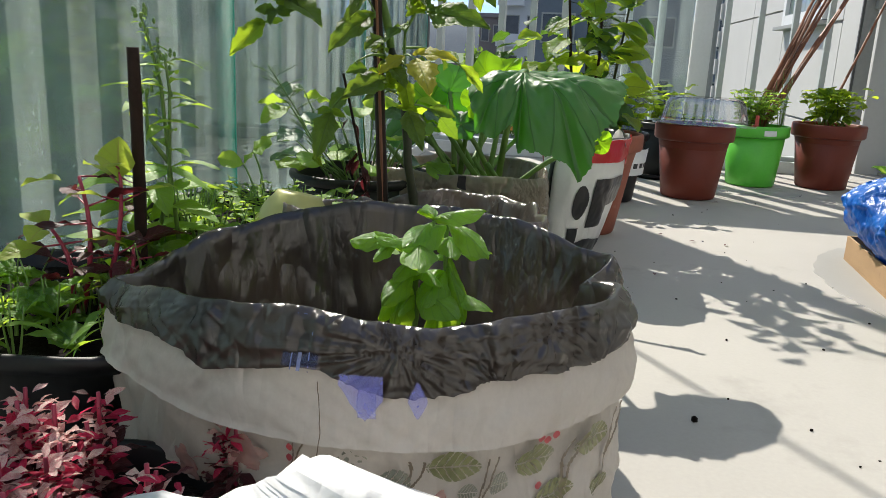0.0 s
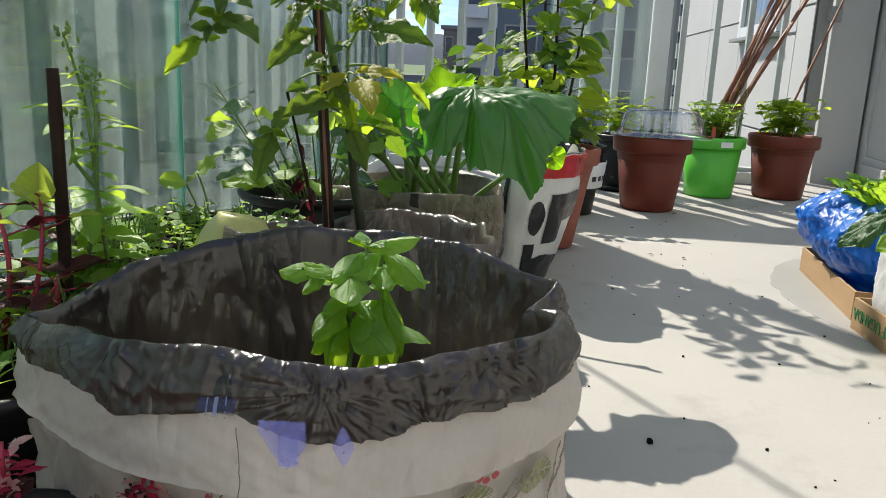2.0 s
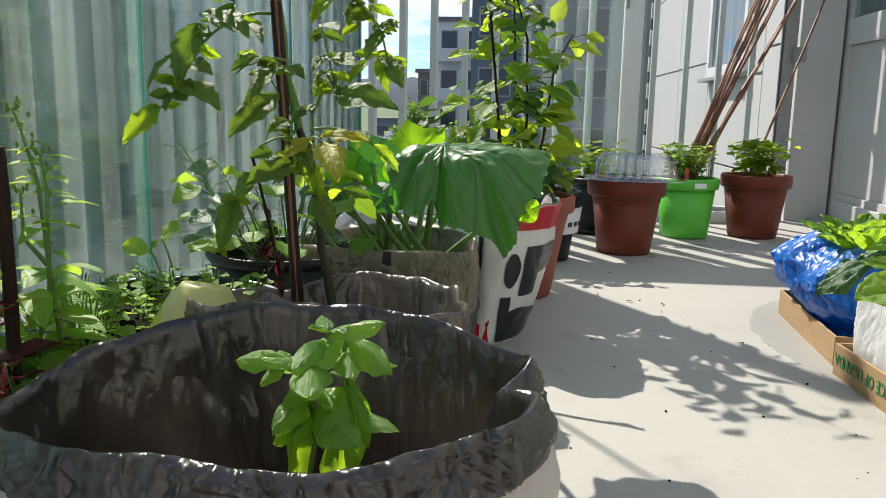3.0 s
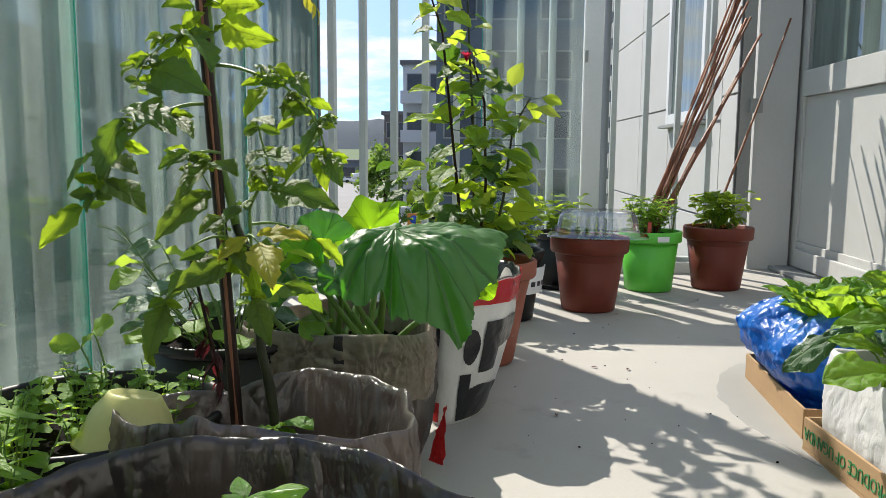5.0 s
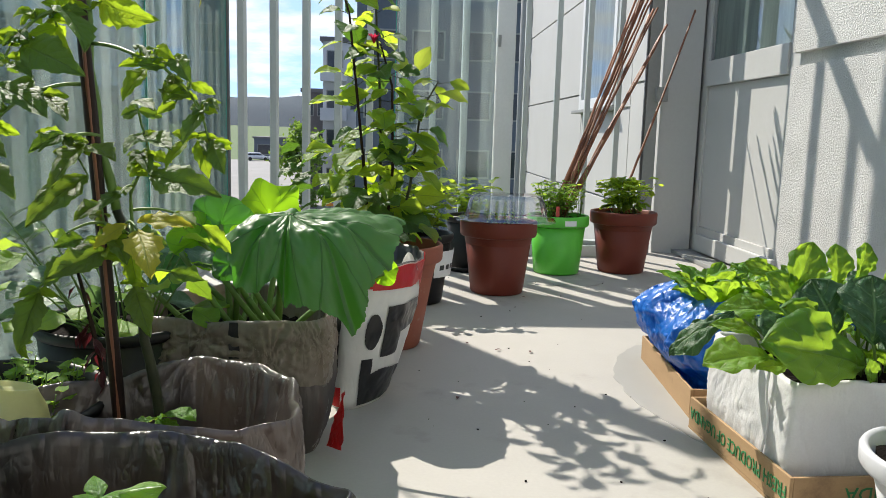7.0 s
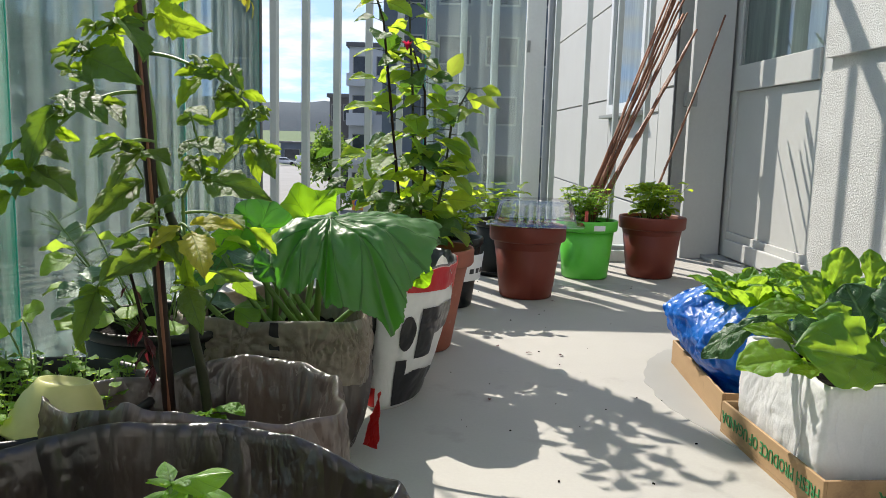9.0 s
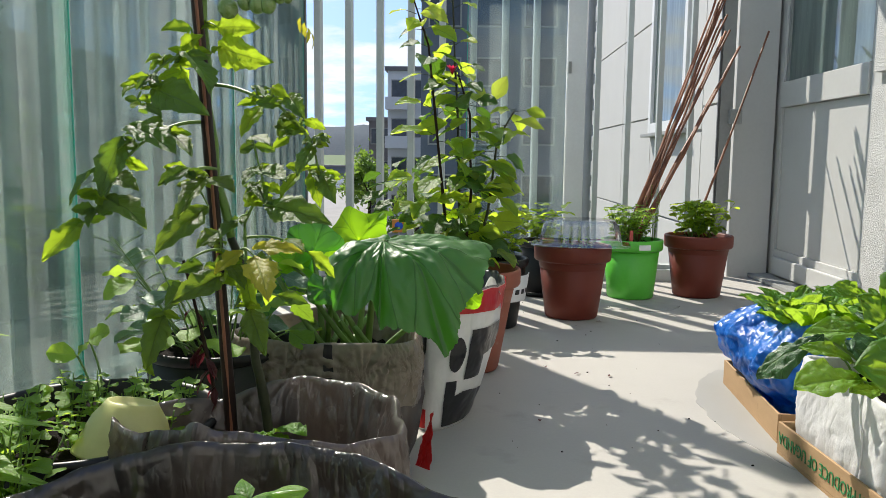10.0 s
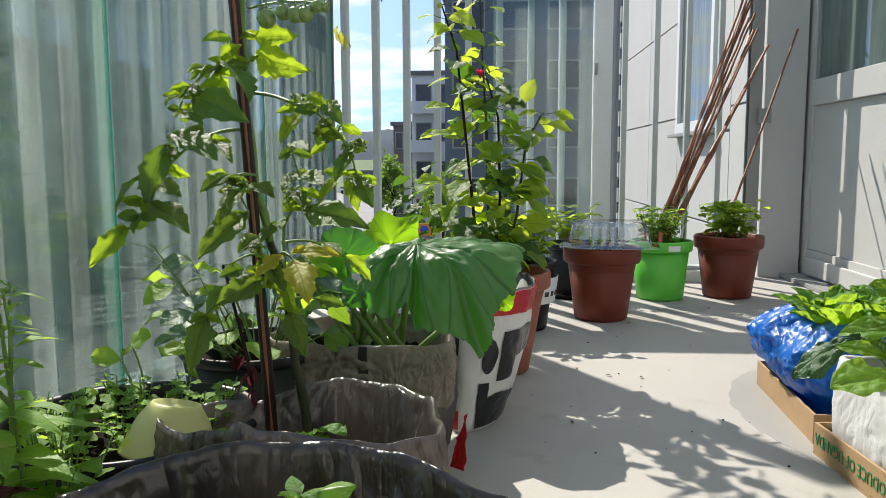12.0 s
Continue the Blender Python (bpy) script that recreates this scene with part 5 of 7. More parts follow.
rows, mid = soft_box(1.290, 1.400, 1.78, 1.745, 0.205, 22, 31, 0.005, -0.01, dip=0.012, n=420, rows_n=34)
spinach_bag = thing("grow_bag", "boxy white woven bag of spinach standing in a cardboard tray", "grow bag", (1.53, 1.57, 0.007))
rows = [[facets(p, Vector((p.x - 1.53, p.y - 1.57, 0)).normalized(), 0.009 if i > 1 else 0.0, 6, 5) + Vector((p.x - 1.53, p.y - 1.57, 0)).normalized() * 0.0028 * folds(p.y + p.x, p.z, 2) for p in row] for i, row in enumerate(rows)]
part("bag", loft(rows, cap=(True, False)), M["whitewoven"], spinach_bag)
seam = bmesh.new()
tube(seam, [Vector((1.286, 1.470 + 0.006 * math.sin(9 * f), 0.02 + 0.185 * f)) for f in [k / 10 for k in range(11)]], 0.0022, 0.0022, 6)
part("seam", seam, M["whitewoven"], spinach_bag, "stitched seam")
part("soil", loft([[p + (Vector((mid.x, mid.y, p.z)) - p) * s + Vector((0, 0, -0.04 + 0.01 * noise.noise(p * 30))) for p in rows[33]] for s in (0.04, 0.3, 0.6, 0.95)], cap=(False, True)), M["soil"], spinach_bag)
rows, mid = soft_box(1.330, 1.80, 1.77, 2.20, 0.225, 3, 41, 0.026, 0.03, dip=0.035, n=420, rows_n=44)
def rolled(p, f):
    """The mouth of the bag turned outward over the tray's edge."""
    lean = max(0.0, min(1.0, (1.50 - p.x) / 0.2))
    swell = math.sin(math.pi * min(1.0, max(0.0, (f - 0.22) / 0.78))) ** 0.8
    out = Vector((p.x - 1.54, p.y - 2.02, 0)).normalized()
    return facets(p + out * (0.098 * lean + 0.004) * swell, out, 0.008 * min(1, 2 * f), 11, 7)
rows = [[facets(rolled(p, min(1.0, i / 43)), Vector((p.x - 1.54, p.y - 2.02, 0.02)).normalized(), 0.003, 24, 2) + Vector((p.x - 1.54, p.y - 2.02, 0.0)).normalized() * 0.030 * min(1, i / 14) * (0.35 - abs(noise.noise(p * 8)) - 0.6 * abs(noise.noise(p * 17))) + Vector((p.x - 1.54, p.y - 2.02, 0)).normalized() * 0.0075 * folds(p.y * 0.8 - p.x * 0.6, p.z * 0.8, 4) for p in row] for i, row in enumerate(rows)]
blue_bag = thing("grow_bag", "shiny crumpled blue plastic bag of greens in a cardboard tray", "grow bag", (1.53, 2.0, 0.007))
part("bag", loft(rows, cap=(True, False)), M["bluebag"], blue_bag)
part("soil", loft([[p + (Vector((mid.x, mid.y, p.z)) - p) * s + Vector((0, 0, -0.05 + 0.01 * noise.noise(p * 30))) for p in rows[43]] for s in (0.05, 0.3, 0.6, 0.95)], cap=(False, True)), M["soil"], blue_bag)

# ---- sticks and stakes ----
bundle = thing("stick_bundle", "bundle of long reddish-brown canes leaning in the corner", "sticks", (1.36, 3.65, 0.24))
rng = random.Random(5)
for k in range(13):
    spread = rng.uniform(-1, 1)
    a = Vector((1.325 + rng.uniform(-0.03, 0.03), 3.63 + rng.uniform(-0.03, 0.03), 0.235))
    b = Vector((1.815 + 0.03 * spread, 4.005 + rng.uniform(-0.02, 0.01), rng.uniform(1.16, 1.45)))
    if k > 9:
        a, b = Vector((1.36 + 0.01 * (k - 10), 3.64, 0.235)), Vector((1.895 + 0.008 * (k - 11), 4.02, 1.10 + 0.012 * (k - 10)))
    bm = bmesh.new()
    tube(bm, [p + Vector((rng.uniform(-1, 1), rng.uniform(-1, 1), 0)) * 0.003 for p in bow(a, b, rng.uniform(-0.012, 0.012), n=14)], rng.uniform(0.005, 0.0075), rng.uniform(0.004, 0.006), 7, 0.12)
    part("cane", bm, M["stick"], bundle)
lone = thing("stick", "single thin reddish-brown cane leaning against the house wall", "stick", (1.62, 3.66, 0.25))
bm = bmesh.new()
tube(bm, bow((1.615, 3.68, 0.24), (2.07, 4.12, 1.21), 0.012, n=14), 0.006, 0.0045, 7, 0.15)
part("cane", bm, M["stick"], lone)
stake = thing("stake", "thick dark-stained cane stake in the tomato bag", "stake", (0.33, 1.2, 0.12))
bm = bmesh.new()
tube(bm, bow((0.333, 1.195, 0.12), (0.245, 1.22, 1.35), 0, (0.004, 0, 0), 16), 0.0078, 0.0068, 10, 0.10)
part("cane", bm, M["bamboo_dark"], stake)
bm = bmesh.new()
tube(bm, [p + Vector((0.0015, -0.0058, 0)) for p in bow((0.333, 1.195, 0.12), (0.245, 1.22, 1.35), 0, (0.004, 0, 0), 16)], 0.0026, 0.0022, 6)
part("split", bm, M["stick"], stake, "paler orange-brown split in the cane")
stake2 = thing("stake", "weathered dark wooden stake in the seedling trough", "stake", (0.134, 0.872, 0.17))
bm = bmesh.new()
tube(bm, bow((0.130, 0.872, 0.16), (0.139, 0.864, 0.467), 0, (0.002, 0, 0), 12), 0.0066, 0.0062, 10, 0.08)
part("cane", bm, M["bark"], stake2)


# ---- plants ----
def compound(plant, a, b, sag, size, pairs, rng, kind="tomato", mat="stem", lift=0.0):
    """A leaf of several leaflets along a drooping stalk from a to b."""
    pts = bow(a, b, -sag, n=10)
    bm = bmesh.new()
    tube(bm, pts, 0.0022, 0.0010, 5)
    part("leafstalk", bm, M[mat], plant)
    end = (pts[-1] - pts[-3]).normalized()
    leaf_at(plant, KIND["tomatodark" if kind == "tomato" and rng.random() < 0.42 else kind], pts[-1], end + Vector((0, 0, -0.12 + lift)), size * 0.98, rng, up=(rng.uniform(-0.5, 0.5), -0.6, 0.7), roll=rng.uniform(-0.4, 0.4))
    for i in range(pairs):
        f = 0.35 + 0.52 * i / max(1, pairs - 1) if pairs > 1 else 0.6
        k = min(9, int(f * 10))
        p, d = pts[k], (pts[k + 1] - pts[k]).normalized()
        side = d.cross(Vector((0, 0, 1)))
        side = side.normalized() if side.length > 0.1 else Vector((1, 0, 0))
        for s in (-1, 1):
            way = d * rng.uniform(0.35, 0.8) + side * s + Vector((0, 0, rng.uniform(-0.35, 0.2) + lift))
            leaf_at(plant, KIND["tomatodark" if kind == "tomato" and rng.random() < 0.45 else kind], p + way.normalized() * 0.006, way, size * rng.uniform(0.55, 0.85) * (0.8 + 0.3 * f), rng, up=(rng.uniform(-0.5, 0.5), -0.5, 0.8), roll=rng.uniform(-0.5, 0.5))


# tomato
rng = random.Random(11)
tomato = thing("tomato_plant", "tall staked tomato plant with green fruit and a yellowing leaf", "tomato plant", (0.375, 1.2, 0.14))
MAIN = [(0.378, 1.195, 0.13), (0.375, 1.200, 0.219), (0.359, 1.200, 0.320), (0.349, 1.200, 0.412), (0.327, 1.210, 0.479), (0.309, 1.210, 0.554), (0.297, 1.220, 0.650), (0.294, 1.220, 0.753), (0.29, 1.22, 0.95), (0.28, 1.23, 1.25)]
smooth = [p for a, b in zip(MAIN, MAIN[1:]) for p in bow(a, b, 0, (0.002, 0.001, 0), 4)[:4]]
bm = bmesh.new()
tube(bm, smooth[:17], 0.0066, 0.0056, 8, 0.15)
part("stem_base", bm, M["stem_dark"], tomato, "dark woody stem base")
bm = bmesh.new()
tube(bm, smooth[16:], 0.0056, 0.0045, 8, 0.12)
part("stem", bm, M["stem"], tomato)
BRANCHES = [[(0.307, 1.205, 0.713), (0.283, 1.17, 0.707), (0.255, 1.15, 0.681), (0.239, 1.14, 0.651)], [(0.298, 1.21, 0.628), (0.259, 1.16, 0.615), (0.219, 1.14, 0.577), (0.201, 1.12, 0.524), (0.179, 1.12, 0.504)],
            [(0.300, 1.215, 0.676), (0.381, 1.15, 0.656), (0.419, 1.13, 0.638), (0.451, 1.12, 0.602), (0.461, 1.12, 0.567)], [(0.312, 1.205, 0.568), (0.290, 1.16, 0.564), (0.265, 1.15, 0.549)],
            [(0.349, 1.20, 0.435), (0.351, 1.19, 0.501), (0.385, 1.16, 0.544), (0.379, 1.15, 0.584)], [(0.345, 1.20, 0.44), (0.33, 1.16, 0.47), (0.30, 1.13, 0.46)], [(0.350, 1.20, 0.415), (0.30, 1.15, 0.43), (0.262, 1.14, 0.395)]]
spots = []
for pts in BRANCHES:
    fine = [q for a, b in zip(pts, pts[1:]) for q in bow(a, b, -0.004, n=5)[:5]] + [Vector(pts[-1])]
    spots += fine
    bm = bmesh.new()
    tube(bm, fine, 0.0025, 0.0012, 6)
    part("branch", bm, M["stem"], tomato)
spots += smooth[8:30]
# each leaf's kind carries how lit or shaded it looks
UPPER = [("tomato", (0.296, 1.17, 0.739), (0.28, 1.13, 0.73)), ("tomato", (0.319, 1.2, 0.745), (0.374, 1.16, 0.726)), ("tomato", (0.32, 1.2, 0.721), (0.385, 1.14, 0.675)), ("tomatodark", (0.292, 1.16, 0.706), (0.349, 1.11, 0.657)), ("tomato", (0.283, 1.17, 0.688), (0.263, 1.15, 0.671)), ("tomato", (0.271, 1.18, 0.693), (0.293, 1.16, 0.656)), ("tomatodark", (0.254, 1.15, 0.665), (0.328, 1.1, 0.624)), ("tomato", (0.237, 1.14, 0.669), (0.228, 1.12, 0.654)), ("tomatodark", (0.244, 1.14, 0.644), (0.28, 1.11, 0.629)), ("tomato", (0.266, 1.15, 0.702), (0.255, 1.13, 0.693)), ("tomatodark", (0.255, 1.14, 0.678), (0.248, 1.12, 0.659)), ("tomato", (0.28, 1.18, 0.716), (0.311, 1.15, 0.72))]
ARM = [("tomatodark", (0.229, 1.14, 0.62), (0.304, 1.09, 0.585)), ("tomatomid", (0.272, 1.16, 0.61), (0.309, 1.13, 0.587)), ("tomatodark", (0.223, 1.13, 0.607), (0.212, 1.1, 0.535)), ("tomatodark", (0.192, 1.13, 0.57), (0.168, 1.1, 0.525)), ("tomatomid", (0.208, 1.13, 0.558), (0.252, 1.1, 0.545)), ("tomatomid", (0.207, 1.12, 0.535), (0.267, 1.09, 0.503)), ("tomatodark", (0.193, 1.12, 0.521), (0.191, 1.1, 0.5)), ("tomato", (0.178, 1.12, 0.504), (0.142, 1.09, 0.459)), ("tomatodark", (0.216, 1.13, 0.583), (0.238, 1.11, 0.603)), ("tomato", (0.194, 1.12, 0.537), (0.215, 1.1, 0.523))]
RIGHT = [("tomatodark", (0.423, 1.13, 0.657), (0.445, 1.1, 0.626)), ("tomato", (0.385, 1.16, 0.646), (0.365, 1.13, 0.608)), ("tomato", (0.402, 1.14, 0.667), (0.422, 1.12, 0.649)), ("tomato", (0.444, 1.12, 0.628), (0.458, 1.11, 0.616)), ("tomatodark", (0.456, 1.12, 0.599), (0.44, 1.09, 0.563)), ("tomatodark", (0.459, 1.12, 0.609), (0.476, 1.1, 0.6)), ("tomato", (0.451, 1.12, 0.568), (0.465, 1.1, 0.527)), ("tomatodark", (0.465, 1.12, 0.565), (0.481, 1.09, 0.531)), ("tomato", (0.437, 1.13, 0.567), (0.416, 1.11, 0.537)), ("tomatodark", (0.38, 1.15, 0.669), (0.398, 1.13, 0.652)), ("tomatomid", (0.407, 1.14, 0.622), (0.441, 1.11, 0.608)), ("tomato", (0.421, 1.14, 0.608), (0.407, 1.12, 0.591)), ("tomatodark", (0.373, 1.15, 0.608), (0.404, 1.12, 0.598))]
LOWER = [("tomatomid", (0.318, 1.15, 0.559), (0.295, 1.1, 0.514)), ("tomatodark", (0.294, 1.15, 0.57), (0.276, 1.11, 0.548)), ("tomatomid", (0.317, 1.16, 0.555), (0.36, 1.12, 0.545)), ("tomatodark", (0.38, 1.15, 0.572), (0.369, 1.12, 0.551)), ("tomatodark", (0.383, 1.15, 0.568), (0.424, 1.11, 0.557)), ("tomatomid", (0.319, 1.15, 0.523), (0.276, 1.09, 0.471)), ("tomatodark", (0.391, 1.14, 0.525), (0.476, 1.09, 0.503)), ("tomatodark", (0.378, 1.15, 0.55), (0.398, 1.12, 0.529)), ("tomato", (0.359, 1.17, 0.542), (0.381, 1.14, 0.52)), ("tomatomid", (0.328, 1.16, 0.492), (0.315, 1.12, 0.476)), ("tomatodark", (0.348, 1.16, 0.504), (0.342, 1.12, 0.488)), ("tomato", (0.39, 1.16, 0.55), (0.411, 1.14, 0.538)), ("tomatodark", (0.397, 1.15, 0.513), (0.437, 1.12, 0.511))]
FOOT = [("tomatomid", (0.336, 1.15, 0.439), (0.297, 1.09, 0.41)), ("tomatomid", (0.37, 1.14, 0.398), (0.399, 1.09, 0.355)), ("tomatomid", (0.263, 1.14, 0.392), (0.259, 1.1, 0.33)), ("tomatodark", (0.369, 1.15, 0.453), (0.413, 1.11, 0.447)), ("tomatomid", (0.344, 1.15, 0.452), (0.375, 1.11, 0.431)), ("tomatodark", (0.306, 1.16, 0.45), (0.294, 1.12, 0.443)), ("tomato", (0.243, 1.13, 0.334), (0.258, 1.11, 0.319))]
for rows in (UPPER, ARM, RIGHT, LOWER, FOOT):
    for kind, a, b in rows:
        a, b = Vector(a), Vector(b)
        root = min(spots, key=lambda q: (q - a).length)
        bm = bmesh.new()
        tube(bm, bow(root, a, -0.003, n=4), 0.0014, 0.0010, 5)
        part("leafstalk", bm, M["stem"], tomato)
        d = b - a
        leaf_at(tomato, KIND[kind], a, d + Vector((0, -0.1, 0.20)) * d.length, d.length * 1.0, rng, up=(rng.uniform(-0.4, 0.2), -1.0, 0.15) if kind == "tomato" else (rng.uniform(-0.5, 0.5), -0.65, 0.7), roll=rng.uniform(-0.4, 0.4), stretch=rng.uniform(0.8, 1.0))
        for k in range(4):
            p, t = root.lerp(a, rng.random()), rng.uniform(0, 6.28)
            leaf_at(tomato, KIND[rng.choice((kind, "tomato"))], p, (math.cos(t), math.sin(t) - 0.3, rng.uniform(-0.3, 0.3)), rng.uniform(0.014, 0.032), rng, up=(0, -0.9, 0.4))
compound(tomato, (0.339, 1.200, 0.461), (0.382, 1.120, 0.466), 0.008, 0.080, 1, rng, "yellow")
for k in range(6):
    z = 0.80 + 0.07 * k
    a = Vector((0.287, 1.225, z))
    t = k * 2.4
    compound(tomato, a, a + Vector((0.13 * math.cos(t), 0.12 * math.sin(t), 0.03)), 0.02, 0.075, 2, rng)
for k in range(5):
    t = 1.0 + k * 1.3
    compound(tomato, (0.345, 1.2, 0.40 + 0.02 * k), Vector((0.345, 1.2, 0.40 + 0.02 * k)) + Vector((0.08 * math.cos(t), 0.07 * math.sin(t) + 0.03, -0.02)), 0.01, 0.055, 1, rng)
truss = (0.311, 1.200, 0.781)
bm = bmesh.new()
tube(bm, bow(truss, (0.433, 1.120, 0.768), -0.006, n=8), 0.0018, 0.0010, 5)
part("truss", bm, M["stem"], tomato)
for p, r in (((0.354, 1.130, 0.755), 0.0120), ((0.376, 1.125, 0.761), 0.0095), ((0.391, 1.120, 0.757), 0.010), ((0.403, 1.120, 0.757), 0.0098), ((0.417, 1.120, 0.766), 0.0075), ((0.426, 1.120, 0.765), 0.006)):
    fruit = part("tomato", lathe([(0.001, -r), (r * 0.55, -r * 0.85), (r * 0.95, -r * 0.3), (r, 0.1 * r), (r * 0.85, r * 0.6), (r * 0.4, r * 0.92), (0.001, r * 0.86)], p, 18), M["tomato_fruit"], tomato, "small unripe green tomato")
    cal = bmesh.new()
    for k in range(5):
        a = 2 * math.pi * k / 5
        tube(cal, [Vector(p) + Vector((0, 0, r * 0.9)), Vector(p) + Vector((r * 0.8 * math.cos(a), r * 0.8 * math.sin(a), r * 1.1))], 0.0012, 0.0004, 4)
    tube(cal, [Vector(p) + Vector((0, 0, r * 0.9)), Vector(p) + Vector((0, 0, r + 0.012))], 0.0008, 0.0008, 5)
    part("calyx", cal, M["stem"], fruit)
for k in range(4):
    p = Vector((0.441, 1.120, 0.744)) + Vector((0.004 * k, 0, -0.006 * k))
    leaf_at(tomato, KIND["yellow"], p, (0.2 * k - 0.3, 0.1, -1), 0.018, rng, name="petal")

# a withered second plant behind the stake
dry = thing("withered_plant", "small withered brown tomato shoot beside the stake", "plant", (0.31, 1.25, 0.14))
bm = bmesh.new()
tube(bm, bow((0.305, 1.25, 0.13), (0.237, 1.280, 0.439), 0, (0.006, 0, 0), 10), 0.0035, 0.002, 6, 0.2)
part("stem", bm, M["bark"], dry)
for k in range(16):
    p = Vector((0.305, 1.25, 0.20)).lerp(Vector((0.236, 1.280, 0.414)), rng.uniform(0, 1))
    t = rng.uniform(0, 6.28)
    leaf_at(dry, KIND["darkred"], p, (math.cos(t), math.sin(t), -1.2), rng.uniform(0.02, 0.04), rng)
sprout = thing("seedling", "small green seedling at the edge of the tomato bag", "seedling", (0.42, 1.14, 0.14))
for a, b in (((0.399, 1.120, 0.248), (0.440, 1.100, 0.271)), ((0.399, 1.120, 0.248), (0.376, 1.100, 0.253)), ((0.400, 1.120, 0.246), (0.422, 1.080, 0.253))):
    leaf_at(sprout, KIND["spinach"], a, Vector(b) - Vector(a), (Vector(b) - Vector(a)).length * 1.1, rng)
bm = bmesh.new()
tube(bm, [(0.399, 1.120, 0.238), (0.399, 1.120, 0.249), (0.42, 1.14, 0.138)][1::-1], 0.0015, 0.0012, 5)
part("stem", bm, M["stem"], sprout)

# basil
basil = thing("basil_plant", "young basil plant with glossy bright green leaves", "basil plant", (0.455, 0.74, 0.15))
for pts in ([(0.452, 0.745, 0.14), (0.470, 0.740, 0.252), (0.468, 0.740, 0.282), (0.475, 0.735, 0.314), (0.483, 0.735, 0.339)], [(0.475, 0.75, 0.14), (0.495, 0.750, 0.259), (0.492, 0.750, 0.297), (0.491, 0.750, 0.322), (0.493, 0.750, 0.340)], [(0.468, 0.740, 0.277), (0.459, 0.730, 0.307), (0.452, 0.725, 0.322)]):
    bm = bmesh.new()
    tube(bm, [q for a, b in zip(pts, pts[1:]) for q in bow(a, b, n=3)[:3]] + [Vector(pts[-1])], 0.0026, 0.0018, 7)
    part("stem", bm, M["stem"], basil)
BASIL = [
    ((0.452, 0.725, 0.320), (0.408, 0.720, 0.319)), ((0.452, 0.725, 0.322), (0.440, 0.710, 0.335)), ((0.455, 0.720, 0.321), (0.442, 0.700, 0.308)), ((0.470, 0.735, 0.309), (0.445, 0.700, 0.339)), ((0.472, 0.735, 0.319), (0.483, 0.670, 0.321)),
    ((0.467, 0.740, 0.293), (0.455, 0.700, 0.267)), ((0.467, 0.740, 0.292), (0.423, 0.730, 0.258)), ((0.481, 0.735, 0.337), (0.476, 0.700, 0.327)), ((0.483, 0.735, 0.338), (0.522, 0.720, 0.360)), ((0.492, 0.750, 0.336), (0.529, 0.720, 0.310)),
    ((0.491, 0.750, 0.332), (0.477, 0.690, 0.325)), ((0.484, 0.735, 0.340), (0.470, 0.740, 0.346)), ((0.493, 0.750, 0.297), (0.516, 0.720, 0.265)), ((0.469, 0.740, 0.275), (0.504, 0.690, 0.273)), ((0.493, 0.750, 0.292), (0.486, 0.700, 0.276)), ((0.468, 0.740, 0.272), (0.456, 0.720, 0.257)),
    ((0.464, 0.738, 0.287), (0.436, 0.722, 0.218)), ((0.488, 0.742, 0.272), (0.494, 0.700, 0.215)), ((0.495, 0.750, 0.305), (0.521, 0.735, 0.235)),
]
for a, b in BASIL:
    d = Vector(b) - Vector(a)
    leaf_at(basil, KIND["basil"], a, d + Vector((0, 0, d.length * (0.40 if d.z > -0.03 else 0.12))), d.length * (0.92 if d.z > -0.03 else 1.05), rng, stretch=0.88 if d.z > -0.03 else 0.68, up=(rng.uniform(-0.3, 0.3), -0.35, 0.9), roll=rng.uniform(-0.3, 0.3))
for k in range(12):
    t = k * 2.4
    p = Vector((0.471, 0.740, 0.272)).lerp(Vector((0.475, 0.738, 0.321)), k / 11) if k % 2 else Vector((0.494, 0.750, 0.272)).lerp(Vector((0.491, 0.750, 0.327)), k / 11)
    leaf_at(basil, KIND["basil"], p, (math.cos(t), math.sin(t) - 0.2, 0.35), rng.uniform(0.030, 0.042), rng, roll=rng.uniform(-0.3, 0.3))
for k in range(8):
    t = k * 2.1
    leaf_at(basil, KIND["basil"], (0.483, 0.735, 0.341), (math.cos(t), math.sin(t), 1.0 + 0.2 * (k % 3)), 0.022, rng)
    leaf_at(basil, KIND["basil"], (0.452, 0.725, 0.322), (math.cos(t), math.sin(t), 0.6), 0.02, rng)


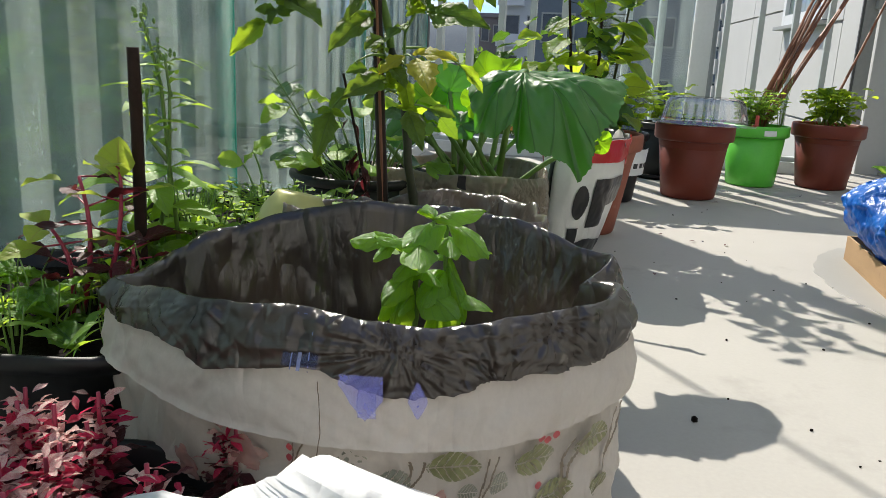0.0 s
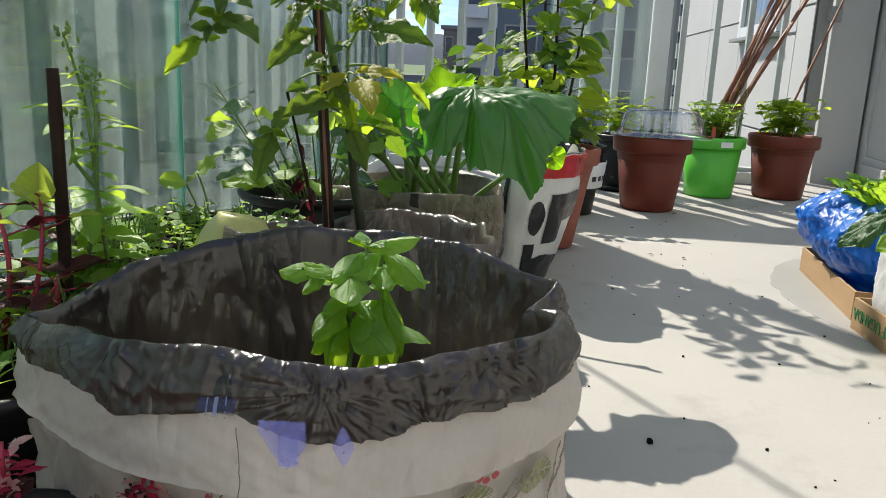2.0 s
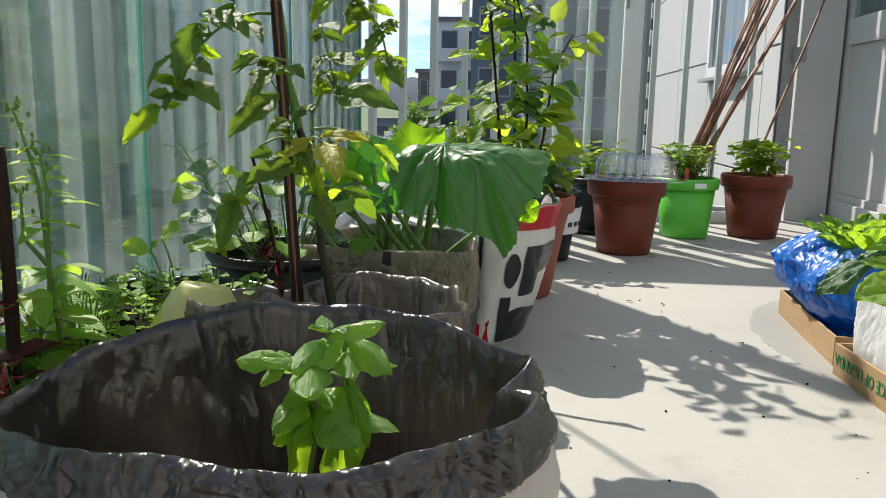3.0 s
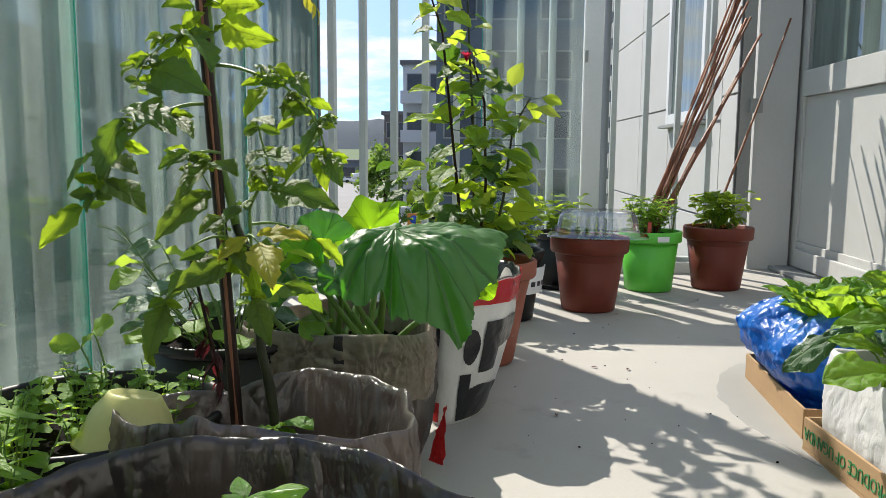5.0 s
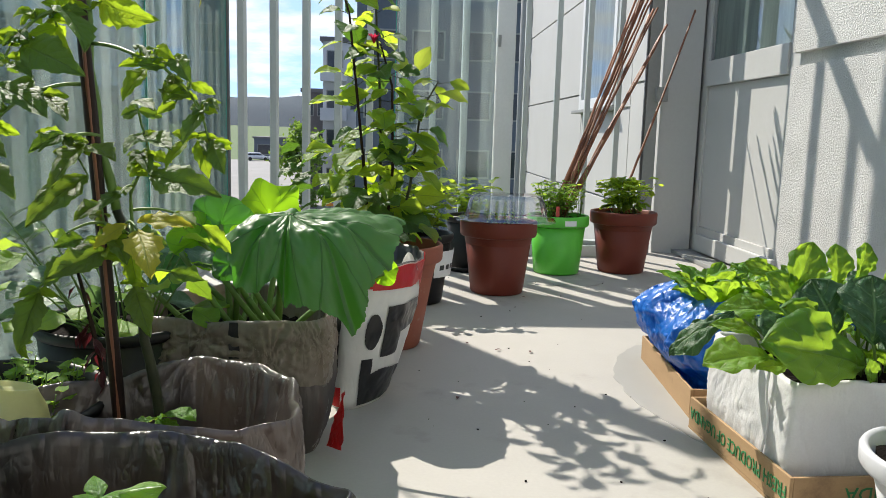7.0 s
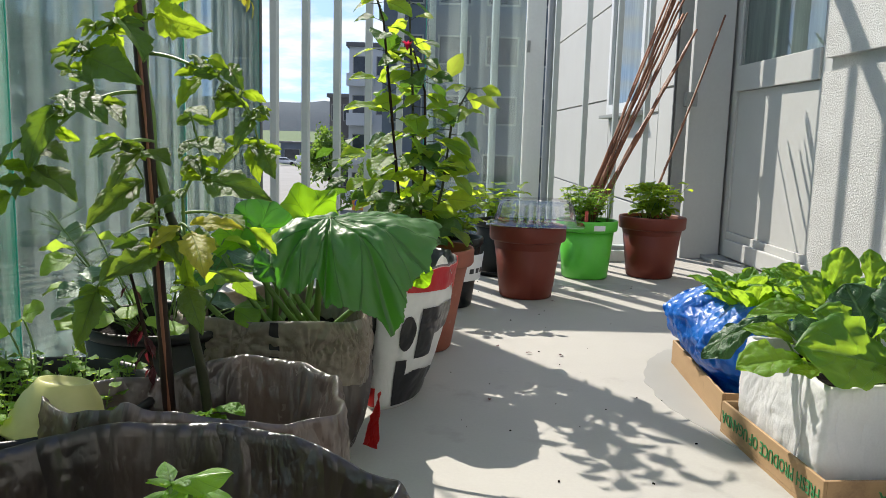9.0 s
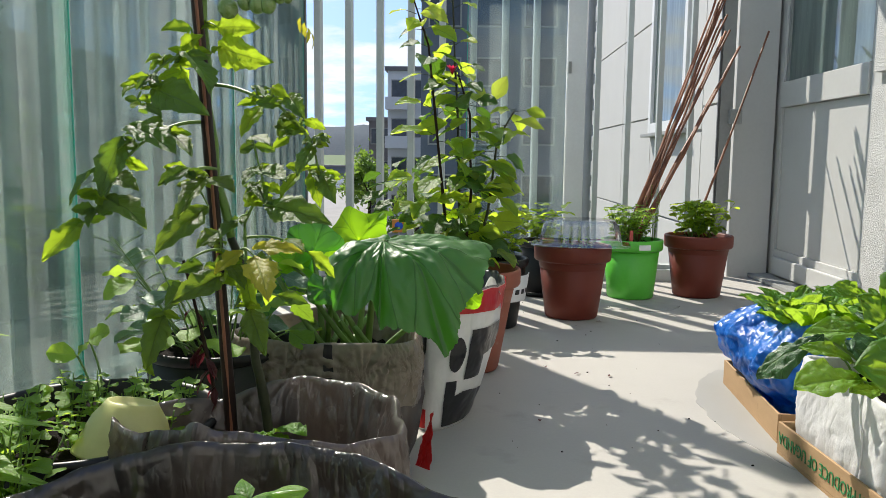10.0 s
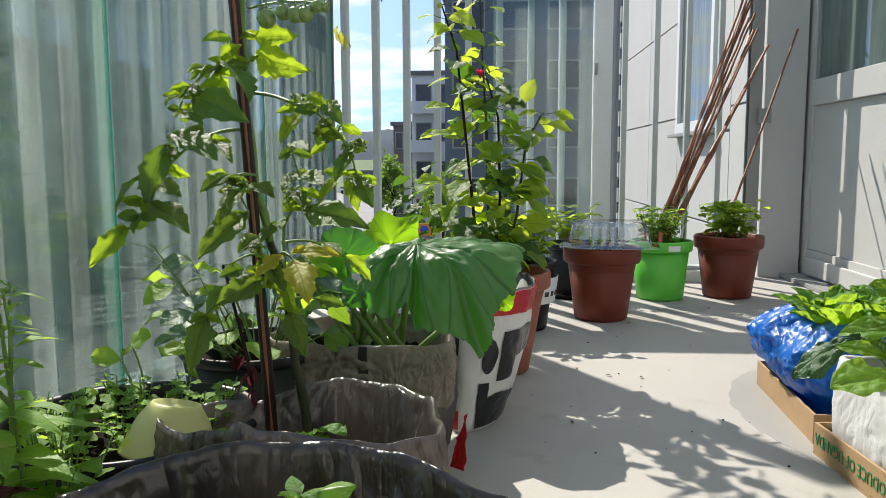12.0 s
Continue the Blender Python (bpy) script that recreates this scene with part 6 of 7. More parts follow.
# squash
def palm_leaf(name, rim, heart, up, mat, crease=0.010, dome=0.04, sectors=7, n=112, rows_n=14, hang=0.0):
    """A broad lobed leaf: rim points round a heart, raised between, pleated along the main veins. hang: how much the blade runs level before it drops."""
    edge = ring(rim, n)
    bm = bmesh.new()
    layer = bm.loops.layers.uv.new("UVMap")
    heart, up = Vector(heart), Vector(up).normalized()
    rows, uvs = [], {}
    for i in range(rows_n + 1):
        s = 0.03 + 0.97 * i / rows_n
        row = []
        for k in range(n):
            u = (k * sectors / n) % 1
            jag = 1 + (0.006 * (1 if k % 2 else -1) + 0.022 * math.cos(2 * math.pi * (u - 0.5)) + 0.012 * math.sin(k * 0.9)) * s**3
            p = heart + (edge[k] - heart) * s * jag
            if hang:
                p.z += (heart.z - edge[k].z) * (s - (1 - hang) * s - hang * max(0.0, (s - 0.5) / 0.5) ** 1.5)
            pleat = math.exp(-((u - 0.5) / 0.10) ** 2)
            side = abs(u - 0.5)
            turn = 2 * math.pi * k / n
            p = p + up * (dome * math.sin(math.pi * s * 0.62) * (1 - 0.2 * s) + crease * (0.55 - 1.1 * pleat) * s**1.4 * (0.5 if hang else 0.55) + 0.40 * crease * noise.noise(Vector((3.2 * math.cos(turn), 3.2 * math.sin(turn), s * 4 + sectors))) * s + 0.10 * crease * abs(math.sin(math.pi * (6 * s - 3.0 * side))) * min(1, 8 * side) * s)
            v = bm.verts.new(p + up * (0.0022 * noise.noise(p * 55) + 0.0014 * noise.noise(p * 120)) * (1 if hang else 0.8))
            uvs[v] = (k, s)
            row.append(v)
        rows.append(row)
    for a, b in zip(rows, rows[1:]):
        for k in range(n):
            f = bm.faces.new((a[k], a[(k + 1) % n], b[(k + 1) % n], b[k]))
            for loop in f.loops:
                kk, s = uvs[loop.vert]
                kk = n if (kk == 0 and k == n - 1) else kk
                base = math.floor((k + 0.5) * sectors / n)
                loop[layer].uv = (kk * sectors / n - base, s)
    f = bm.faces.new(rows[0])
    for loop in f.loops:
        loop[layer].uv = (0.5, 0.0)
    data = bpy.data.meshes.new(name)
    bm.to_mesh(data)
    bm.free()
    for poly in data.polygons:
        poly.use_smooth = True
    data.materials.append(mat)
    return data


squash = thing("squash_plant", "squash plant with one huge drooping green leaf", "squash plant", (0.40, 1.72, 0.20))
HEART = (0.499, 1.462, 0.452)
RIM = [(0.412, 1.400, 0.404), (0.432, 1.370, 0.368), (0.464, 1.362, 0.336), (0.492, 1.372, 0.352), (0.520, 1.360, 0.320), (0.566, 1.356, 0.308), (0.616, 1.360, 0.303), (0.630, 1.385, 0.340), (0.652, 1.425, 0.378),
       (0.674, 1.500, 0.410), (0.670, 1.570, 0.428), (0.612, 1.620, 0.430), (0.548, 1.610, 0.424), (0.500, 1.560, 0.424), (0.446, 1.530, 0.420), (0.410, 1.460, 0.414)]
big = part("leaf", None, None, squash, "huge drooping green leaf with a pale sheen on its top", data=palm_leaf("squash_leaf", RIM, HEART, (0.10, -0.45, 0.9), M["lf_squash"], 0.030, 0.004, 7, 224, 30, 0.66))
def round_rim(heart, way, up, r, seed):
    y = Vector(way).normalized()
    x = y.cross(Vector(up)).normalized()
    g = random.Random(seed)
    return [Vector(heart) + (x * math.sin(a) + y * math.cos(a)) * r * (1 - 0.35 * (math.cos(a) < -0.9)) * g.uniform(0.85, 1.12) - Vector(up).normalized() * r * 0.25 * g.uniform(0.5, 1.2) for a in [2 * math.pi * k / 12 for k in range(12)]]
SQ = [((0.330, 1.730, 0.400), (-0.3, 0.2, 0.8), (0.1, -0.9, 0.3), 0.060, "lf_squash"), ((0.415, 1.760, 0.418), (0.9, 0.0, 0.30), (0.1, -0.9, 0.35), 0.070, "lf_squashyoung"), ((0.295, 1.700, 0.375), (-0.6, -0.3, 0.1), (-0.1, -0.8, 0.4), 0.055, "lf_squashyoung"),
      ((0.372, 1.610, 0.345), (0.1, -0.5, -0.8), (0.1, -0.9, 0.3), 0.034, "lf_squash"), ((0.395, 1.610, 0.388), (0.5, -0.3, 0.5), (0.2, -0.9, 0.5), 0.030, "lf_squashyoung"), ((0.248, 1.680, 0.331), (-0.4, -0.3, -0.9), (-0.4, -0.8, 0.4), 0.050, "lf_squash"), ((0.450, 1.700, 0.390), (0.3, -0.5, 0.2), (0.0, -0.4, 0.9), 0.05, "lf_squash"),
      # the last two leaves are hidden extras, added to shade the floor
      ((0.640, 1.700, 0.318), (0.8, -0.2, -0.1), (0.1, -0.95, 0.25), 0.026, "lf_squashyoung"), ((0.42, 1.98, 0.35), (0.2, 0.9, -0.1), (0.1, 0.1, 1), 0.125, "lf_squash"), ((0.49, 2.17, 0.31), (0.5, 0.8, -0.1), (0.1, 0.1, 1), 0.115, "lf_squash")]
for k, (heart, way, up, r, look_of) in enumerate(SQ):
    lf = part("leaf", None, None, squash, data=palm_leaf("squash_leaf", round_rim(heart, way, up, r, k), heart, up, M[look_of], 0.006, r * 0.15, 5, 70, 8))
    bm = bmesh.new()
    foot = Vector((0.36 + 0.03 * (k % 4), 1.68 + 0.02 * (k % 3), 0.19))
    tube(bm, bow(foot, heart, -0.02, n=8), 0.0065, 0.004, 8)
    part("leafstalk", bm, M["stem"], squash)
bm = bmesh.new()
tube(bm, bow((0.44, 1.70, 0.19), Vector(HEART) + Vector((0, 0.004, -0.003)), -0.05, n=12), 0.0075, 0.005, 8)
part("leafstalk", bm, M["stem"], squash)
for a, b in (((0.47, 1.66, 0.19), (0.398, 1.640, 0.280)), ((0.50, 1.66, 0.19), (0.425, 1.640, 0.270)), ((0.40, 1.64, 0.19), (0.286, 1.620, 0.363)), ((0.34, 1.66, 0.19), (0.219, 1.660, 0.290)), ((0.45, 1.65, 0.19), (0.319, 1.660, 0.357))):
    bm = bmesh.new()
    tube(bm, bow(a, b, 0.01, n=8), 0.0062, 0.0048, 8)
    part("leafstalk", bm, M["stem"], squash)

# tall staked flowering plant
rng = random.Random(23)
dahlia = thing("flowering_plant", "tall bushy flowering plant with serrated leaves and red bud", "plant", (0.48, 2.66, 0.23))
STEMS = [[(0.575, 2.577, 0.192), (0.561, 2.600, 0.416), (0.532, 2.580, 0.699), (0.510, 2.560, 0.913), (0.466, 2.550, 1.045)], [(0.605, 2.585, 0.192), (0.606, 2.620, 0.415), (0.598, 2.620, 0.701), (0.586, 2.620, 0.888), (0.575, 2.620, 1.137)],
         [(0.615, 2.56, 0.192), (0.641, 2.580, 0.478), (0.634, 2.600, 0.717), (0.599, 2.600, 0.835)], [(0.640, 2.575, 0.192), (0.694, 2.640, 0.423), (0.720, 2.640, 0.641), (0.773, 2.660, 0.737)]]
for s, pts in enumerate(STEMS):
    fine = [q for a, b in zip(pts, pts[1:]) for q in bow(a, b, n=5)[:5]] + [Vector(pts[-1])]
    bm = bmesh.new()
    tube(bm, fine, 0.0055, 0.0022, 7, 0.15)
    part("stem", bm, M["stem_dark"] if s % 2 else M["bark"], dahlia)
    turn = s * 0.9
    for i in range(3, len(fine)):
        for rep in range(1):
            turn += 1.45
            for sgn in (0, math.pi):
                t = turn + sgn + rng.uniform(-0.3, 0.3)
                f = i / len(fine)
                way = Vector((math.cos(t), math.sin(t), rng.uniform(-0.15, 0.5)))
                size = rng.uniform(0.075, 0.135) * (1.15 - 0.5 * f)
                foot = fine[i] + Vector((0, 0, rng.uniform(-0.015, 0.015)))
                stalk = foot + way.normalized() * rng.uniform(0.02, 0.05)
                bm = bmesh.new()
                tube(bm, bow(foot, stalk, n=3), 0.0013, 0.0009, 4)
                part("leafstalk", bm, M["stem_dark"], dahlia)
                leaf_at(dahlia, KIND["yellowgreen"] if (f > 0.75 and rng.random() < 0.45) else KIND[rng.choice(("dahlia", "dahlia", "dahliadark"))], stalk, way + Vector((0, 0, -0.35)), size, rng, up=(rng.uniform(-0.4, 0.4), -0.55, 0.8), roll=rng.uniform(-0.5, 0.5))
leaf_at(dahlia, KIND["yellowgreen"], (0.703, 2.580, 0.758), Vector((0.734, 2.580, 0.816)) - Vector((0.703, 2.580, 0.758)) + Vector((0, -0.02, 0)), 0.085, rng, up=(0, -1, 0.2))
for k in range(74):
    t, q = rng.uniform(0, 6.28), rng.uniform(0.03, 0.19)
    p = Vector((0.56 + q * math.cos(t) * 1.1, 2.60 + q * math.sin(t) * 0.7, rng.uniform(0.26, 0.58)))
    leaf_at(dahlia, KIND[rng.choice(("dahlia", "dahliadark"))], p, (math.cos(t), math.sin(t) - 0.3, rng.uniform(-0.5, 0.3)), rng.uniform(0.06, 0.10), rng, roll=rng.uniform(-0.6, 0.6))
bud = (0.580, 2.590, 0.834)
for k in range(9):
    t = k * 0.7
    leaf_at(dahlia, KIND["red"], bud, (math.cos(t) * 0.35, math.sin(t) * 0.35, 1), 0.035, rng, name="petal")
part("bud", lathe([(0.001, -0.008), (0.006, -0.005), (0.008, 0.002), (0.006, 0.008), (0.001, 0.010)], (0.461, 2.550, 1.042), 14), M["lf_yellowgreen"], dahlia, "round green bud")
# the plant stands in the clay pot, somewhat smaller than it was drawn above
EYE = Vector((0.64, 0.20, 0.585))
dahlia.location = EYE + (Vector((0.48, 2.66, 0.23)) - EYE) * 0.917
dahlia.scale = (0.917, 0.917, 0.917)


# small plants: built once a kind, then copied
def herb(name, label, category, at, height, spread, count, kind, size, seed, group, stem="stem", low=0.3, flop=0.2, stems=5):
    g = random.Random(seed)
    plant = thing(name, label, category, at, group)
    for s in range(stems):
        t = 6.28 * s / stems + g.uniform(-0.4, 0.4)
        q = g.uniform(0.2, 1.0) * spread
        top = Vector(at) + Vector((q * math.cos(t), q * math.sin(t), height * g.uniform(0.7, 1.05)))
        pts = bow(Vector(at) + Vector((0.1 * q * math.cos(t), 0.1 * q * math.sin(t), -0.008)), top, g.uniform(-0.01, 0.01), n=6)
        bm = bmesh.new()
        tube(bm, pts, 0.0016, 0.0008, 5)
        part("stem", bm, M[stem], plant)
        for k in range(count // stems):
            f = low + (1 - low) * (k + 0.5) / (count / stems)
            p = pts[min(6, int(f * 6.99))]
            a = k * 2.4 + t
            leaf_at(plant, KIND[kind], p, (math.cos(a), math.sin(a), g.uniform(-flop, 0.5)), size * g.uniform(0.7, 1.2), g, roll=g.uniform(-0.5, 0.5))
    return plant


def spread_copies(plant, spots, seed):
    g = random.Random(seed)
    for x, y, z in spots:
        copy_thing(plant, Matrix.Translation((x, y, z)) @ Matrix.Rotation(g.uniform(0, 6.28), 4, "Z"))


# greens in the end pots
h1 = herb("herb_plant", "bushy green herb growing in a pot at the balcony end", "herb", (0.70, 2.92, 0.228), 0.17, 0.12, 72, "dahlia", 0.055, 3, "herbs in the end pots", stems=8)
spread_copies(h1, [(0.76, 2.95, 0.228), (0.66, 2.95, 0.228), (0.95, 3.60, 0.222)], 4)
h2 = herb("herb_plant", "feathery green herb growing in a pot at the balcony end", "herb", (1.31, 3.55, 0.235), 0.15, 0.10, 170, "herb", 0.028, 5, "herbs in the end pots", low=0.35, stems=14)
spread_copies(h2, [(1.36, 3.57, 0.235), (1.28, 3.53, 0.235)], 6)
h3 = herb("leafy_plant", "leafy green plant filling a red-brown pot", "leafy plant", (1.60, 3.61, 0.252), 0.165, 0.11, 66, "dahlia", 0.055, 7, "herbs in the end pots", stems=12, flop=0.4)
spread_copies(h3, [(1.67, 3.61, 0.252), (1.64, 3.66, 0.252)], 8)
weed = herb("weed", "wispy flowering stalks rising behind the green pot", "weed", (1.44, 3.62, 0.23), 0.28, 0.05, 36, "herb", 0.008, 9, "", low=0.4, stems=5)
sprigs = herb("seedling", "seedlings growing under the clear lid", "seedling", (1.0, 3.11, 0.258), 0.05, 0.06, 30, "herb", 0.018, 10, "seedlings under the lid", stems=8)
spread_copies(sprigs, [(1.07, 3.10, 0.258)], 3)

# spinach in the white bag
rng = random.Random(37)
spinach = thing("spinach_plant", "spinach with large quilted leaves, some eaten by insects", "spinach", (1.53, 1.57, 0.17))
BIG = [("spinach", (1.266, 1.440, 0.238), (1.156, 1.430, 0.242), (0, -0.5, 0.9), 1.25), ("darkspinach", (1.267, 1.580, 0.278), (1.147, 1.600, 0.213), (-0.1, -0.5, 0.85), 0.9), ("spinach", (1.422, 1.440, 0.226), (1.253, 1.410, 0.286), (0.1, -0.85, 0.5), 1.25),
       ("spinach", (1.378, 1.480, 0.269), (1.303, 1.470, 0.320), (0.0, -0.8, 0.6), 1.3), ("spinach", (1.434, 1.560, 0.333), (1.445, 1.580, 0.412), (0.1, -1, 0.2), 1.1), ("spinach", (1.344, 1.600, 0.346), (1.286, 1.600, 0.371), (0.1, -0.9, 0.4), 1.2),
       ("spinach", (1.351, 1.550, 0.313), (1.393, 1.560, 0.416), (-0.2, -1, 0.2), 1.0), ("spinach", (1.379, 1.540, 0.286), (1.308, 1.550, 0.364), (0.1, -0.9, 0.3), 1.2), ("darkspinach", (1.392, 1.470, 0.274), (1.360, 1.500, 0.363), (-0.2, -0.9, 0.4), 1.5),
       ("darkspinach", (1.431, 1.430, 0.266), (1.445, 1.470, 0.381), (-0.05, -1, 0.3), 1.35), ("spinach", (1.467, 1.560, 0.343), (1.502, 1.580, 0.414), (0.2, -1, 0.2), 0.9), ("darkspinach", (1.351, 1.500, 0.256), (1.272, 1.460, 0.297), (0, -0.7, 0.7), 1.2),
       ("spinach", (1.370, 1.580, 0.276), (1.243, 1.620, 0.286), (0, -0.5, 0.8), 0.8), ("spinach", (1.288, 1.520, 0.249), (1.212, 1.550, 0.275), (0, -0.6, 0.8), 0.7), ("darkspinach", (1.460, 1.420, 0.242), (1.460, 1.420, 0.316), (-0.1, -1, 0.2), 1.3),
       ("spinach", (1.510, 1.480, 0.302), (1.489, 1.500, 0.384), (0.1, -1, 0.2), 1.2), ("spinach", (1.420, 1.410, 0.207), (1.411, 1.390, 0.250), (0, -0.6, 0.8), 1.2), ("spinach", (1.301, 1.450, 0.221), (1.244, 1.420, 0.234), (0, -0.6, 0.8), 1.0), ("darkspinach", (1.352, 1.460, 0.238), (1.288, 1.440, 0.252), (0, -0.7, 0.7), 1.0)]
for kind, a, b, up, wide in BIG:
    a, b = Vector(a), Vector(b)
    d = b - a
    foot = Vector((min(1.74, a.x * 0.5 + 1.53 * 0.5), min(1.70, a.y * 0.6 + 1.57 * 0.4), 0.165))
    bm = bmesh.new()
    tube(bm, bow(foot, a, -0.012, n=6), 0.0036, 0.0024, 6)
    part("leafstalk", bm, M["stem"], spinach)
    leaf_at(spinach, KIND[kind], a, d + Vector(up).normalized() * 0.16 * d.length, d.length * 1.0, rng, up=up, roll=rng.uniform(-0.2, 0.2), stretch=wide)
for k in range(50):
    t = rng.uniform(0, 6.28)
    foot = Vector((1.36 + rng.uniform(0, 0.36), 1.47 + rng.uniform(0, 0.22), 0.165))
    base = foot + Vector((0.03 * math.cos(t), 0.03 * math.sin(t), rng.uniform(0.02, 0.12)))
    bm = bmesh.new()
    tube(bm, bow(foot, base, -0.006, n=4), 0.0028, 0.0018, 5)
    part("leafstalk", bm, M["stem"], spinach)
    leaf_at(spinach, KIND["darkspinach" if k % 3 == 0 else "spinach"], base, (math.cos(t) * 0.7, math.sin(t) * 0.7, rng.uniform(0.5, 1.2)), rng.uniform(0.05, 0.10), rng, roll=rng.uniform(-0.5, 0.5), stretch=1.2)
rosette = thing("leafy_plant", "upright leafy rosette growing in the blue bag", "leafy plant", (1.42, 2.08, 0.165), "greens in the blue bag")
for k in range(15):
    t = k * 2.4
    leaf_at(rosette, KIND["spinach"], (1.42 + 0.01 * math.cos(t), 2.08 + 0.01 * math.sin(t), 0.18), (math.cos(t) * (0.35 + 0.05 * k), math.sin(t) * (0.35 + 0.05 * k), 1), 0.12 + 0.045 * rng.random(), rng, stretch=0.75)
spread_copies(rosette, [(1.55, 2.02, 0.165), (1.66, 2.10, 0.165), (1.50, 1.90, 0.165), (1.40, 1.95, 0.165), (1.60, 1.86, 0.165)], 5)
lettuce = herb("lettuce", "small frilly lettuce seedling in the grey pot", "lettuce", (1.40, 1.20, 0.150), 0.035, 0.04, 16, "round", 0.035, 15, "lettuces in the grey pot", stems=4)
spread_copies(lettuce, [(1.46, 1.22, 0.150), (1.42, 1.26, 0.150)], 2)

# by the glass: spire, tall amaranth, seedlings, tub and back tub
spire = thing("bolting_plant", "tall bolting plant with buds along its thin stems", "plant", (0.10, 0.94, 0.18))
rng = random.Random(41)
for pts in ([(0.10, 0.935, 0.18), (0.142, 0.940, 0.236), (0.133, 0.940, 0.330), (0.126, 0.940, 0.427), (0.113, 0.940, 0.476), (0.104, 0.940, 0.503)], [(0.105, 0.93, 0.20), (0.137, 0.930, 0.312), (0.142, 0.930, 0.421), (0.137, 0.930, 0.459)], [(0.133, 0.940, 0.337), (0.113, 0.930, 0.369), (0.113, 0.930, 0.420)]):
    fine = [q for a, b in zip(pts, pts[1:]) for q in bow(a, b, n=5)[:5]] + [Vector(pts[-1])]
    bm = bmesh.new()
    tube(bm, fine, 0.0031, 0.0012, 6)
    part("stem", bm, M["stem"], spire)
    for i, p in enumerate(fine[6:]):
        t = i * 2.4
        leaf_at(spire, KIND["narrow"], p, (math.cos(t), math.sin(t), 0.5), max(0.016, 0.062 - 0.003 * i), rng, stretch=1.5)
        if i > 5:
            tip = p + Vector((0.010 * math.cos(t), 0.010 * math.sin(t), 0.008))
            part("bud", lathe([(0.0005, -0.002), (0.0018, 0.0), (0.0019, 0.002), (0.0005, 0.0045)], tip, 8), M["stem"], spire)
    for k in range(7):
        t = k * 0.9
        tip = fine[-1] + Vector((0.007 * math.cos(t), 0.007 * math.sin(t), 0.004 * math.sin(2 * t)))
        part("bud", lathe([(0.0005, -0.002), (0.0018, 0.0), (0.0019, 0.002), (0.0005, 0.0045)], tip, 8), M["stem"], spire)
for k in range(22):
    t = k * 2.4
    leaf_at(spire, KIND["narrow"], (0.105, 0.935, 0.20 + 0.006 * k), (math.cos(t), math.sin(t), 0.75 - 0.02 * k), rng.uniform(0.07, 0.12), rng, stretch=2.1)
tall = thing("amaranth_plant", "young amaranth with crimson stems and yellow-green leaves", "amaranth", (0.09, 0.82, 0.19))
for root, end, leaves in (((0.10, 0.835, 0.18), (0.126, 0.850, 0.342), "yellowgreen"), ((0.085, 0.83, 0.18), (0.085, 0.840, 0.333), "darkred"), ((0.08, 0.82, 0.18), (0.061, 0.820, 0.282), "yellowgreen"), ((0.11, 0.84, 0.18), (0.136, 0.850, 0.257), "darkred")):
    pts = bow(root, end, -0.01, (0.012, 0, 0), 8)
    bm = bmesh.new()
    tube(bm, pts, 0.0032, 0.0018, 6)
    part("stem", bm, M["stem_red"], tall)
    for k in range(9):
        t = k * 2.4 + len(leaves)
        p = pts[min(8, 3 + k * 5 // 8)]
        way = Vector((math.cos(t), math.sin(t), rng.uniform(-0.1, 0.5)))
        bm = bmesh.new()
        tube(bm, bow(p, p + way * 0.02, n=3), 0.0012, 0.0009, 4)
        part("leafstalk", bm, M["stem_red"], tall)
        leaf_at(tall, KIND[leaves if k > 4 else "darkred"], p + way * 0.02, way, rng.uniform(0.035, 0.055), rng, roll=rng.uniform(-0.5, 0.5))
leaf_at(tall, KIND["yellowgreen"], (0.125, 0.850, 0.333), Vector((0.1, -0.3, 1)), 0.045, rng, up=(0, -1, 0.2), stretch=1.5)
leaf_at(tall, KIND["yellowgreen"], (0.064, 0.840, 0.328), Vector((0.025, 0.840, 0.329)) - Vector((0.064, 0.840, 0.328)), 0.05, rng)
seedling = herb("seedling", "thin green seedling in the trough", "seedling", (0.05, 0.78, 0.186), 0.060, 0.016, 8, "narrow", 0.042, 51, "seedlings in the trough", stems=3, low=0.5)
rng = random.Random(52)
spread_copies(seedling, [tuple(TURN_T @ Vector((rng.uniform(-0.125, 0.125), rng.uniform(-0.155, 0.155), 0.188))) for k in range(24)], 53)
trough_leafy = herb("leafy_plant", "small broad-leaved green plant in the trough", "leafy plant", (0.02, 0.80, 0.186), 0.075, 0.05, 14, "spinach", 0.055, 54, "leafy plants by the glass", stems=5)
spread_copies(trough_leafy, [(0.12, 0.92, 0.19), (0.15, 0.86, 0.19), (0.17, 0.95, 0.19), (0.10, 0.76, 0.186)], 55)
bushy = herb("leafy_plant", "bright green bushy seedlings in the black tub", "leafy plant", (0.06, 1.09, 0.20), 0.105, 0.06, 24, "herb", 0.032, 56, "leafy plants by the glass", stems=9)
spread_copies(bushy, [(0.10, 1.04, 0.20), (0.15, 1.00, 0.20)], 57)
young = herb("seedling", "small leafy seedling in the black tub", "seedling", (0.03, 1.20, 0.196), 0.06, 0.022, 14, "round", 0.024, 59, "seedlings in the tub", stems=4, low=0.35)
spread_copies(young, [(0.105 + 0.15 * math.cos(2.4 * k) * math.sqrt((k + 0.5) / 19), 1.245 + 0.15 * math.sin(2.4 * k) * math.sqrt((k + 0.5) / 19), 0.196) for k in range(19)], 58)
bean = thing("bean_plant", "bean seedlings with pale stems and a few broad leaves", "bean plant", (0.06, 1.36, 0.20))
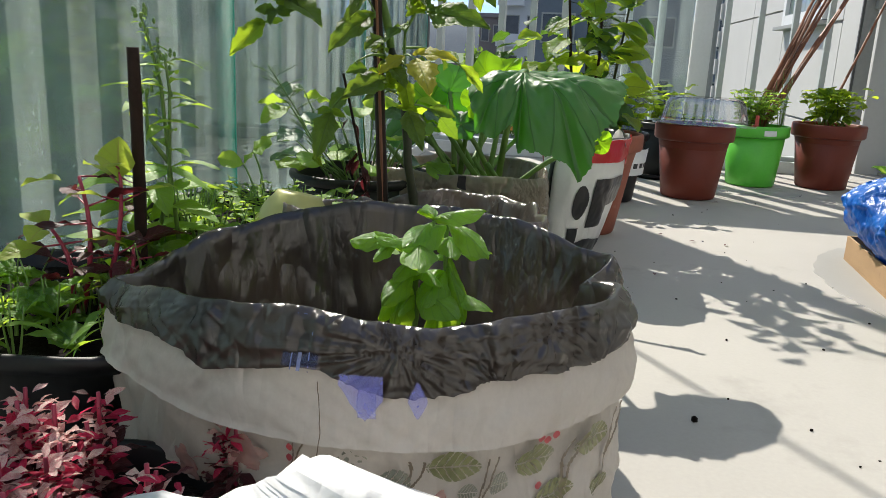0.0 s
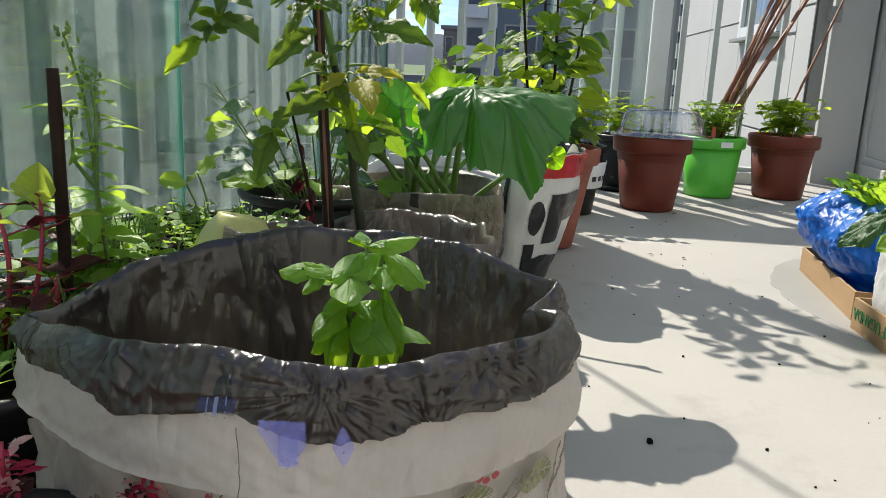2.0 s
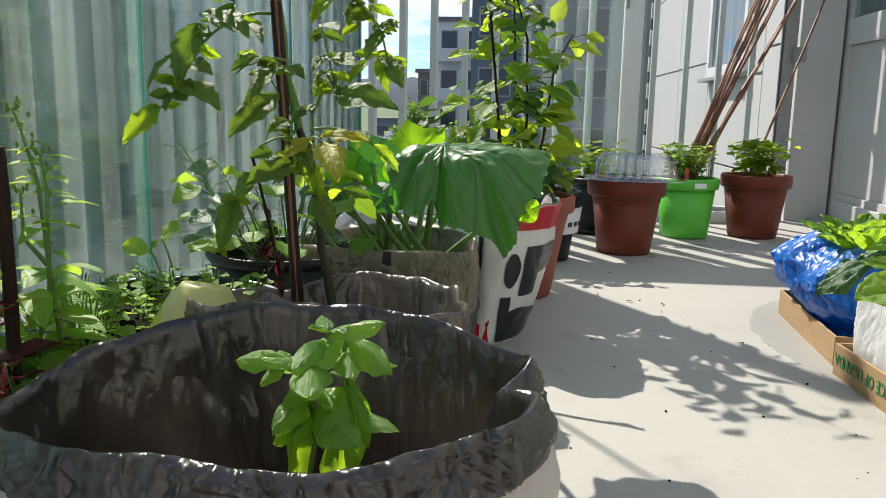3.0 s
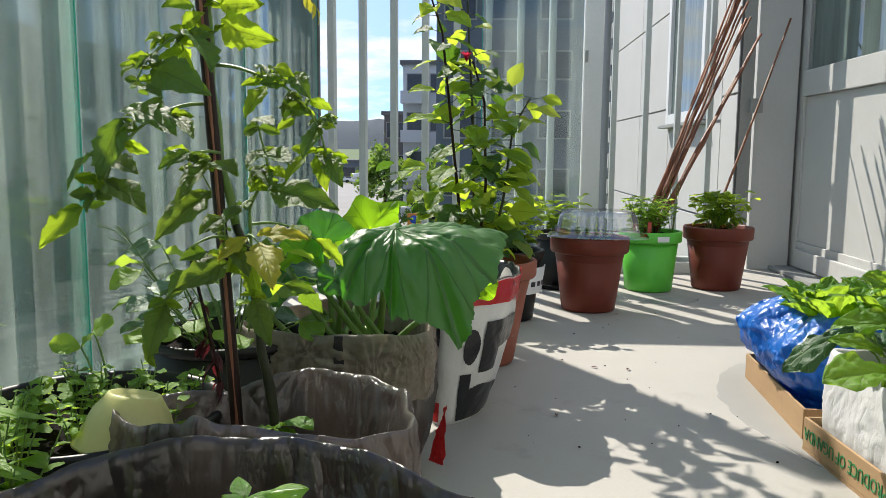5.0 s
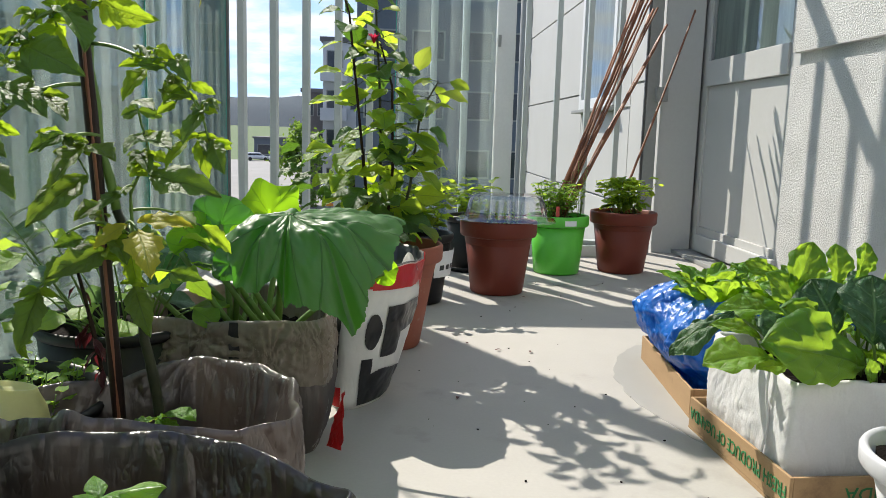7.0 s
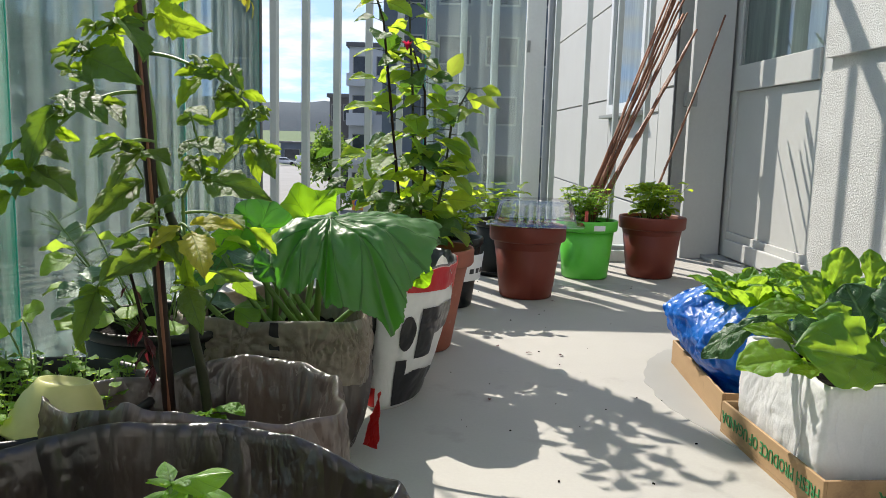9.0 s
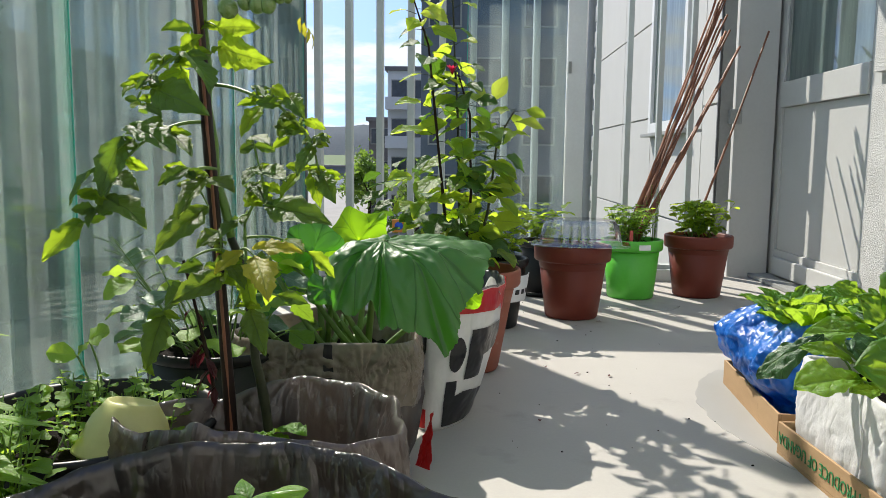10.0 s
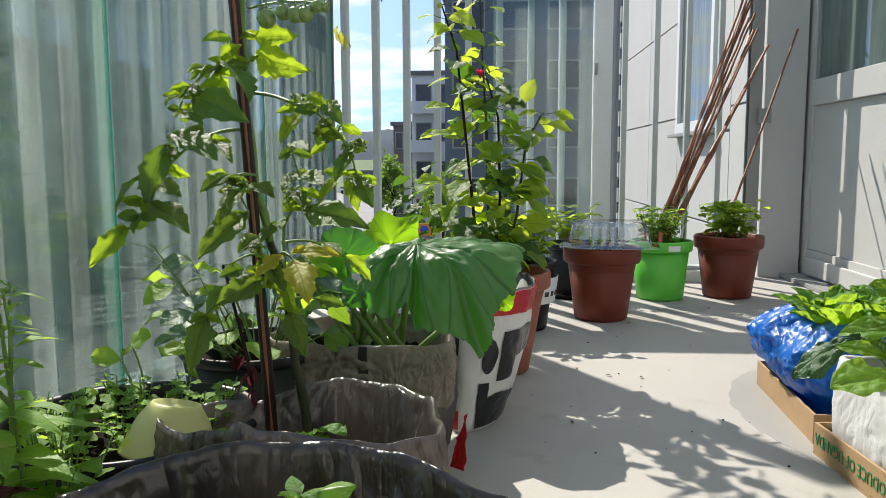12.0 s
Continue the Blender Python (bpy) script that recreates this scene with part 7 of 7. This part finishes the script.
for root, end, tipw, size in (((0.07, 1.33, 0.19), (0.038, 1.360, 0.277), (0.001, 1.330, 0.294), 0.045), ((0.08, 1.34, 0.19), (0.047, 1.380, 0.299), (0.090, 1.360, 0.320), 0.045), ((0.05, 1.32, 0.19), (0.012, 1.300, 0.227), (0.040, 1.280, 0.255), 0.03), ((0.06, 1.35, 0.19), (0.037, 1.300, 0.210), (0.014, 1.280, 0.212), 0.03)):
    bm = bmesh.new()
    tube(bm, bow(root, end, 0, (0.01, 0, 0), 8), 0.0022, 0.0014, 6)
    part("stem", bm, M["stem"], bean)
    leaf_at(bean, KIND["round"], end, Vector(tipw) - Vector(end), size, rng, up=(0.1, -0.7, 0.7))
    leaf_at(bean, KIND["round"], end, Vector((0.3, 0.3, 0.6)), size * 0.6, rng)
greens = thing("mixed_greens", "beans and blue-green brassica leaves in the black pot", "plant", (0.165, 1.66, 0.20))
rng = random.Random(61)
for k in range(34):
    t = k * 2.4
    foot = Vector((0.165 + 0.07 * math.cos(t) * rng.random(), 1.66 + 0.07 * math.sin(t) * rng.random(), 0.195))
    top = foot + Vector((0.09 * math.cos(t), 0.09 * math.sin(t) - 0.03, rng.uniform(0.05, 0.20)))
    bm = bmesh.new()
    tube(bm, bow(foot, top, -0.01, n=5), 0.0022, 0.0013, 5)
    part("leafstalk", bm, M["stem"], greens)
    leaf_at(greens, KIND["kale"] if k % 3 == 0 else KIND["round"], top, (math.cos(t), math.sin(t) - 0.4, rng.uniform(-0.4, 0.3)), rng.uniform(0.05, 0.085), rng, roll=rng.uniform(-0.5, 0.5))
wisp = thing("dill_plant", "wispy dill stalk with thread-like fronds", "herb", (0.12, 1.62, 0.20))
bm = bmesh.new()
stalk = bow((0.12, 1.62, 0.19), (-0.013, 1.600, 0.437), 0, (0.012, 0, 0), 12)
tube(bm, stalk, 0.0022, 0.0010, 6)
part("stem", bm, M["stem"], wisp)
for k in range(26):
    p = stalk[4 + (k * 8) // 26]
    t = k * 2.4
    bm = bmesh.new()
    end = p + Vector((0.045 * math.cos(t), 0.045 * math.sin(t), 0.02))
    tube(bm, bow(p, end, -0.004, n=3), 0.0006, 0.0004, 4)
    for j in range(5):
        q = p.lerp(end, 0.3 + 0.16 * j)
        tube(bm, [q, q + Vector((0.012 * math.cos(t + 1.3), 0.012 * math.sin(t + 1.3), 0.008))], 0.0004, 0.0003, 3)
        tube(bm, [q, q + Vector((0.012 * math.cos(t - 1.3), 0.012 * math.sin(t - 1.3), 0.008))], 0.0004, 0.0003, 3)
    part("frond", bm, M["stem"], wisp)

# red amaranth in the near planter
def amaranth(seed, mix):
    g = random.Random(seed)
    plant = thing("amaranth_plant", "small red amaranth with pointed crimson and pale pink leaves", "amaranth", (0.26, 0.53, 0.135), "red amaranths")
    bm = bmesh.new()
    tube(bm, bow((0.26, 0.53, 0.128), (0.262, 0.528, 0.20), n=4), 0.0024, 0.0016, 6)
    part("stem", bm, M["stem_red"], plant)
    for k in range(54):
        t, f = k * 2.4, k / 54
        p = Vector((0.26 + g.uniform(-0.012, 0.012), 0.53 + g.uniform(-0.012, 0.012), 0.140 + 0.055 * f))
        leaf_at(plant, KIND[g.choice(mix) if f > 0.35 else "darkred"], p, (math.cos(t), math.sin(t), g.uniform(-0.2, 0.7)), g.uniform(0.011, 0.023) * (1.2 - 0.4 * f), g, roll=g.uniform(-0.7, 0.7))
    return plant


# the left plants get more of the paled leaves, for sunlight there
first = amaranth(71, ("red", "pink", "pink", "darkred", "red", "pink"))
second = amaranth(72, ("darkred", "red", "pink", "darkred", "pink"))
rng = random.Random(73)
spots = [(0.275 + rng.uniform(-0.11, 0.10), 0.525 + rng.uniform(-0.10, 0.10), 0.135 + rng.uniform(-0.015, 0.02)) for k in range(26)]
spread_copies(first, [s for s in spots if s[0] < 0.25] + [(0.19, 0.60, 0.145), (0.21, 0.57, 0.15), (0.235, 0.575, 0.15), (0.20, 0.54, 0.145)], 74)
spread_copies(second, [s for s in spots if s[0] >= 0.25], 75)


# ---- outside: ground, road, buildings, trees, cars, hills ----
G = -5.2
M["grass"] = surface("mown_grass", (0.035, 0.075, 0.018), (0.085, 0.14, 0.035), 0.9, 0.25, 6, 0.5, 0.05)
M["asphalt"] = surface("pale_worn_asphalt", (0.19, 0.188, 0.186), (0.25, 0.247, 0.243), 0.85, 0.3, 8, 0.2, 0.01, stain=(0.16, 0.16, 0.16))
M["pave"] = surface("light_pavement", (0.36, 0.35, 0.34), (0.45, 0.44, 0.42), 0.85, 0.5, 9, 0.2, 0.01)
M["greywall"] = surface("pale_grey_render", (0.50, 0.52, 0.56), (0.58, 0.60, 0.64), 0.8, 0.4, 6, 0.1, 0.01)
M["brickwall"] = surface("grey_brown_brick", (0.28, 0.27, 0.28), (0.36, 0.35, 0.355), 0.85, 0.6, 8, 0.3, 0.01)
M["darkbrick"] = surface("dark_grey_brick", (0.10, 0.095, 0.10), (0.15, 0.145, 0.15), 0.85, 0.6, 8, 0.3, 0.01)
M["slatewall"] = surface("dark_slate_cladding", (0.075, 0.095, 0.13), (0.12, 0.145, 0.185), 0.6, 0.5, 7, 0.1, 0.01)
M["roof"] = surface("dark_grey_roof", (0.10, 0.10, 0.11), (0.15, 0.15, 0.16), 0.8, 0.6, 8)
M["farpane"] = surface("dark_window_pane", (0.02, 0.026, 0.034), (0.05, 0.06, 0.075), 0.12, 2, 20, 0.02, 0.001)
M["wood_far"] = surface("far_wooded_hill", (0.011, 0.028, 0.050), (0.017, 0.042, 0.064), 0.95, 0.02, 0.2, 0.2, 2.0)
M["treeleaf"] = surface("tree_leaves", (0.030, 0.075, 0.014), (0.085, 0.16, 0.035), 0.6, 0.6, 9, 0.2, 0.02, see_through=((0.30, 0.48, 0.06), 0.4))
M["carwhite"] = surface("white_car_paint", (0.68, 0.69, 0.70), (0.74, 0.75, 0.76), 0.25, coat=0.6)
M["carblue"] = surface("grey_blue_car_paint", (0.12, 0.15, 0.20), (0.16, 0.19, 0.25), 0.25, coat=0.6)
M["orange_sign"] = surface("orange_sign_film", (0.50, 0.16, 0.02), (0.60, 0.22, 0.03), 0.5)
M["blue_sign"] = surface("blue_sign_film", (0.01, 0.06, 0.40), (0.02, 0.09, 0.50), 0.5)
M["tyre"] = surface("tyre_rubber", (0.015, 0.015, 0.015), (0.03, 0.03, 0.03), 0.8)

ground = bmesh.new()
rows = [[Vector((x, y, G + max(0, y - 200) * 0.0085)) for x in (-2500, -600, -120, -40, -12, 0, 12, 40, 120, 600, 2500)] for y in (-2500, -300, -40, 0, 20, 60, 140, 300, 800, 2500)]
structure("ground", loft(rows, ground, closed=False), M["grass"], "mown grass running out to the hills", "ground")
structure("road", boxed(-60, -60, G - 0.1, -9.5, 260, G + 0.03), M["asphalt"], "pale worn asphalt street", "road")
structure("car_park", boxed(-9.4, 52, G - 0.1, 6, 175, G + 0.025), M["asphalt"], "pale asphalt car park", "road")
structure("pavement", boxed(-9.3, -60, G - 0.1, -5.2, 51.8, G + 0.12), M["pave"], "light concrete pavement with a kerb", "pavement")


def building(name, label, x0, y0, x1, y1, top, mat, storeys, base=G, bays=5, front_only=False, wide=1.5, balcony=False, pitched=0.0):
    """A block with its storeys of windows on the sides that face the balcony, and a roof."""
    b = thing(name, label, "building", ((x0 + x1) / 2, (y0 + y1) / 2, base))
    part("wall", boxed(x0, y0, base, x1, y1, top), mat, b, smooth=False)
    if pitched:
        bm = bmesh.new()
        loft([[Vector((x0 - 0.4, y0 - 0.4, top)), Vector((x1 + 0.4, y0 - 0.4, top)), Vector((x1 + 0.4, y1 + 0.4, top)), Vector((x0 - 0.4, y1 + 0.4, top))],
              [Vector((x0 - 0.4, (y0 + y1) / 2, top + pitched)), Vector((x1 + 0.4, (y0 + y1) / 2, top + pitched)), Vector((x1 + 0.4, (y0 + y1) / 2 + 0.1, top + pitched)), Vector((x0 - 0.4, (y0 + y1) / 2 + 0.1, top + pitched))]], bm, cap=(True, True))
        part("roof", bm, M["roof"], b, smooth=False)
    else:
        part("roof", boxed(x0 - 0.25, y0 - 0.25, top + 0.001, x1 + 0.25, y1 + 0.25, top + 0.35), M["roof"], b, smooth=False)
    step = (top - base) / storeys
    faces = [("y", y0, x0, x1)] + ([] if front_only else [("x", x1 if x1 < 0 else x0, y0, y1)])
    for axis, at, a0, a1 in faces:
        n = bays if axis == "y" else max(2, int((a1 - a0) / 4))
        gap = (a1 - a0) / n
        for s in range(storeys):
            z0 = base + s * step + 0.9
            for k in range(n):
                c = a0 + gap * (k + 0.5)
                w = min(wide, gap * 0.35)
                if axis == "y":
                    win = part("window", boxed(c - w, at - 0.06, z0, c + w, at - 0.002, z0 + step * 0.5), M["greymetal"], b, smooth=False)
                    part("pane", boxed(c - w + 0.08, at - 0.075, z0 + 0.08, c + w - 0.08, at - 0.0605, z0 + step * 0.5 - 0.08), M["farpane"], win, smooth=False)
                    if balcony and k % 2 == 0:
                        part("balcony", boxed(c - w - 0.4, at - 1.3, z0 - 0.95, c + w + 0.4, at - 0.08, z0 + 0.10), mat, b, smooth=False)
                else:
                    o = 1 if at == x1 else -1
                    win = part("window", boxed(min(at, at + o * 0.06) + (0.002 if o > 0 else -0.0), c - w, z0, max(at, at + o * 0.06) - (0.002 if o < 0 else 0), c + w, z0 + step * 0.5), M["farpane"], b, smooth=False)
    return b


building("apartment_building", "grey apartment block with balconies beyond the car park", -6.6, 69, -0.5, 82, 8.1, M["greywall"], 4, bays=3, balcony=True)
building("apartment_building", "lower dark grey brick wing with a flat roof", -8.9, 74, -6.7, 90, 4.0, M["darkbrick"], 3, bays=2, wide=0.5)
building("apartment_building", "dark slate-clad building close beyond the balcony's end", -1.75, 38, 9.5, 52, 8.6, M["slatewall"], 5, bays=5, front_only=True, wide=1.1)
building("shed", "low dark building at the edge of the car park", -28, 150, -15, 158, -1.3, M["slatewall"], 1, bays=3, front_only=True)
building("apartment_building", "dark grey block across the street", -46, 34, -34, 78, 9.5, M["brickwall"], 5, bays=4, wide=1.6)
building("apartment_building", "pale grey block across the street", -44, -8, -33, 24, 7.5, M["greywall"], 4, bays=4, wide=1.6)


def crown_mesh(at, r, h, count, seed, leaf=0.22):
    """Many small bent leaves in uneven clumps."""
    g = np.random.default_rng(seed)
    clumps = g.normal(size=(26, 3))
    clumps /= np.linalg.norm(clumps, axis=1)[:, None]
    clumps *= g.uniform(0.35, 1.0, (26, 1))
    c = clumps[g.integers(0, 26, count)] + g.normal(size=(count, 3)) * 0.17
    c = c * (r, r, h) + at
    d = g.normal(size=(count, 3))
    d /= np.linalg.norm(d, axis=1)[:, None]
    e = np.cross(d, g.normal(size=(count, 3)))
    e /= np.linalg.norm(e, axis=1)[:, None]
    s = g.uniform(0.6, 1.3, (count, 1)) * leaf
    verts = np.stack([c - d * s, c + e * s * 0.5, c + d * s, c - e * s * 0.5], 1).reshape(-1, 3)
    faces = [(4 * k, 4 * k + 1, 4 * k + 2, 4 * k + 3) for k in range(count)]
    data = bpy.data.meshes.new("crown")
    data.from_pydata(verts.tolist(), [], faces)
    data.materials.append(M["treeleaf"])
    return data


def tree(label, x, y, h, r, seed, leaf=0.2, count=1800):
    t = thing("tree", label, "tree", (x, y, G), "street trees")
    g = random.Random(seed)
    bm = bmesh.new()
    tube(bm, bow((x, y, G - 0.05), (x + 0.2, y, G + h * 0.62), 0, (0.1, 0.05, 0), 8), 0.17, 0.07, 9, 0.05)
    part("trunk", bm, M["bark"], t)
    for k in range(6):
        a = k * 1.05 + g.uniform(-0.3, 0.3)
        z = G + h * (0.32 + 0.05 * k)
        bm = bmesh.new()
        tube(bm, bow((x + 0.1, y, z), (x + 0.75 * r * math.cos(a), y + 0.75 * r * math.sin(a), z + h * 0.28), 0.1, n=6), 0.06, 0.015, 6)
        part("limb", bm, M["bark"], t)
    part("crown", None, None, t, data=crown_mesh((x, y, G + h * 0.66), r, h * 0.36, count, seed, leaf))


for k, (x, y, h, r) in enumerate(((-14.5, 14, 7.5, 2.4), (-17, 20, 8.5, 2.7), (-12.5, 9, 6.0, 1.9), (-19, 30, 9.0, 3.0), (-16, 42, 8.0, 2.6), (-24, 12, 9.5, 3.2), (-7.5, 62, 6.0, 2.0), (-3.2, 56, 5.0, 1.8))):
    tree("leafy green street tree beyond the balcony", x, y, h, r, k + 100)
screen = tagged(thing("hedge", "tall dark hedge and shrubs across the street", "hedge", (-20, 34, G)), kind="stuff")
for k in range(17):
    part("shrub", None, None, screen, data=crown_mesh((-17.6 - 0.28 * k + 0.8 * (k % 3), 11 + 3.4 * k, G + 1.5 + 0.5 * (k % 2)), 2.3, 2.2 + 0.5 * (k % 4), 900, 240 + k, 0.22))
hedge = tagged(thing("hedge", "row of clipped green shrubs by the car park", "hedge", (-5.0, 60, G)), kind="stuff")
for k in range(6):
    part("shrub", None, None, hedge, data=crown_mesh((-8.2 + 1.5 * k, 58 + 1.2 * (k % 3), G + 0.75), 0.9, 0.8, 500, 200 + k, 0.13))
for k in range(5):
    part("shrub", None, None, hedge, data=crown_mesh((-9.2 - 1.1 * k, 96 + 3 * k, G + 1.0), 1.7, 1.1, 700, 220 + k, 0.2))


def car(name, label, x, y, yaw, paint, length=4.3, height=1.45, van=False):
    c = thing(name, label, "car", (x, y, G + 0.03))
    m = Matrix.Translation((x, y, G + 0.03)) @ Matrix.Rotation(radians(yaw), 4, "Z")
    w = 0.88
    def prof(points, half, inset=0.0):
        return loft([[Vector((px, -half, pz)) for px, pz in points], [Vector((px, half, pz)) for px, pz in points]], cap=(True, True))
    L = length / 2
    low = [(-L, 0.35), (-L, 0.85), (-L * 0.9, 0.95), (L * 0.45, 0.95), (L * 0.95, 0.75), (L, 0.6), (L, 0.35)]
    top = [(-L * 0.95, 0.95), (-L * 0.9, height - 0.03), (-L * 0.8, height), (L * 0.35 if van else L * 0.15, height), (L * 0.72 if van else L * 0.5, 0.96)]
    body = prof(low, w)
    bmesh.ops.bevel(body, geom=body.edges[:], offset=0.05, segments=2, affect="EDGES")
    part("body", body, paint, c, m=m)
    cab = prof(top, w - 0.12)
    bmesh.ops.bevel(cab, geom=cab.edges[:], offset=0.05, segments=2, affect="EDGES")
    part("cabin", cab, paint, c, m=m)
    glassy = [(-L * 0.2 if van else -L * 0.78, 1.02), (-L * 0.2 if van else -L * 0.74, height - 0.16), (L * 0.32 if van else L * 0.12, height - 0.16), (L * 0.62 if van else L * 0.42, 1.02)]
    part("side_window", prof(glassy, w - 0.105), M["farpane"], c, m=m)
    for sx in (-0.62, 0.62):
        for sy in (-1, 1):
            wheel = lathe([(0.001, -0.1), (0.24, -0.1), (0.32, -0.08), (0.33, 0.0), (0.32, 0.08), (0.24, 0.1), (0.001, 0.1)], (0, 0, 0), 20)
            part("wheel", wheel, M["tyre"], c, m=m @ Matrix.Translation((sx * L, sy * (w - 0.08), 0.33)) @ Matrix.Rotation(radians(90), 4, "X"))
    return c


car("van", "white delivery van parked in the car park", -19.7, 139, 100, M["carwhite"], 5.6, 2.5, True)
car("car", "silver car parked beside the van", -22.6, 140, 100, M["carwhite"], 4.6, 1.9, True)
car("car", "grey-blue car parked in the car park", -15.6, 139, 95, M["carblue"])
car("car", "white car parked by the low building", -26.0, 143, 10, M["carwhite"])
car("car", "grey-blue parked car in the street", -27, 60, 88, M["carblue"])
hills = []
for j, (y, k) in enumerate(((1300, 0.0), (1400, 0.55), (1550, 1.0), (1800, 0.9))):
    hills.append([Vector((x, y, G - 3 + k * (72 + 26 * noise.noise((x * 0.0016, 0.3, 0.2)) + 10 * noise.noise((x * 0.009, y * 0.01, 1.2)) + 4 * noise.noise((x * 0.04, y * 0.02, 3.2))))) for x in range(-2400, 1801, 30)])
structure("backdrop", loft(hills, closed=False), M["wood_far"], "low dark wooded hills on the horizon", "hill", smooth=True)


sign = thing("road_sign", "orange sign with a blue disc beside the street", "sign", (-1.15, 20.0, G))
bm = bmesh.new()
tube(bm, [(-1.15, 20.0, G), (-1.15, 20.0, -3.0), (-1.15, 20.0, -0.98)], 0.03, seg=8)
part("pole", bm, M["greymetal"], sign)
part("board", boxed(-1.32, 19.93, -1.30, -0.98, 19.965, -0.97, bevel=0.01), M["orange_sign"], sign, "orange sign board", smooth=False)
part("disc", lathe([(0.001, 0.0), (0.105, 0.0), (0.105, 0.012), (0.001, 0.012)], (0, 0, 0), 28), M["blue_sign"], sign, "round blue disc", m=Matrix.Translation((-1.15, 19.928, -1.13)) @ Matrix.Rotation(radians(90), 4, "X"))


# ---- marks and crumbs on the floor ----
def dark_patch(label, spots, mat, seed):
    """A thin darker patch on the concrete, with an uneven edge."""
    edge = [p + Vector((0.012 * noise.noise(p * 19 + Vector((seed, 0, 0))), 0.012 * noise.noise(p * 23), 0)) for p in ring([(x, y, 0.0) for x, y in spots], 90)]
    mid = sum(edge, Vector()) / 90
    bm = bmesh.new()
    low, high = [bm.verts.new(p) for p in edge], [bm.verts.new(p + (mid - p) * 0.006 + Vector((0, 0, 0.0012))) for p in edge]
    for k in range(90):
        bm.faces.new((low[k], low[(k + 1) % 90], high[(k + 1) % 90], high[k]))
    bm.faces.new(high)
    return tagged(part("floor_stain", bm, mat, None, smooth=False), label, "stain")


M["darkpatch"] = surface("darker_concrete", (0.26, 0.26, 0.245), (0.31, 0.305, 0.285), 0.55, 2.5, 140, 0.1, 0.001)
dark_patch("faint darker grey patch on the concrete beside the trays", [(1.262, 2.27), (1.205, 2.10), (1.198, 1.94), (1.225, 1.80), (1.268, 1.66), (1.30, 1.70), (1.305, 1.95), (1.36, 2.28), (1.42, 2.38), (1.34, 2.37)], M["darkpatch"], 1)
dark_patch("small darker patch on the concrete by the green pot", [(1.273, 3.297), (1.378, 3.367), (1.487, 3.365), (1.429, 3.253), (1.323, 3.221)], M["darkpatch"], 2)
crumb_bm = bmesh.new()
bmesh.ops.create_icosphere(crumb_bm, subdivisions=1, radius=0.0055)
for v in crumb_bm.verts:
    v.co += Vector((0.5, 0.3, 0.2)) * 0.004 * noise.noise(v.co * 300)
crumb = tagged(part("soil_crumb", crumb_bm, M["soil"], None), "small dark crumb of soil on the concrete floor", "crumb", "crumbs on the floor")
crumb.location = (0.788, 1.139, 0.003)
rng = random.Random(88)
for k in range(46):
    if k == 0:
        x, y, s = 0.944, 1.151, 0.5
    else:
        x, y, s = rng.uniform(0.70, 1.5), rng.uniform(1.0, 3.4), rng.uniform(0.15, 0.5)
        if x > 1.24 and y < 2.4:
            x -= 0.35
    copy_thing(crumb, Matrix.Translation((x, y, 0.003 * s)) @ Matrix.Rotation(rng.uniform(0, 6), 4, "Z") @ Matrix.Diagonal((s, s * 1.3, s * 0.8, 1)))
dead = thing("fallen_leaf", "small dry fallen leaf on the concrete floor", "leaf", (0.93, 2.30, 0.002), "fallen leaves")
leaf_at(dead, KIND["darkred"], (0.93, 2.30, 0.004), (1, 0.4, 0.1), 0.02, rng)
spread_copies(dead, [(0.86, 2.36, 0.002), (1.02, 2.28, 0.002), (1.12, 3.0, 0.002), (0.80, 1.9, 0.002)], 4)
